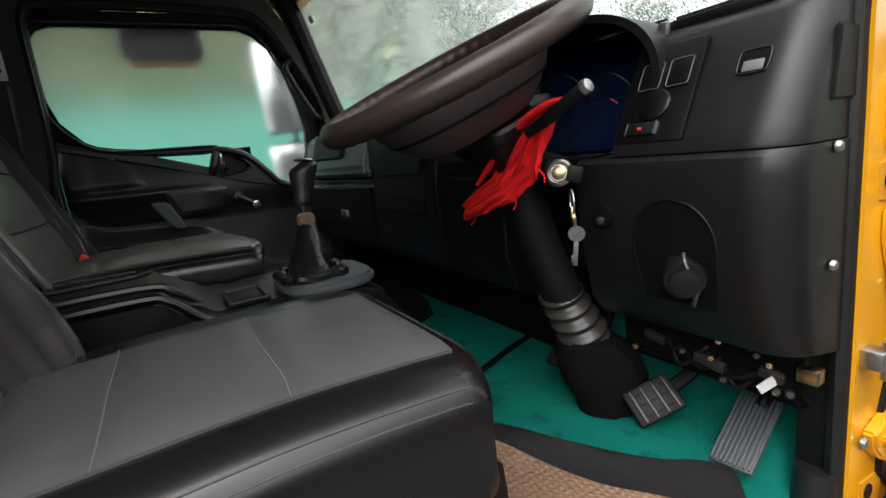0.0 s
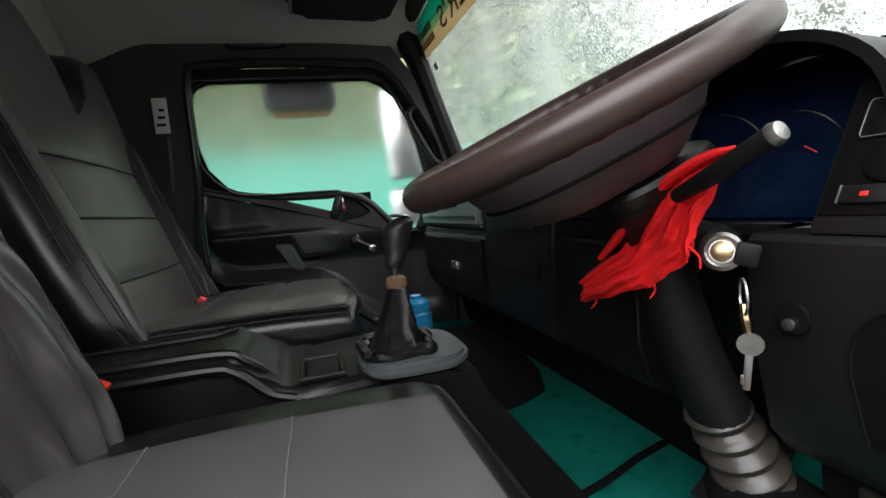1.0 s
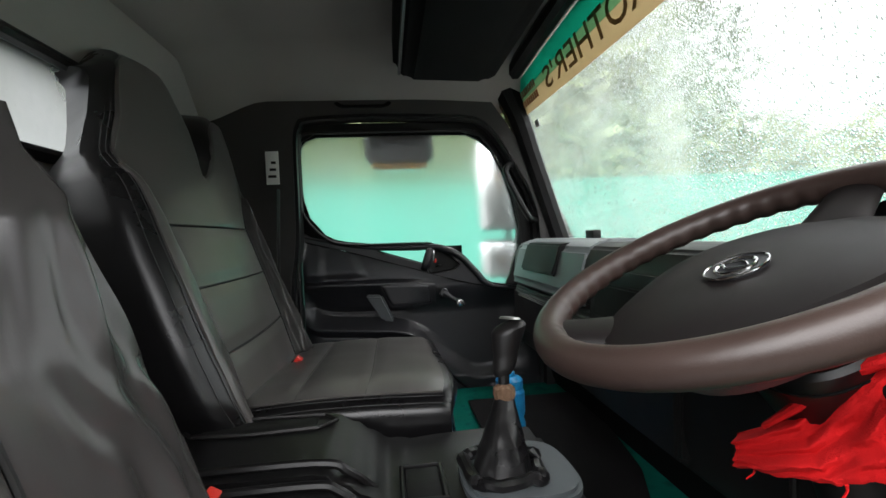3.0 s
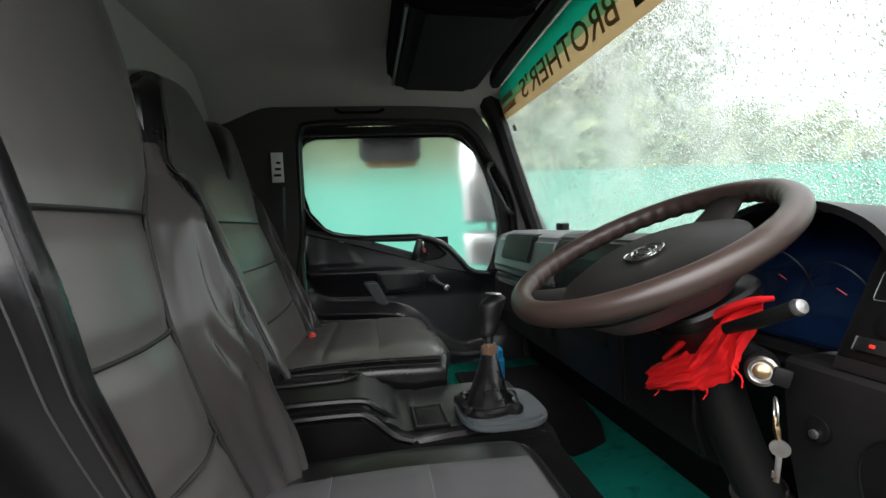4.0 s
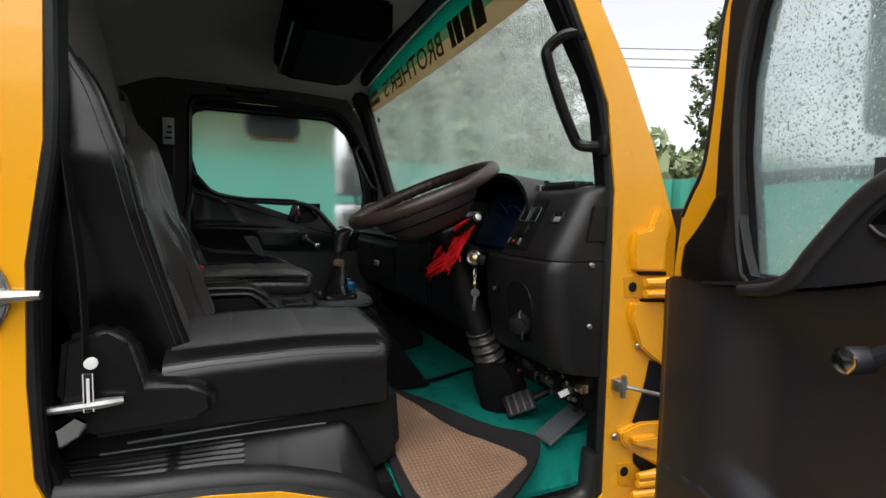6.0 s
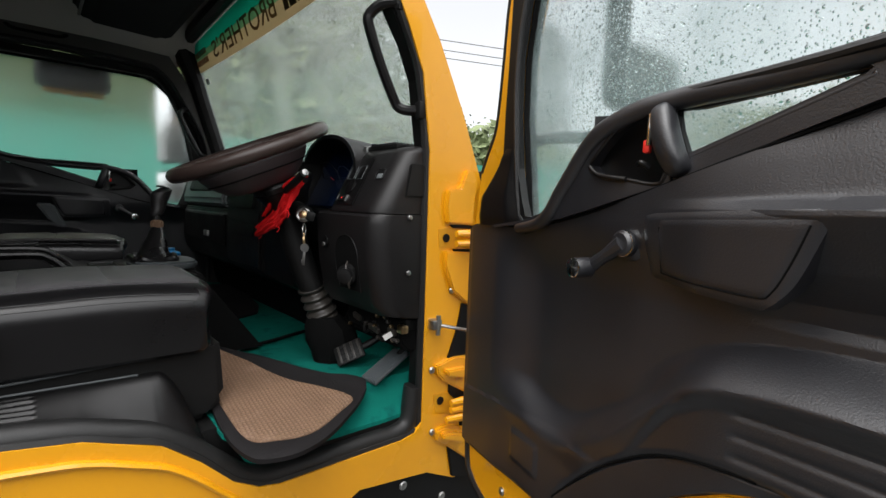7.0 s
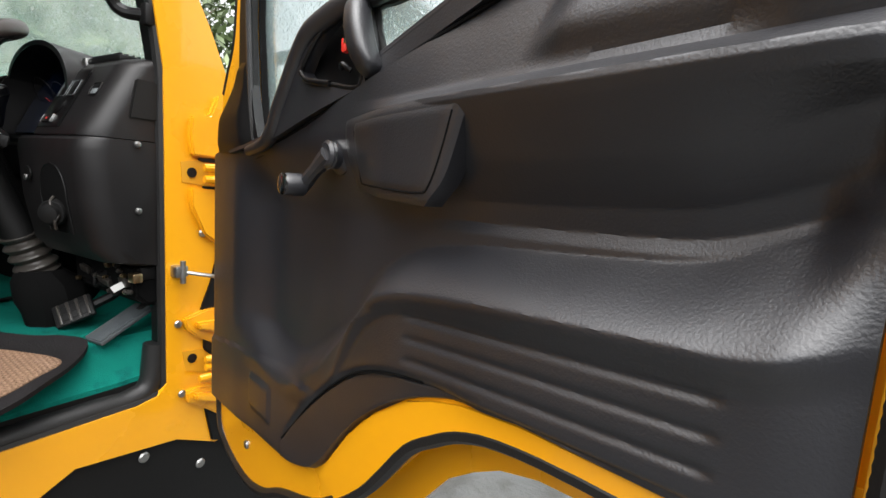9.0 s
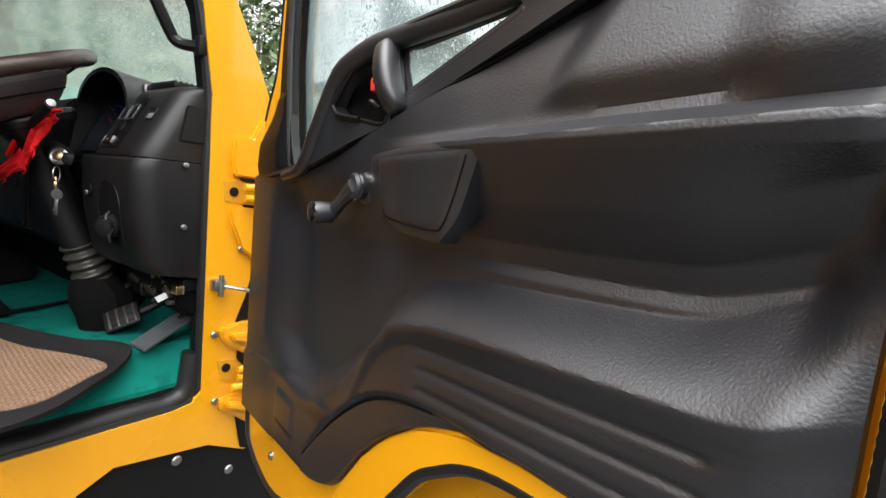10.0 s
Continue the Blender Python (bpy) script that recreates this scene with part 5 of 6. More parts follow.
part("lever", tube([(-1.06, 0.08, 1.095), (-0.98, 0.075, 1.1), (-0.95, 0.08, 1.1)], [0.006, 0.008, 0.006], 8), STEEL, driver, "steel seat lever")


def buckle(at, tilt, group):
    ob = thing("seat_belt_buckle", at, "black seat belt buckle with a red button", "buckle", group)
    m = Matrix.Translation(at) @ Euler((0, radians(tilt), 0)).to_matrix().to_4x4()
    part("body", turned(box(-0.013, 0.013, -0.016, 0.016, -0.085, 0, 0.004), m), BLACK, ob)
    part("button", turned(box(-0.009, 0.009, -0.013, 0.013, -0.004, 0.016, 0.003), m), RED_PLASTIC, ob, "red release button")


for at, tilt in [((-0.905, 0.625, 1.165), 30), ((-0.935, 1.29, 1.135), 35), ((-0.925, 1.325, 1.165), 35)]:
    buckle(at, tilt, "seat belt buckles")

# ---- centre console and gear lever ----
con = thing("centre_console", (-0.7, 0.77, 0.9), "black plastic centre console with a tray", "console")


def console_side(y):
    return [(-1.3, 0.9), (-1.3, 1.16), (-1.0, 1.175), (-0.78, 1.175), (-0.745, 1.168), (-0.705, 1.13), (-0.66, 1.115), (-0.6, 1.12), (-0.44, 1.125), (-0.40, 1.11), (-0.38, 1.06), (-0.36, 0.9)]


part("body", prism(console_side(0), "y", 0.635, 0.9, 0.018, 3), CONSOLE, con)
part("tunnel", loft([[(x, 0.57, 0.87), (x2, 0.6, 1.09), (x2, 0.93, 1.09), (x, 1.0, 0.87)] for x, x2 in ((-1.3, -1.3), (-0.36, -0.44), (-0.27, -0.41), (-0.245, -0.405))]), FELT, con, "black tunnel cover beside the footwell")
# Raised black bar whose colour stands in for the shade inside a slot.
part("groove", box(-0.99, -0.80, 0.815, 0.865, 1.172, 1.178, 0.004), BLACK, con, "black bar standing in for a shaded slot in the tray lid")
part("slot_rim", tube([(-0.995, 0.812, 1.178), (-0.795, 0.812, 1.178), (-0.79, 0.87, 1.178), (-0.995, 0.87, 1.178)], 0.004, 6, True, 2), DASH, con, "raised edge of the slot")
part("tray_rim", tube([(-1.0, 0.68, 1.178), (-0.78, 0.68, 1.178), (-0.735, 0.68, 1.162), (-0.7, 0.69, 1.128)], 0.007, 8), CONSOLE, con)
part("tray_rim", tube([(-1.0, 0.64, 1.165), (-0.79, 0.638, 1.168), (-0.745, 0.638, 1.158), (-0.705, 0.638, 1.122), (-0.67, 0.638, 1.108)], 0.007, 8), CONSOLE, con)
# Raised black block whose colour stands in for the shade inside a well.
part("cup_well_shade", box(-0.655, -0.605, 0.655, 0.745, 1.112, 1.127, 0.002), BLACK, con, "black block standing in for a shaded square well")
part("well_rim", tube([(-0.66, 0.65, 1.126), (-0.6, 0.65, 1.126), (-0.6, 0.75, 1.126), (-0.66, 0.75, 1.126)], 0.005, 6, True, 0), CONSOLE, con)
base_plate = []
for k in range(40):
    a = 2 * math.pi * k / 40
    base_plate.append((-0.49 + 0.085 * abs(math.cos(a)) ** 0.6 * np.sign(math.cos(a)), 0.695 + 0.092 * abs(math.sin(a)) ** 0.6 * np.sign(math.sin(a))))
part("gear_plate", prism(base_plate, "z", 1.118, 1.138, 0.006), DASH_GREY, con, "grey oval plate under the gear lever")
gear = thing("gear_lever", (-0.51, 0.7, 1.138), "gear lever with black knob and wrinkled leather gaiter", "gear lever")
rings = []
for i in range(22):
    t = i / 21
    c = np.array((-0.512, 0.69, 1.14)) * (1 - t) + np.array((-0.494, 0.738, 1.232)) * t
    hw = 0.026 * (1 - t) ** 1.1 + 0.014
    ring = []
    for k in range(28):
        a = 2 * math.pi * k / 28
        p = 0.75 - 0.25 * (1 - t)
        rr = hw * (1 + 0.1 * math.sin(4 * a + 2.5 * t + 1) * (0.35 + 0.65 * (1 - t)) + 0.06 * noise.noise((2 * math.cos(a), 2 * math.sin(a), 5 * t)))
        ring.append(c + np.array((np.sign(math.cos(a)) * abs(math.cos(a)) ** p * rr, np.sign(math.sin(a)) * abs(math.sin(a)) ** p * rr, 0)))
    rings.append(ring)
part("gaiter", loft(rings), LEATHER, gear, "wrinkled black leather gaiter")
part("gaiter_roll", tube([(-0.512 + (0.052 + 0.004 * math.sin(5 * b)) * abs(math.cos(b)) ** 0.5 * (1 if math.cos(b) > 0 else -1), 0.692 + (0.055 + 0.004 * math.cos(7 * b)) * abs(math.sin(b)) ** 0.5 * (1 if math.sin(b) > 0 else -1), 1.143 + 0.003 * math.sin(9 * b)) for b in [2 * math.pi * (k + 0.5) / 28 for k in range(28)]], [0.011, 0.0085] * 14, 8, True, 2), LEATHER, gear, "gathered leather roll round the gaiter")
part("collar", lathe([(0.015, -0.012), (0.018, -0.002), (0.017, 0.008), (0.011, 0.013)], (-0.494, 0.738, 1.236), (0.05, 0.15, 1), 18), MAT, gear, "tan collar binding")
part("stick", tube([(-0.494, 0.738, 1.235), (-0.492, 0.748, 1.27)], 0.009, 10, sub=2), BLACK, gear)
rings = []
for i in range(14):
    t = i / 13
    c = np.array((-0.492, 0.747, 1.262)) * (1 - t) + np.array((-0.486, 0.765, 1.345)) * t
    r = float(np.interp(t, [0, 0.1, 0.35, 0.62, 0.85, 0.96, 1], [0.01, 0.014, 0.015, 0.019, 0.0215, 0.016, 0.006]))
    rings.append([c + np.array((1.35 * r * math.cos(2 * math.pi * k / 20) + 0.012 * t, r * math.sin(2 * math.pi * k / 20), 0.3 * r * math.cos(2 * math.pi * k / 20))) for k in range(20)])
part("knob", loft(rings), DASH, gear, "black plastic gear knob")
part("knob_cap", lathe([(0.018, 0), (0.016, 0.003), (0, 0.004)], (-0.473, 0.766, 1.347), (0.1, 0.1, 1), 18), STEEL, gear, "pale shift pattern cap")
hb = thing("hand_brake", (-0.78, 0.645, 1.05), "black hand brake lever beside the driver seat", "lever")
part("lever", tube([(-0.9, 0.655, 1.07), (-0.84, 0.65, 1.1), (-0.8, 0.65, 1.13)], [0.012, 0.014, 0.015], 8), BLACK, hb)

bot = thing("water_bottle", (-0.362, 1.25, FLOOR), "blue plastic bottle with a ribbed lid", "bottle")
part("body", lathe([(0.036, 0), (0.04, 0.01), (0.04, 0.12), (0.036, 0.135), (0.04, 0.15), (0.04, 0.205), (0.03, 0.216)], (-0.362, 1.25, FLOOR), (0, 0, 1), 24), BLUE, bot)
part("lid", lathe([(0.036, 0), (0.036, 0.022), (0.03, 0.028), (0.016, 0.032), (0.016, 0.042), (0, 0.044)], (-0.362, 1.25, FLOOR + 0.214), (0, 0, 1), 24), BLUE, bot)

# ---- dashboard ----
dash = thing("dashboard", (0.0, MID, 1.05), "dark grey moulded truck dashboard", "dashboard")
PASS = [(0.16, 1.42), (0.02, 1.45), (-0.1, 1.452), (-0.135, 1.44), (-0.155, 1.40), (-0.165, 1.30), (-0.15, 1.285), (-0.15, 1.27), (-0.165, 1.26), (-0.168, 1.12), (-0.15, 1.05), (-0.08, 1.01), (0.16, 1.0)]
part("main_panel", prism(PASS, "y", 0.55, 1.915, 0.012, 3), DASH, dash, "black passenger side dash body")
part("vent_pod", prism([(0.02, 1.458), (-0.1, 1.46), (-0.15, 1.435), (-0.185, 1.31), (-0.175, 1.285), (0.02, 1.285)], "y", 1.2, 1.86, 0.012, 3), POD, dash, "pale grey upper dash pod")
part("vent_mouth", prism([(-0.1, 1.452), (-0.155, 1.446), (-0.186, 1.352), (-0.1, 1.335)], "y", 1.39, 1.73, 0.006), BLACK, dash, "dark air vent mouth")
part("glovebox_lid", prism([(-0.17, 1.255), (-0.178, 1.25), (-0.18, 1.13), (-0.17, 1.12)], "y", 1.2, 1.82, 0.003), DASH, dash, "black glovebox lid")
part("glovebox_latch", box(-0.19, -0.176, 1.40, 1.46, 1.15, 1.175, 0.004), STEEL, dash)
part("centre_panel", prism([(-0.12, 1.42), (-0.16, 1.4), (-0.18, 1.26), (-0.18, 1.07), (-0.1, 1.05)], "y", 0.78, 1.15, 0.01, 3), DASH, dash, "black centre stack")
for z in (1.32, 1.22):
    part("radio_slot", prism([(-0.16, z + 0.04), (-0.176, z + 0.04), (-0.188, z - 0.035), (-0.16, z - 0.035)], "y", 0.83, 1.1, 0.005), BLACK, dash)

UPPER = [(0.12, 1.455), (-0.05, 1.466), (-0.075, 1.46), (-0.092, 1.445), (-0.155, 1.325), (-0.166, 1.303), (-0.166, 1.2985), (0.1, 1.2985)]
LOWER = [(0.1, 1.2965), (-0.165, 1.2965), (-0.172, 1.29), (-0.175, 1.27), (-0.168, 1.17), (-0.15, 1.075), (-0.125, 1.045), (-0.08, 1.035), (0.1, 1.035)]
def end_rounded(poly, y0, y1, r):
    """A dash section drawn out across the cab, its front rounding away towards the door."""
    rings = []
    for k in range(13):
        y = y0 + r * (1 - math.cos(math.pi * k / 24)) if k < 12 else y0 + r
        back = r * (1 - math.sqrt(max(0.0, 1 - ((y0 + r - y) / r) ** 2)))
        rings.append([(x + (back if x < -0.02 else 0.0), y, z) for x, z in poly])
    rings.append([(x, y1, z) for x, z in poly])
    return loft(rings)


part("switch_panel", end_rounded(UPPER, 0.06, 0.287, 0.05), DASH, dash, "black upper dash beside the wheel")
part("knee_panel", end_rounded(LOWER, 0.058, 0.35, 0.05), DASH, dash, "black lower knee panel")
def knee_x(z):
    return float(np.interp(z, [1.075, 1.17, 1.27, 1.296], [-0.15, -0.168, -0.175, -0.172]))


# A black sheet on the knee panel; its colour stands in for a recess's shade.
def recess(u, v):
    z = 1.10 + 0.142 * v
    w = 0.06 * max(0.0, 1 - max(0.0, (v - 0.5) / 0.5) ** 2.2) ** 0.5 * (1 - 0.12 * (1 - v) ** 2)
    return (knee_x(z) - 0.002, 0.193 + (2 * u - 1) * w, z)


part("knee_shade_sheet", thick_sheet(16, 30, recess, (0.004, 0, 0)), FELT, dash, "black sheet painted as a shaded round-topped recess")
part("recess_rim", tube([recess(0, 0.0)] + [recess(0, k / 24) for k in range(2, 24)] + [recess(0.5, 1.0)] + [recess(1, 1 - k / 24) for k in range(1, 23)] + [recess(1, 0.0)], 0.0014, 6, sub=1), BLACK, dash)
part("recess_cylinder", lathe([(0.026, -0.005), (0.026, 0.03), (0.024, 0.034), (0.018, 0.034), (0.018, 0.045), (0.008, 0.047), (0, 0.047)], (-0.158, 0.186, 1.145), (-0.75, -0.55, -0.1), 24), BLACK, dash, "black cylinder in the recess")
part("recess_bracket", joined(tube([(-0.178, 0.172, 1.175), (-0.186, 0.165, 1.165), (-0.186, 0.158, 1.15)], 0.0025, 6), tube([(-0.178, 0.15, 1.14), (-0.184, 0.152, 1.125), (-0.18, 0.158, 1.11)], 0.003, 6)), BOOT, dash, "grey bracket edges")
part("small_bezel", lathe([(0.017, 0), (0.017, 0.003), (0.012, 0.004), (0, 0.002)], (-0.174, 0.3, 1.215), (-1, 0, 0), 18), BLACK, dash)
part("small_bezel", lathe([(0.006, 0), (0.006, 0.004), (0, 0.005)], (-0.177, 0.302, 1.208), (-1, 0, 0), 10), STEEL, dash)
for z in (1.29, 1.154):
    screw((-0.075, 0.056, z), (0, -1, 0), dash, 0.007)
part("side_grille", prism([(-0.075, 1.42), (-0.03, 1.42), (-0.03, 1.34), (-0.09, 1.34)], "y", 0.056, 0.064, 0.003), BLACK, dash, "dark side demister grille")


def on_slope(y, s, off=0.0):
    """A place on the sloping switch face, s metres up it."""
    d = np.array((0.063, 0, 0.12)) / math.hypot(0.063, 0.12)
    nrm = np.array((-0.12, 0, 0.063)) / math.hypot(0.063, 0.12)
    return np.array((-0.155, y, 1.325)) + d * s + nrm * off


def slope_box(y0, y1, s0, s1, h, bev=0.002):
    bm = box(y0, y1, s0, s1, -0.004, h, bev)
    for v in bm.verts:
        v.co = on_slope(v.co.x, v.co.y, v.co.z)
    return bm


part("switch_plate", slope_box(0.185, 0.285, -0.012, 0.13, 0.002), CONSOLE, dash, "dark switch bezel")
for y0, y1 in ((0.195, 0.228), (0.236, 0.27)):
    rocker = part("switch", slope_box(y0, y1, 0.062, 0.104, 0.004), CONSOLE, dash, "black rocker switch")
    part("rim", tube([on_slope(y, q, 0.0042) for y, q in ((y0 + 0.003, 0.064), (y1 - 0.003, 0.064), (y1 - 0.001, 0.067), (y1 - 0.001, 0.099), (y1 - 0.003, 0.102), (y0 + 0.003, 0.102), (y0 + 0.001, 0.099), (y0 + 0.001, 0.067))], 0.0006, 6, True, 0), POD, rocker, "pale switch outline")
part("panel_seam", slope_box(0.1815, 0.183, -0.012, 0.122, 0.0042, 0.0), FELT, dash, "seam in the dash")
part("dial", lathe([(0.022, 0), (0.022, 0.004), (0.019, 0.006), (0, 0.006)], on_slope(0.235, 0.04, 0.001), (-0.12, 0, 0.063), 32), CONSOLE, dash, "round headlamp level dial")
part("hazard_switch", slope_box(0.225, 0.268, -0.002, 0.016, 0.006), BLACK, dash, "hazard switch with a red mark")
part("hazard_mark", slope_box(0.243, 0.25, 0.004, 0.009, 0.0068, 0.001), RED_PLASTIC, dash)
part("hazard_rim", slope_box(0.2230, 0.2250, -0.002, 0.016, 0.0066, 0.0006), STEEL, dash)
part("hazard_rim", slope_box(0.2670, 0.2690, -0.002, 0.016, 0.0066, 0.0006), STEEL, dash)
# Black block on the face; the open slot's shade is put into its colour.
slot = part("slot", slope_box(0.106, 0.137, 0.064, 0.091, 0.0012, 0.001), FELT, dash, "black block standing in for a shaded open switch slot")
part("slot_plate", slope_box(0.109, 0.133, 0.065, 0.079, 0.002, 0.002), POD, slot, "pale plate inside the slot")
part("rim", tube([on_slope(y, q, 0.001) for y, q in ((0.11, 0.063), (0.133, 0.063), (0.138, 0.068), (0.138, 0.087), (0.133, 0.092), (0.11, 0.092), (0.105, 0.087), (0.105, 0.068))], 0.0012, 8, True, 3), DASH, slot)
vent = part("top_vent", box(-0.075, -0.01, 0.12, 0.26, 1.458, 1.474, 0.006), BLACK, dash, "dark defroster vent")
for k in range(5):
    part("fin", box(-0.068 + 0.012 * k, -0.064 + 0.012 * k, 0.13, 0.25, 1.472, 1.478, 0.0), TRIM, vent)
part("vent_clip", box(-0.08, -0.06, 0.255, 0.272, 1.45, 1.475, 0.004), STEEL, dash)

part("corner_stub", box(-0.03, 0.0, 1.44, 1.5, 1.455, 1.485, 0.006), BLACK, dash, "small black block at the foot of the windshield")

# instrument hood
rings = []
for i in range(9):
    t = i / 8
    x = 0.06 - 0.18 * t
    ring = []
    for k in range(25):
        a = math.pi * k / 24
        ring.append((x, 0.405 + 0.165 * math.cos(a), 1.395 + (0.118 - 0.02 * (1 - t)) * math.sin(a) ** 0.8))
    for k in range(25):
        a = math.pi * (24 - k) / 24
        ring.append((x, 0.405 + 0.153 * math.cos(a), 1.395 + (0.107 - 0.02 * (1 - t)) * math.sin(a) ** 0.8))
    rings.append(ring)
part("cluster_base", prism([(0.05, 1.3), (-0.14, 1.3), (-0.15, 1.285), (-0.12, 1.2), (0.05, 1.2)], "y", 0.352, 0.549, 0.01), BLACK, dash)
part("instrument_hood", loft(rings), DASH, dash, "black arched instrument hood")
clu = part("instrument_panel", prism([(-0.02, 1.49), (-0.03, 1.49), (-0.12, 1.305), (-0.1, 1.3)], "y", 0.289, 0.545, 0.004), CLUSTER, dash, "blue-black glossy gauge cluster")

for y, z, r in ((0.35, 1.385, 0.042), (0.45, 1.395, 0.048)):
    x = -0.03 - 0.09 * (1.49 - z) / 0.185 - 0.004
    part("gauge_ring", tube([(x - 0.45 * r * math.sin(2 * math.pi * k / 24), y + r * math.cos(2 * math.pi * k / 24), z + 0.9 * r * math.sin(2 * math.pi * k / 24)) for k in range(24)], 0.0012, 6, True, 1), DASH, clu, "dark gauge ring")
    part("needle", tube([(x - 0.004, y, z), (x - 0.004 + 0.2 * r, y - 0.5 * r, z - 0.4 * r)], 0.0008, 5, sub=1), RED_PLASTIC, clu, "red gauge needle")

# brackets, bolts and wires below the dash
under = thing("pedal_bracket", (0.0, 0.2, 0.98), "dark pedal bracket with bolts and wires under the dash", "bracket")
rng = random.Random(8)
# Dark filler block that hides the carpet behind the brackets.
part("housing", prism([(0.1, 1.034), (-0.072, 1.034), (-0.07, 0.965), (-0.045, 0.94), (0.1, 0.93)], "y", 0.085, 0.36, 0.008), FELT, under, "plain dark block filling the space behind the brackets")
for y0, z0, w in ((0.115, 0.995, 0.03), (0.2, 0.985, 0.045), (0.29, 1.0, 0.035)):
    part("bracket_tab", turned(box(-0.006, 0.004, -w / 2, w / 2, -0.008, 0.008, 0.002), Matrix.Translation((-0.076, y0, z0)) @ Euler((0.2, radians(-15), 0)).to_matrix().to_4x4()), BOOT, under, "dirty metal tab")
part("frame", joined(box(-0.06, 0.1, 0.08, 0.34, 1.0, 1.03, 0.005), box(-0.02, 0.08, 0.2, 0.24, 0.95, 1.03, 0.005), box(-0.05, 0.05, 0.1, 0.13, 0.96, 1.03, 0.005)), BLACK, under)
for k in range(12):
    x, y, z = -0.074, rng.uniform(0.09, 0.33), rng.uniform(0.955, 1.028)
    part("bolt", lathe([(0.006, 0), (0.006, 0.006), (0.004, 0.009), (0, 0.009)], (x, y, z), (-1, -0.5, 0.3), 8), (BOOT, BRASS)[k % 2], under)
for k in range(7):
    y0, y1 = rng.uniform(0.08, 0.3), rng.uniform(0.08, 0.34)
    part("wire", tube([(-0.05, y0, 1.03), (-0.075, (y0 + y1) / 2, rng.uniform(0.955, 1.0)), (-0.04, y1, 1.03)], 0.004, 6), BLACK, under)
part("tag", turned(box(-0.012, 0.012, -0.001, 0.001, -0.007, 0.007, 0.0), Matrix.Translation((-0.09, 0.115, 0.985)) @ Euler((0, radians(-30), radians(-30))).to_matrix().to_4x4()), WHITE, under, "white paper tag")
part("connector", box(-0.085, -0.065, 0.06, 0.085, 1.0, 1.02, 0.003), BRASS, under)

part("heater_box", prism([(0.16, 0.85), (0.0, 0.85), (-0.02, 0.88), (-0.045, 1.0), (-0.06, 1.06), (0.16, 1.06)], "y", 0.5, 1.9, 0.012, 2), FELT, dash, "black heater box under the dash")
# Black mat drawn further forward, standing in for shade on the far carpet.
mat_2 = thing("floor_mat", (-0.25, 1.2, FLOOR), "black rubber passenger floor mat, extended over the shaded carpet", "floor mat")
part("sheet", prism([(-0.1, 1.02), (-0.16, 0.985), (-0.22, 0.96), (-0.36, 1.08), (-0.40, 1.3), (-0.40, 1.75), (0.0, 1.75), (0.0, 1.5), (-0.02, 1.34), (-0.05, 1.15)], "z", FLOOR + 0.004, FLOOR + 0.014, 0.003), MAT_EDGE, mat_2)

# ---- steering ----
HUB = np.array((-0.3236, 0.443, 1.4491))
AX = np.array((-0.4045, 0.0038, 0.9145))
E1 = np.array((0.9145, 0.0, 0.4045))
E2 = np.cross(AX, E1)


def on_wheel(a, r, h=0.0):
    return HUB + r * (math.cos(a) * E1 + math.sin(a) * E2) + h * AX


sw = thing("steering_wheel", tuple(HUB), "brown-black leather-wrapped steering wheel with two wide spokes", "steering wheel")
rings = []
for i in range(240):
    a = 2 * math.pi * i / 240
    c = on_wheel(a, 0.197)
    out = math.cos(a) * E1 + math.sin(a) * E2
    wave = 0.0015 * math.cos(46 * a) * (0 if min(abs((a - s + math.pi) % (2 * math.pi) - math.pi) for s in (0.16, 2.66, -1.55)) < 0.16 else 1)
    ring = []
    for k in range(18):
        b = 2 * math.pi * k / 18
        under = max(0.0, math.cos(b - math.radians(215)))
        ring.append(c + (0.0178 + wave * under - 0.0006 * under) * (math.cos(b) * out + math.sin(b) * AX))
    rings.append(ring)
part("rim", loft(rings, False, True), WHEEL, sw, "worn brown-black rim with finger grips")


def spoke(a, w0, w1):
    rings = []
    for i in range(9):
        t = i / 8
        r = 0.06 + 0.14 * t
        w = w0 * (1 - t) + w1 * t
        h = -0.04 + 0.04 * t ** 1.5
        side = -math.sin(a) * E1 + math.cos(a) * E2
        c = on_wheel(a, r, h)
        rings.append([c + side * w * math.cos(2 * math.pi * k / 14) + AX * 0.011 * math.sin(2 * math.pi * k / 14) for k in range(14)])
    return loft(rings)


for a, wide_in, wide_out, low in ((0.16, 0.05, 0.026, 0.0), (2.75, 0.05, 0.03, 0.0)):
    part("spoke", turned(spoke(a, wide_in, wide_out), Matrix.Translation(tuple(AX * low))), WHEEL_PAD, sw)
pad = []
for h, f in [(-0.1, 0.45), (-0.092, 0.62), (-0.07, 0.78), (-0.048, 0.9), (-0.028, 0.97), (-0.017, 0.95), (-0.011, 0.75), (-0.009, 0.4), (-0.008, 0.1)]:
    ring = []
    for k in range(48):
        a = 2 * math.pi * k / 48
        r = 0.138 + 0.012 * math.cos(2 * (a - 0.0)) + 0.01 * math.cos(3 * (a + 0.9))
        ring.append(on_wheel(a, r * f, h))
    pad.append(ring)
part("hub_bowl", loft(pad[:5]), WHEEL_BOWL, sw, "grey-brown lower hub cover")
part("hub_pad", loft(pad[4:]), WHEEL_PAD, sw, "padded hub cover")
part("pad_split", tube([on_wheel(2 * math.pi * k / 40, 0.873 * (0.138 + 0.012 * math.cos(4 * math.pi * k / 40) + 0.01 * math.cos(3 * (2 * math.pi * k / 40 + 0.9))), -0.0545) for k in range(40)], 0.0022, 6, True, 1), FELT, sw, "dark split line round the hub")
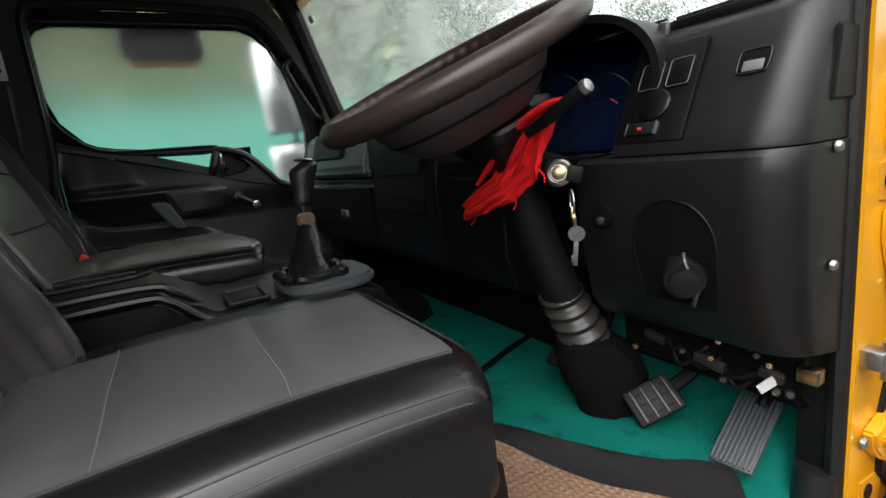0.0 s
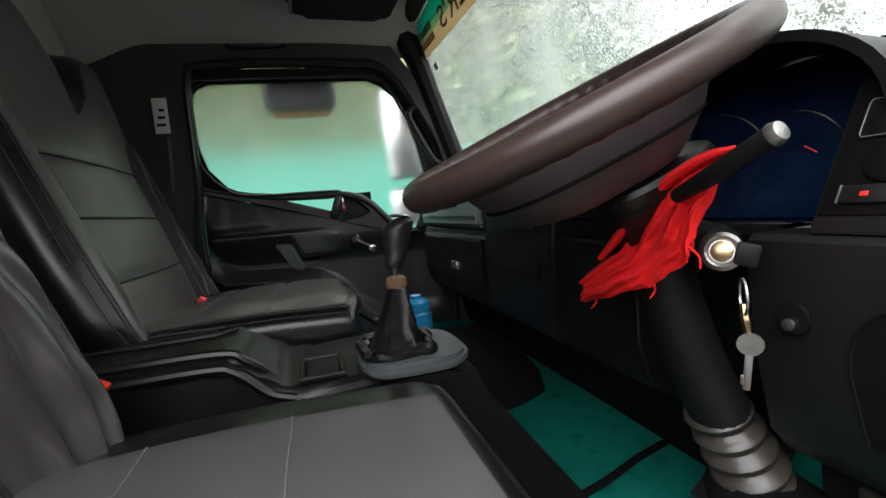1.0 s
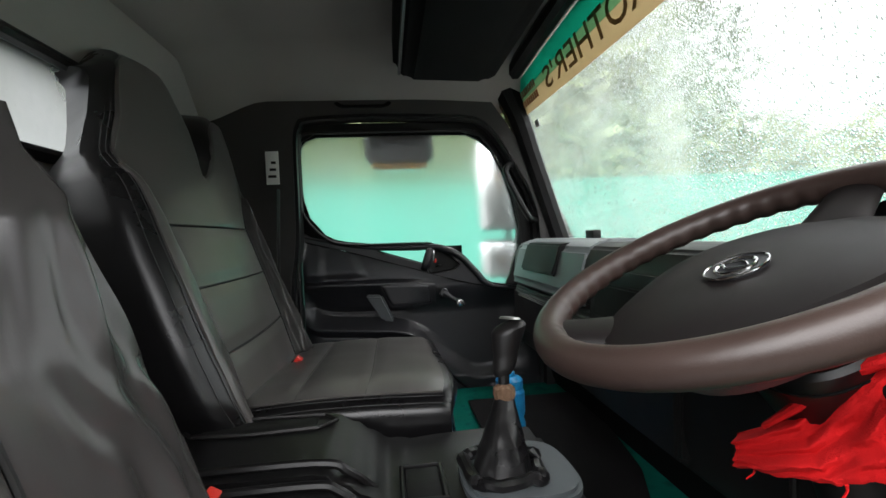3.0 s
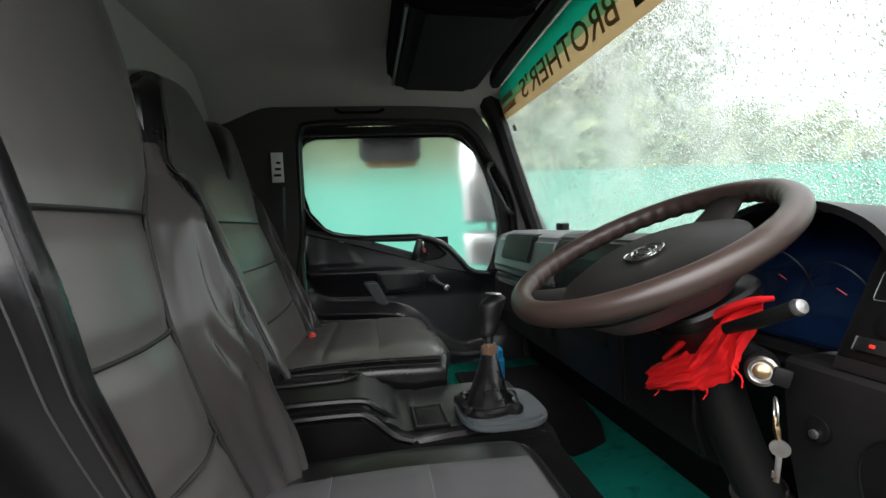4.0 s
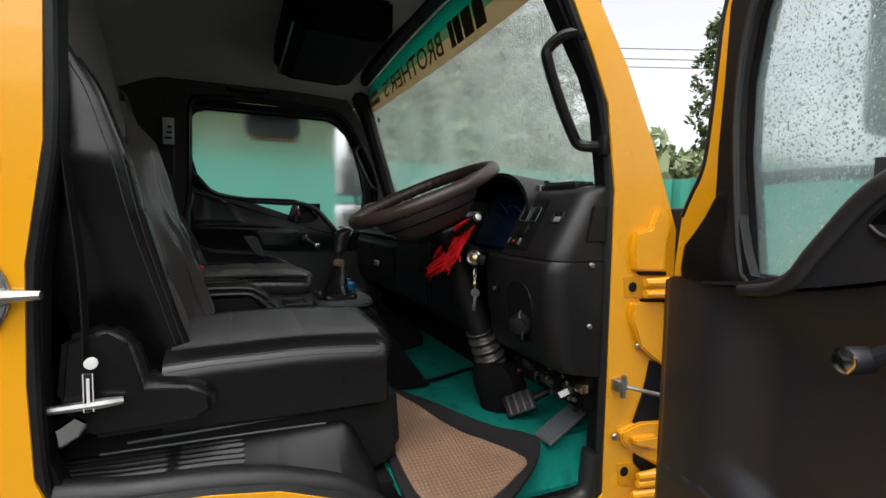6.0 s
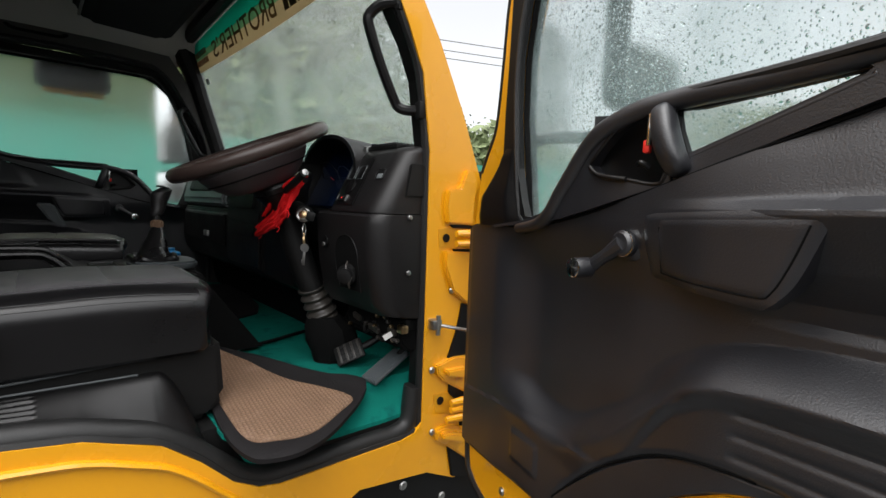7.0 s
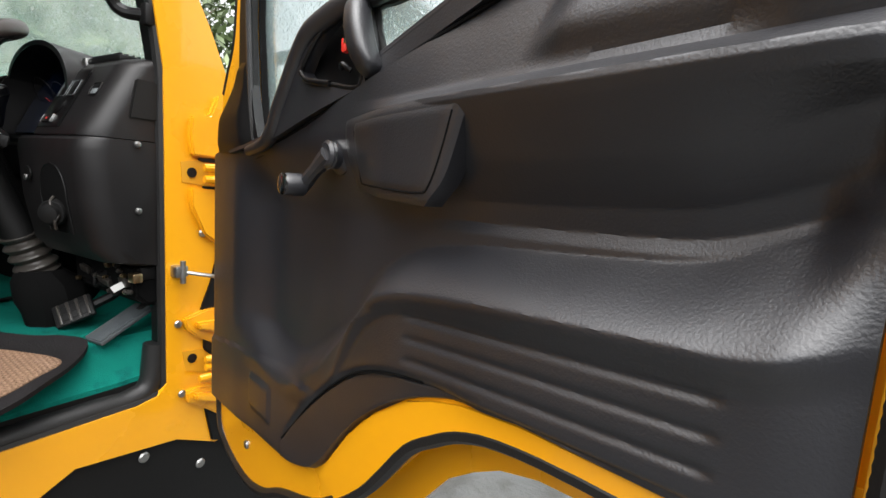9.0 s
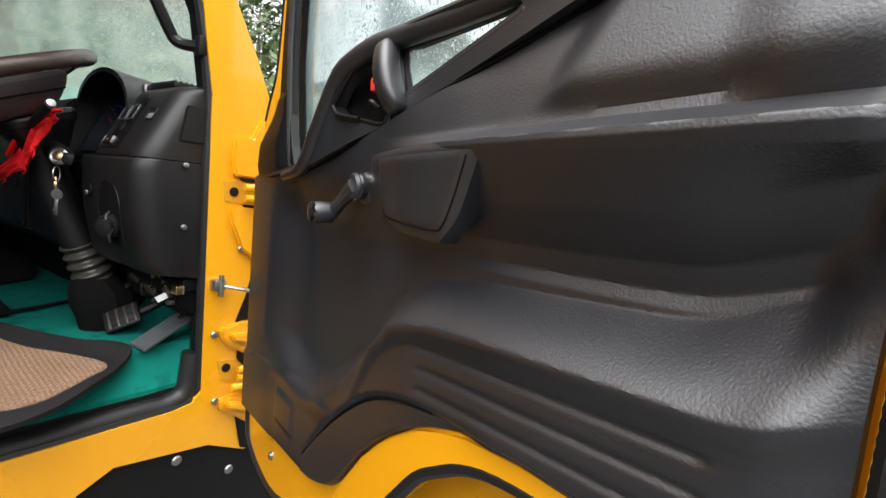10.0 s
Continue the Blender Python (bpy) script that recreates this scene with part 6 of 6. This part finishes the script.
for r, q in ((0.019, 0.0019), (0.03, 0.0013)):
    part("emblem_ring", tube([on_wheel(2 * math.pi * k / 28, r, -0.005) for k in range(28)], q, 6, True, 1), CHROME, sw, "chrome emblem ring")
part("emblem_disc", lathe([(0.0295, 0), (0.0295, 0.002), (0, 0.003)], on_wheel(0, 0, -0.008), AX, 28), TRIM, sw)
for s in (-1, 1):
    part("emblem_bar", tube([on_wheel(0, 0, -0.004) - E2 * 0.016 + E1 * 0.002 * s, on_wheel(0, 0, -0.004) + E1 * 0.009 * s, on_wheel(0, 0, -0.004) + E2 * 0.016 + E1 * 0.002 * s], 0.0013, 6), CHROME, sw)

col = thing("steering_column", (-0.2, 0.38, 1.05), "black steering column with shroud and rubber boot", "steering column")


def bulged(t):
    return math.copysign(abs(t) ** 0.6, t)


SHROUD = [(-0.098, 0.068, 0.068, 0.046), (-0.101, 0.075, 0.074, 0.046), (-0.107, 0.078, 0.077, 0.046), (-0.122, 0.076, 0.074, 0.045), (-0.145, 0.062, 0.058, 0.043), (-0.175, 0.05, 0.048, 0.038), (-0.2, 0.038, 0.036, 0.03)]
part("shroud", loft([[HUB + AX * h + E1 * (rx * bulged(math.cos(2 * math.pi * k / 40)) + off) + E2 * ry * bulged(math.sin(2 * math.pi * k / 40)) for k in range(40)] for h, rx, ry, off in SHROUD]), CONSOLE, col, "glossy black column shroud")
part("shroud_seam", tube([HUB + AX * -0.122 + E1 * (0.0762 * bulged(math.cos(2 * math.pi * k / 40)) + 0.045) + E2 * 0.0742 * bulged(math.sin(2 * math.pi * k / 40)) for k in range(40)], 0.0012, 6, True, 1), FELT, col)
part("tube", tube([(-0.235, 0.43, 1.31), (-0.195, 0.425, 1.17), (-0.155, 0.41, 1.06)], [0.036, 0.036, 0.035], 16), BLACK, col)
rings = []
for i in range(33):
    t = i / 32
    c = np.array((-0.16, 0.418, 1.075)) * (1 - t) + np.array((-0.13, 0.39, 0.985)) * t
    r = 0.036 + 0.006 * t + 0.0045 * math.sin(t * 2 * math.pi * 4)
    rings.append([c + r * (math.cos(2 * math.pi * k / 24) * np.array((0.93, 0, 0.36)) + math.sin(2 * math.pi * k / 24) * E2) for k in range(24)])
part("boot", loft(rings), BOOT, col, "ribbed grey rubber boot")
part("lower_boot", loft([[(cx + rx * math.cos(2 * math.pi * k / 20), cyy + ry * math.sin(2 * math.pi * k / 20) * (1 + 0.06 * math.sin(3 * k)), z) for k in range(20)] for cx, cyy, rx, ry, z in [(-0.13, 0.39, 0.045, 0.055, 0.99), (-0.115, 0.385, 0.07, 0.075, 0.96), (-0.11, 0.375, 0.075, 0.075, 0.92), (-0.11, 0.365, 0.065, 0.06, 0.89), (-0.12, 0.36, 0.05, 0.05, 0.862)]]), FELT, col, "black cover at the foot of the column")
lock = part("ignition_lock", joined(tube([(-0.215, 0.4, 1.30), (-0.21, 0.36, 1.288), (-0.213, 0.346, 1.285)], [0.022, 0.024, 0.024], 14), ), BLACK, col, "black ignition lock housing")
part("lock_face", lathe([(0.019, 0), (0.02, 0.008), (0.016, 0.011), (0.012, 0.008), (0, 0.008)], (-0.217, 0.34, 1.283), (-0.72, -0.66, 0.2), 22), STEEL, col, "steel ignition barrel")
part("lock_core", lathe([(0.0105, 0.006), (0.0105, 0.011), (0.009, 0.012), (0, 0.012)], (-0.217, 0.34, 1.283), (-0.72, -0.66, 0.2), 16), BRASS, col, "brass key slot")
stalk = part("stalk", tube([(-0.27, 0.34, 1.345), (-0.268, 0.29, 1.365), (-0.265, 0.24, 1.388)], [0.0075, 0.0095, 0.009], 14), BLACK, col, "black indicator stalk")
part("stalk_cap", lathe([(0.009, 0), (0.0101, 0.005), (0.0082, 0.011), (0, 0.013)], (-0.264, 0.243, 1.387), (0.05, -0.9, 0.4), 14), STEEL, stalk, "pale stalk end")
part("stalk", tube([(-0.29, 0.43, 1.355), (-0.29, 0.49, 1.37), (-0.29, 0.55, 1.385)], [0.009, 0.013, 0.011], 10), BLACK, col)

key = thing("key_ring", (-0.225, 0.3, 1.25), "steel ignition key with ring and hanging keys", "keys")
part("ring", tube([np.array((-0.235, 0.3, 1.245)) + 0.017 * np.array((math.cos(2 * math.pi * k / 16) * 0.6, math.cos(2 * math.pi * k / 16) * 0.8, math.sin(2 * math.pi * k / 16))) for k in range(16)], 0.0015, 6, True, 1), STEEL, key)
part("ignition_key", turned(box(-0.011, 0.011, -0.0018, 0.0018, -0.012, 0.012, 0.003), Matrix.Translation((-0.21, 0.316, 1.281)) @ Euler((0, radians(15), radians(-40))).to_matrix().to_4x4()), BLACK, key, "black key head")
part("fob_chain", tube([(-0.236, 0.3, 1.238), (-0.237, 0.297, 1.222), (-0.236, 0.295, 1.208)], [0.003, 0.0045, 0.003], 6), BRASS, key)
face_m = Matrix.Translation((-0.236, 0.294, 1.198)) @ Euler((radians(4), radians(6), radians(-46))).to_matrix().to_4x4()
part("hanging_key", turned(joined(lathe([(0.0115, -0.0012), (0.0118, 0), (0.0115, 0.0012)], (0, 0, 0.002), (0, 1, 0), 14), box(-0.0035, 0.0035, -0.001, 0.001, -0.045, -0.008, 0.0008), box(-0.0055, -0.002, -0.001, 0.001, -0.04, -0.03, 0.0005)), face_m), STEEL, key, "steel key with a square head")


# red cloth tied round the column
CLOTH_TOP = [(-0.222, 0.327, 1.378), (-0.231, 0.366, 1.368), (-0.244, 0.404, 1.332), (-0.257, 0.445, 1.286), (-0.270, 0.508, 1.246)]
CLOTH_LOW = [(-0.228, 0.323, 1.357), (-0.245, 0.334, 1.314), (-0.256, 0.336, 1.278), (-0.266, 0.388, 1.247), (-0.280, 0.494, 1.214)]


def cloth(u, v):
    hi = np.array([np.interp(u, [0, 0.25, 0.5, 0.75, 1], [p[i] for p in CLOTH_TOP]) for i in range(3)])
    lo = np.array([np.interp(u, [0, 0.25, 0.5, 0.75, 1], [p[i] for p in CLOTH_LOW]) for i in range(3)])
    rag = 0.004 * noise.noise((u * 14, 2.0, 0)) + 0.0015 * noise.noise((u * 50, 3.0, 0))
    p = hi + (lo - hi) * (v * (1 + rag / 0.06))
    fold = 0.015 + 0.02 * noise.noise((u * 2.2 + v * 0.8, v * 4.6 - u * 2.6, 8.0)) + 0.006 * noise.noise((u * 5 + v * 2, v * 10 - u * 5, 2.0)) + 0.0025 * math.sin(v * 21 - u * 9 + 3 * noise.noise((u * 3, v * 2, 1.0)))
    belly = 0.010 * math.sin(math.pi * v) * math.sin(math.pi * min(1, u * 1.2 + 0.1))
    return p + np.array((-0.85, -0.45, 0.1)) * (fold + belly)


rag = thing("red_cloth", (-0.28, 0.36, 1.3), "red cloth rag tied round the steering column", "cloth")
part("rag", thick_sheet(90, 60, cloth, (0.004, 0.002, 0)), RED, rag)
part("knot", tube([(-0.222, 0.314, 1.386), (-0.242, 0.332, 1.38), (-0.256, 0.372, 1.358), (-0.272, 0.412, 1.318), (-0.284, 0.455, 1.276)], [0.006, 0.011, 0.013, 0.013, 0.007], 10, flat=0.5), RED, rag, "twisted upper hem of the rag")
for u0, dy, dz in ((0.35, 0.004, -0.014), (0.4, -0.018, -0.02), (0.72, 0.003, -0.016), (0.95, 0.008, -0.014)):
    q = cloth(u0, 1.0)
    part("thread", tube([q, q + np.array((0.002, dy * 0.6, dz * 0.5)), q + np.array((-0.004, dy, dz))], [0.0018, 0.0012, 0.0008], 5), RED, rag)

# ---- pedals, floor mat ----
brake = thing("brake_pedal", (-0.1, 0.275, 0.9), "black brake pedal with a ribbed metal pad", "pedal", "pedals")
bm = box(-0.03, 0.03, -0.04, 0.04, -0.006, 0.006, 0.005)
M = Matrix.Translation((-0.11, 0.272, 0.905)) @ Euler((0, radians(-50), radians(38))).to_matrix().to_4x4() @ Euler((0, 0, radians(32))).to_matrix().to_4x4()
part("pad", turned(bm, M), BLACK, brake)
for k in range(4):
    part("rib", turned(box(-0.027, 0.027, -0.033 + 0.019 * k, -0.027 + 0.019 * k, 0.004, 0.009, 0.002), M), BOOT, brake)
part("arm", tube([(-0.08, 0.27, 0.91), (-0.02, 0.25, 0.95), (0.03, 0.24, 1.05), (0.04, 0.24, 1.12)], 0.011, 8), BLACK, brake)
clutch = thing("clutch_pedal", (-0.12, 0.46, 0.9), "black clutch pedal with rubber pad", "pedal", "pedals")
part("pad", turned(box(-0.03, 0.03, -0.04, 0.04, -0.006, 0.006, 0.005), Matrix.Translation((-0.11, 0.46, 0.92)) @ Euler((0, radians(-40), 0)).to_matrix().to_4x4()), RUBBER, clutch)
part("arm", tube([(-0.09, 0.46, 0.915), (-0.02, 0.45, 0.95), (0.04, 0.44, 1.1)], 0.011, 8), BLACK, clutch)
for k in range(3):
    part("cross_rib", turned(box(-0.02 + 0.018 * k, -0.017 + 0.018 * k, -0.032, 0.032, 0.004, 0.0075, 0.001), M), BLACK, brake)
gas = thing("accelerator_pedal", (-0.07, 0.15, 0.87), "grey ribbed rubber accelerator pedal", "pedal", "pedals")
M = Matrix.Translation((-0.07, 0.15, 0.893)) @ Euler((0, radians(-25), radians(8))).to_matrix().to_4x4()
part("pad", turned(box(-0.065, 0.065, -0.028, 0.028, -0.006, 0.004, 0.003), M), DASH_GREY, gas)
for k in range(9):
    part("rib", turned(box(-0.063, 0.063, -0.026 + 0.006 * k, -0.0225 + 0.006 * k, 0.003, 0.008, 0.001), M), DASH_GREY, gas)
part("arm", tube([(-0.03, 0.15, 0.915), (0.03, 0.15, 0.97), (0.06, 0.16, 1.06)], 0.009, 8), BLACK, gas)

def mat_z(x, y):
    """The mat is draped from the seat riser down to the sill, with a curled front edge."""
    return 0.842 + 0.2 * y + 0.018 * float(smooth01(0.03, -0.05, abs((x + 0.25) * 0.7 + (y - 0.235) * 0.7) - 0.02)) * float(smooth01(0.05, 0.15, y)) + 0.004 * noise.noise((x * 11, y * 11, 5.0))


MAT_OUT = [(-0.44, 0.456), (-0.355, 0.375), (-0.295, 0.287), (-0.22, 0.2), (-0.145, 0.14), (-0.179, 0.086), (-0.28, 0.012), (-0.377, -0.03), (-0.442, -0.025), (-0.478, 0.003), (-0.497, 0.088), (-0.49, 0.225), (-0.482, 0.38)]
MAT_IN = [(-0.449, 0.427), (-0.386, 0.346), (-0.348, 0.283), (-0.3, 0.205), (-0.245, 0.145), (-0.206, 0.09), (-0.244, 0.055), (-0.345, 0.008), (-0.414, 0.014), (-0.466, 0.046), (-0.477, 0.174), (-0.466, 0.32)]


def mat_body(outline, lift, thick):
    line = [(p[0], p[1]) for p in spline(outline, 6, True)]
    mid = (-0.37, 0.19)
    rings = [[(mid[0] + (x - mid[0]) * f, mid[1] + (y - mid[1]) * f, mat_z(mid[0] + (x - mid[0]) * f, mid[1] + (y - mid[1]) * f) + lift) for x, y in line] for f in (0.01, 0.15, 0.3, 0.45, 0.6, 0.75, 0.88, 0.96)]
    rings.append([(x, y, mat_z(x, y) + lift - 0.003) for x, y in line])
    rings.append([(x, y, mat_z(x, y) + lift - thick) for x, y in line])
    return loft(rings, False)


floor_mat = thing("floor_mat", (-0.37, 0.19, FLOOR), "brown woven floor mat with a dark rubber border", "floor mat")
part("border", mat_body(MAT_OUT, 0.0, 0.012), MAT_EDGE, floor_mat, "dark rubber border")
part("weave", mat_body(MAT_IN, 0.005, 0.008), MAT, floor_mat, "brown woven centre")

# ---- grab handles, roof fittings, belts ----
for side in (0, 1):
    g = thing("grab_handle", (-0.1, 0.05 if not side else mirror_y(0.05), 1.52), "black curved grab handle on the windshield pillar", "grab handle", "pillar grab handles")
    pts = [(-0.125, 0.062, 1.78), (-0.15, 0.085, 1.775), (-0.168, 0.106, 1.755), (-0.168, 0.111, 1.73), (-0.13, 0.113, 1.645), (-0.092, 0.112, 1.575), (-0.08, 0.108, 1.558), (-0.065, 0.095, 1.552), (-0.045, 0.066, 1.55)]
    for fx, fy, fz in ((-0.115, 0.06, 1.782), (-0.045, 0.062, 1.55)):
        part("foot", turned(box(-0.014, 0.014, -0.012, 0.012, -0.022, 0.022, 0.006), Matrix.Translation((fx, fy if not side else mirror_y(fy), fz))), BLACK, g)
    part("bar", tube([(x - (0.02 if side else 0), y if not side else mirror_y(y) - 0.012, z - (0.015 if side else 0)) for x, y, z in pts], 0.0125, 10), CONSOLE, g)

oh = thing("overhead_shelf", (-0.4, 1.4, 2.0), "black overhead storage box on the roof lining", "storage box")
part("box", prism([(-0.62, 2.2), (-0.62, 2.08), (-0.57, 2.04), (-0.3, 2.03), (-0.24, 2.06), (-0.24, 2.2)], "y", 1.0, 1.72, 0.02, 3), FELT, oh)
part("lid_edge", tube([(-0.6, 1.02, 2.06), (-0.6, 1.4, 2.06), (-0.6, 1.7, 2.06)], 0.006, 6), TRIM, oh)
solo("roof_grip", tube([(-0.83, 1.83, 1.995), (-0.815, 1.815, 1.982), (-0.78, 1.81, 1.978), (-0.69, 1.81, 1.978), (-0.655, 1.815, 1.982), (-0.64, 1.83, 1.995)], 0.013, 8, flat=0.5), FELT, "dark plastic roof grip over the passenger door", "roof grip")

belt = thing("seat_belt", (-1.1, 1.8, 1.6), "black seat belt hanging from the pillar", "seat belt", "seat belts")
part("webbing", tube([(-1.06, 1.84, 1.685), (-1.07, 1.82, 1.4), (-1.08, 1.8, 1.1)], 0.024, 8, flat=0.15), BLACK, belt)
lab = solo("warning_label", box(-1.112, -1.064, 1.885, 1.89, 1.71, 1.835, 0.001), WHITE, "small white printed label on the pillar trim", "label")
for k in range(3):
    part("print_bar", box(-1.104 + 0.006 * k, -1.074, 1.8835, 1.8845, 1.735 + 0.026 * k, 1.745 + 0.026 * k, 0.0), BLACK, lab)
mirror_out = thing("kerb_mirror", (-0.6, 2.1, 1.85), "black kerb mirror outside over the passenger window", "mirror")
part("housing", box(-0.75, -0.45, 2.06, 2.2, 1.805, 1.97, 0.05, 4), BLACK, mirror_out)
part("rim", box(-0.72, -0.48, 2.075, 2.185, 1.782, 1.812, 0.012), YELLOW, mirror_out, "orange lower edge")


mp = thing("side_mirror", (-0.16, 2.16, 1.25), "tall black exterior mirror on the passenger side", "mirror", "side mirrors")
TURN_M = Matrix.Translation((-0.16, 2.16, 0)) @ Euler((0, 0, radians(39))).to_matrix().to_4x4()
for lo, hi in ((1.5, 1.93), (1.28, 1.46)):
    part("housing", turned(box(0.0, 0.06, -0.125, 0.115, lo, hi, 0.025, 3), TURN_M), BLACK, mp)
    part("mirror_glass", turned(box(-0.008, 0.002, -0.115, 0.105, lo + 0.015, hi - 0.015, 0.002), TURN_M), MIRROR, mp)
part("arm", tube([(-0.12, 2.19, 2.0), (-0.11, 2.19, 1.5), (-0.1, 2.18, 1.2), (0.05, 2.06, 1.15)], 0.014, 8, sub=4), BLACK, mp)
md = thing("door_mirror", tuple(HINGE + 0.28 * DU - 0.2 * DN + np.array((0, 0, 1.3))), "black exterior mirror on the driver door", "mirror", "side mirrors")


def door_box(u0, u1, n0, n1, z0, z1, bev):
    bm = box(u0, u1, n0, n1, z0, z1, bev, 3)
    for v in bm.verts:
        v.co = Vector(tuple(HINGE + v.co.x * DU + v.co.y * DN + np.array((0, 0, v.co.z))))
    return bm


part("housing", door_box(0.22, 0.28, -0.36, -0.15, 1.52, 1.97, 0.03), BLACK, md)
part("mirror_glass", door_box(0.278, 0.286, -0.34, -0.17, 1.54, 1.95, 0.002), MIRROR, md, "wet mirror face")
part("arm", tube([tuple(HINGE + 0.25 * DU - 0.21 * DN + np.array((0, 0, z))) for z in (2.02, 1.5, 1.475)] + [tuple(HINGE + 0.17 * DU - 0.1 * DN + np.array((0, 0, 1.468))), tuple(HINGE + 0.1 * DU - 0.075 * DN + np.array((0, 0, 1.462)))], 0.012, 8), BLACK, md)
db = thing("seat_belt", (-1.0, 0.08, 1.05), "black driver seat belt with a steel tongue", "seat belt", "seat belts")
part("webbing", thick_sheet(10, 2, lambda u, v: (-1.0 - 0.02 * u + 0.004 * math.sin(7 * u), 0.075 + 0.035 * v, 1.16 + 0.5 * u), (0.002, 0, 0)), BLACK, db)
tag = part("tag", box(-0.999, -0.985, 0.07, 0.074, 1.09, 1.15, 0.001), BLACK, db, "black belt tag with white print")
part("print_bar", box(-0.994, -0.99, 0.0685, 0.0695, 1.098, 1.142, 0.0), WHITE, tag)
part("rim", tube([(-0.998, 0.0695, 1.091), (-0.986, 0.0695, 1.091), (-0.986, 0.0695, 1.149), (-0.998, 0.0695, 1.149)], 0.0008, 6, True, 0), WHITE, tag)
part("button", lathe([(0.009, 0), (0.009, 0.004), (0, 0.005)], (-0.987, 0.07, 1.165), (0, -1, 0), 12), WHITE, db)
part("tongue", prism([(-1.03, 1.04), (-1.005, 1.055), (-0.992, 1.075), (-1.008, 1.088), (-1.035, 1.07)], "y", 0.066, 0.072, 0.003), CHROME, db, "steel belt tongue")
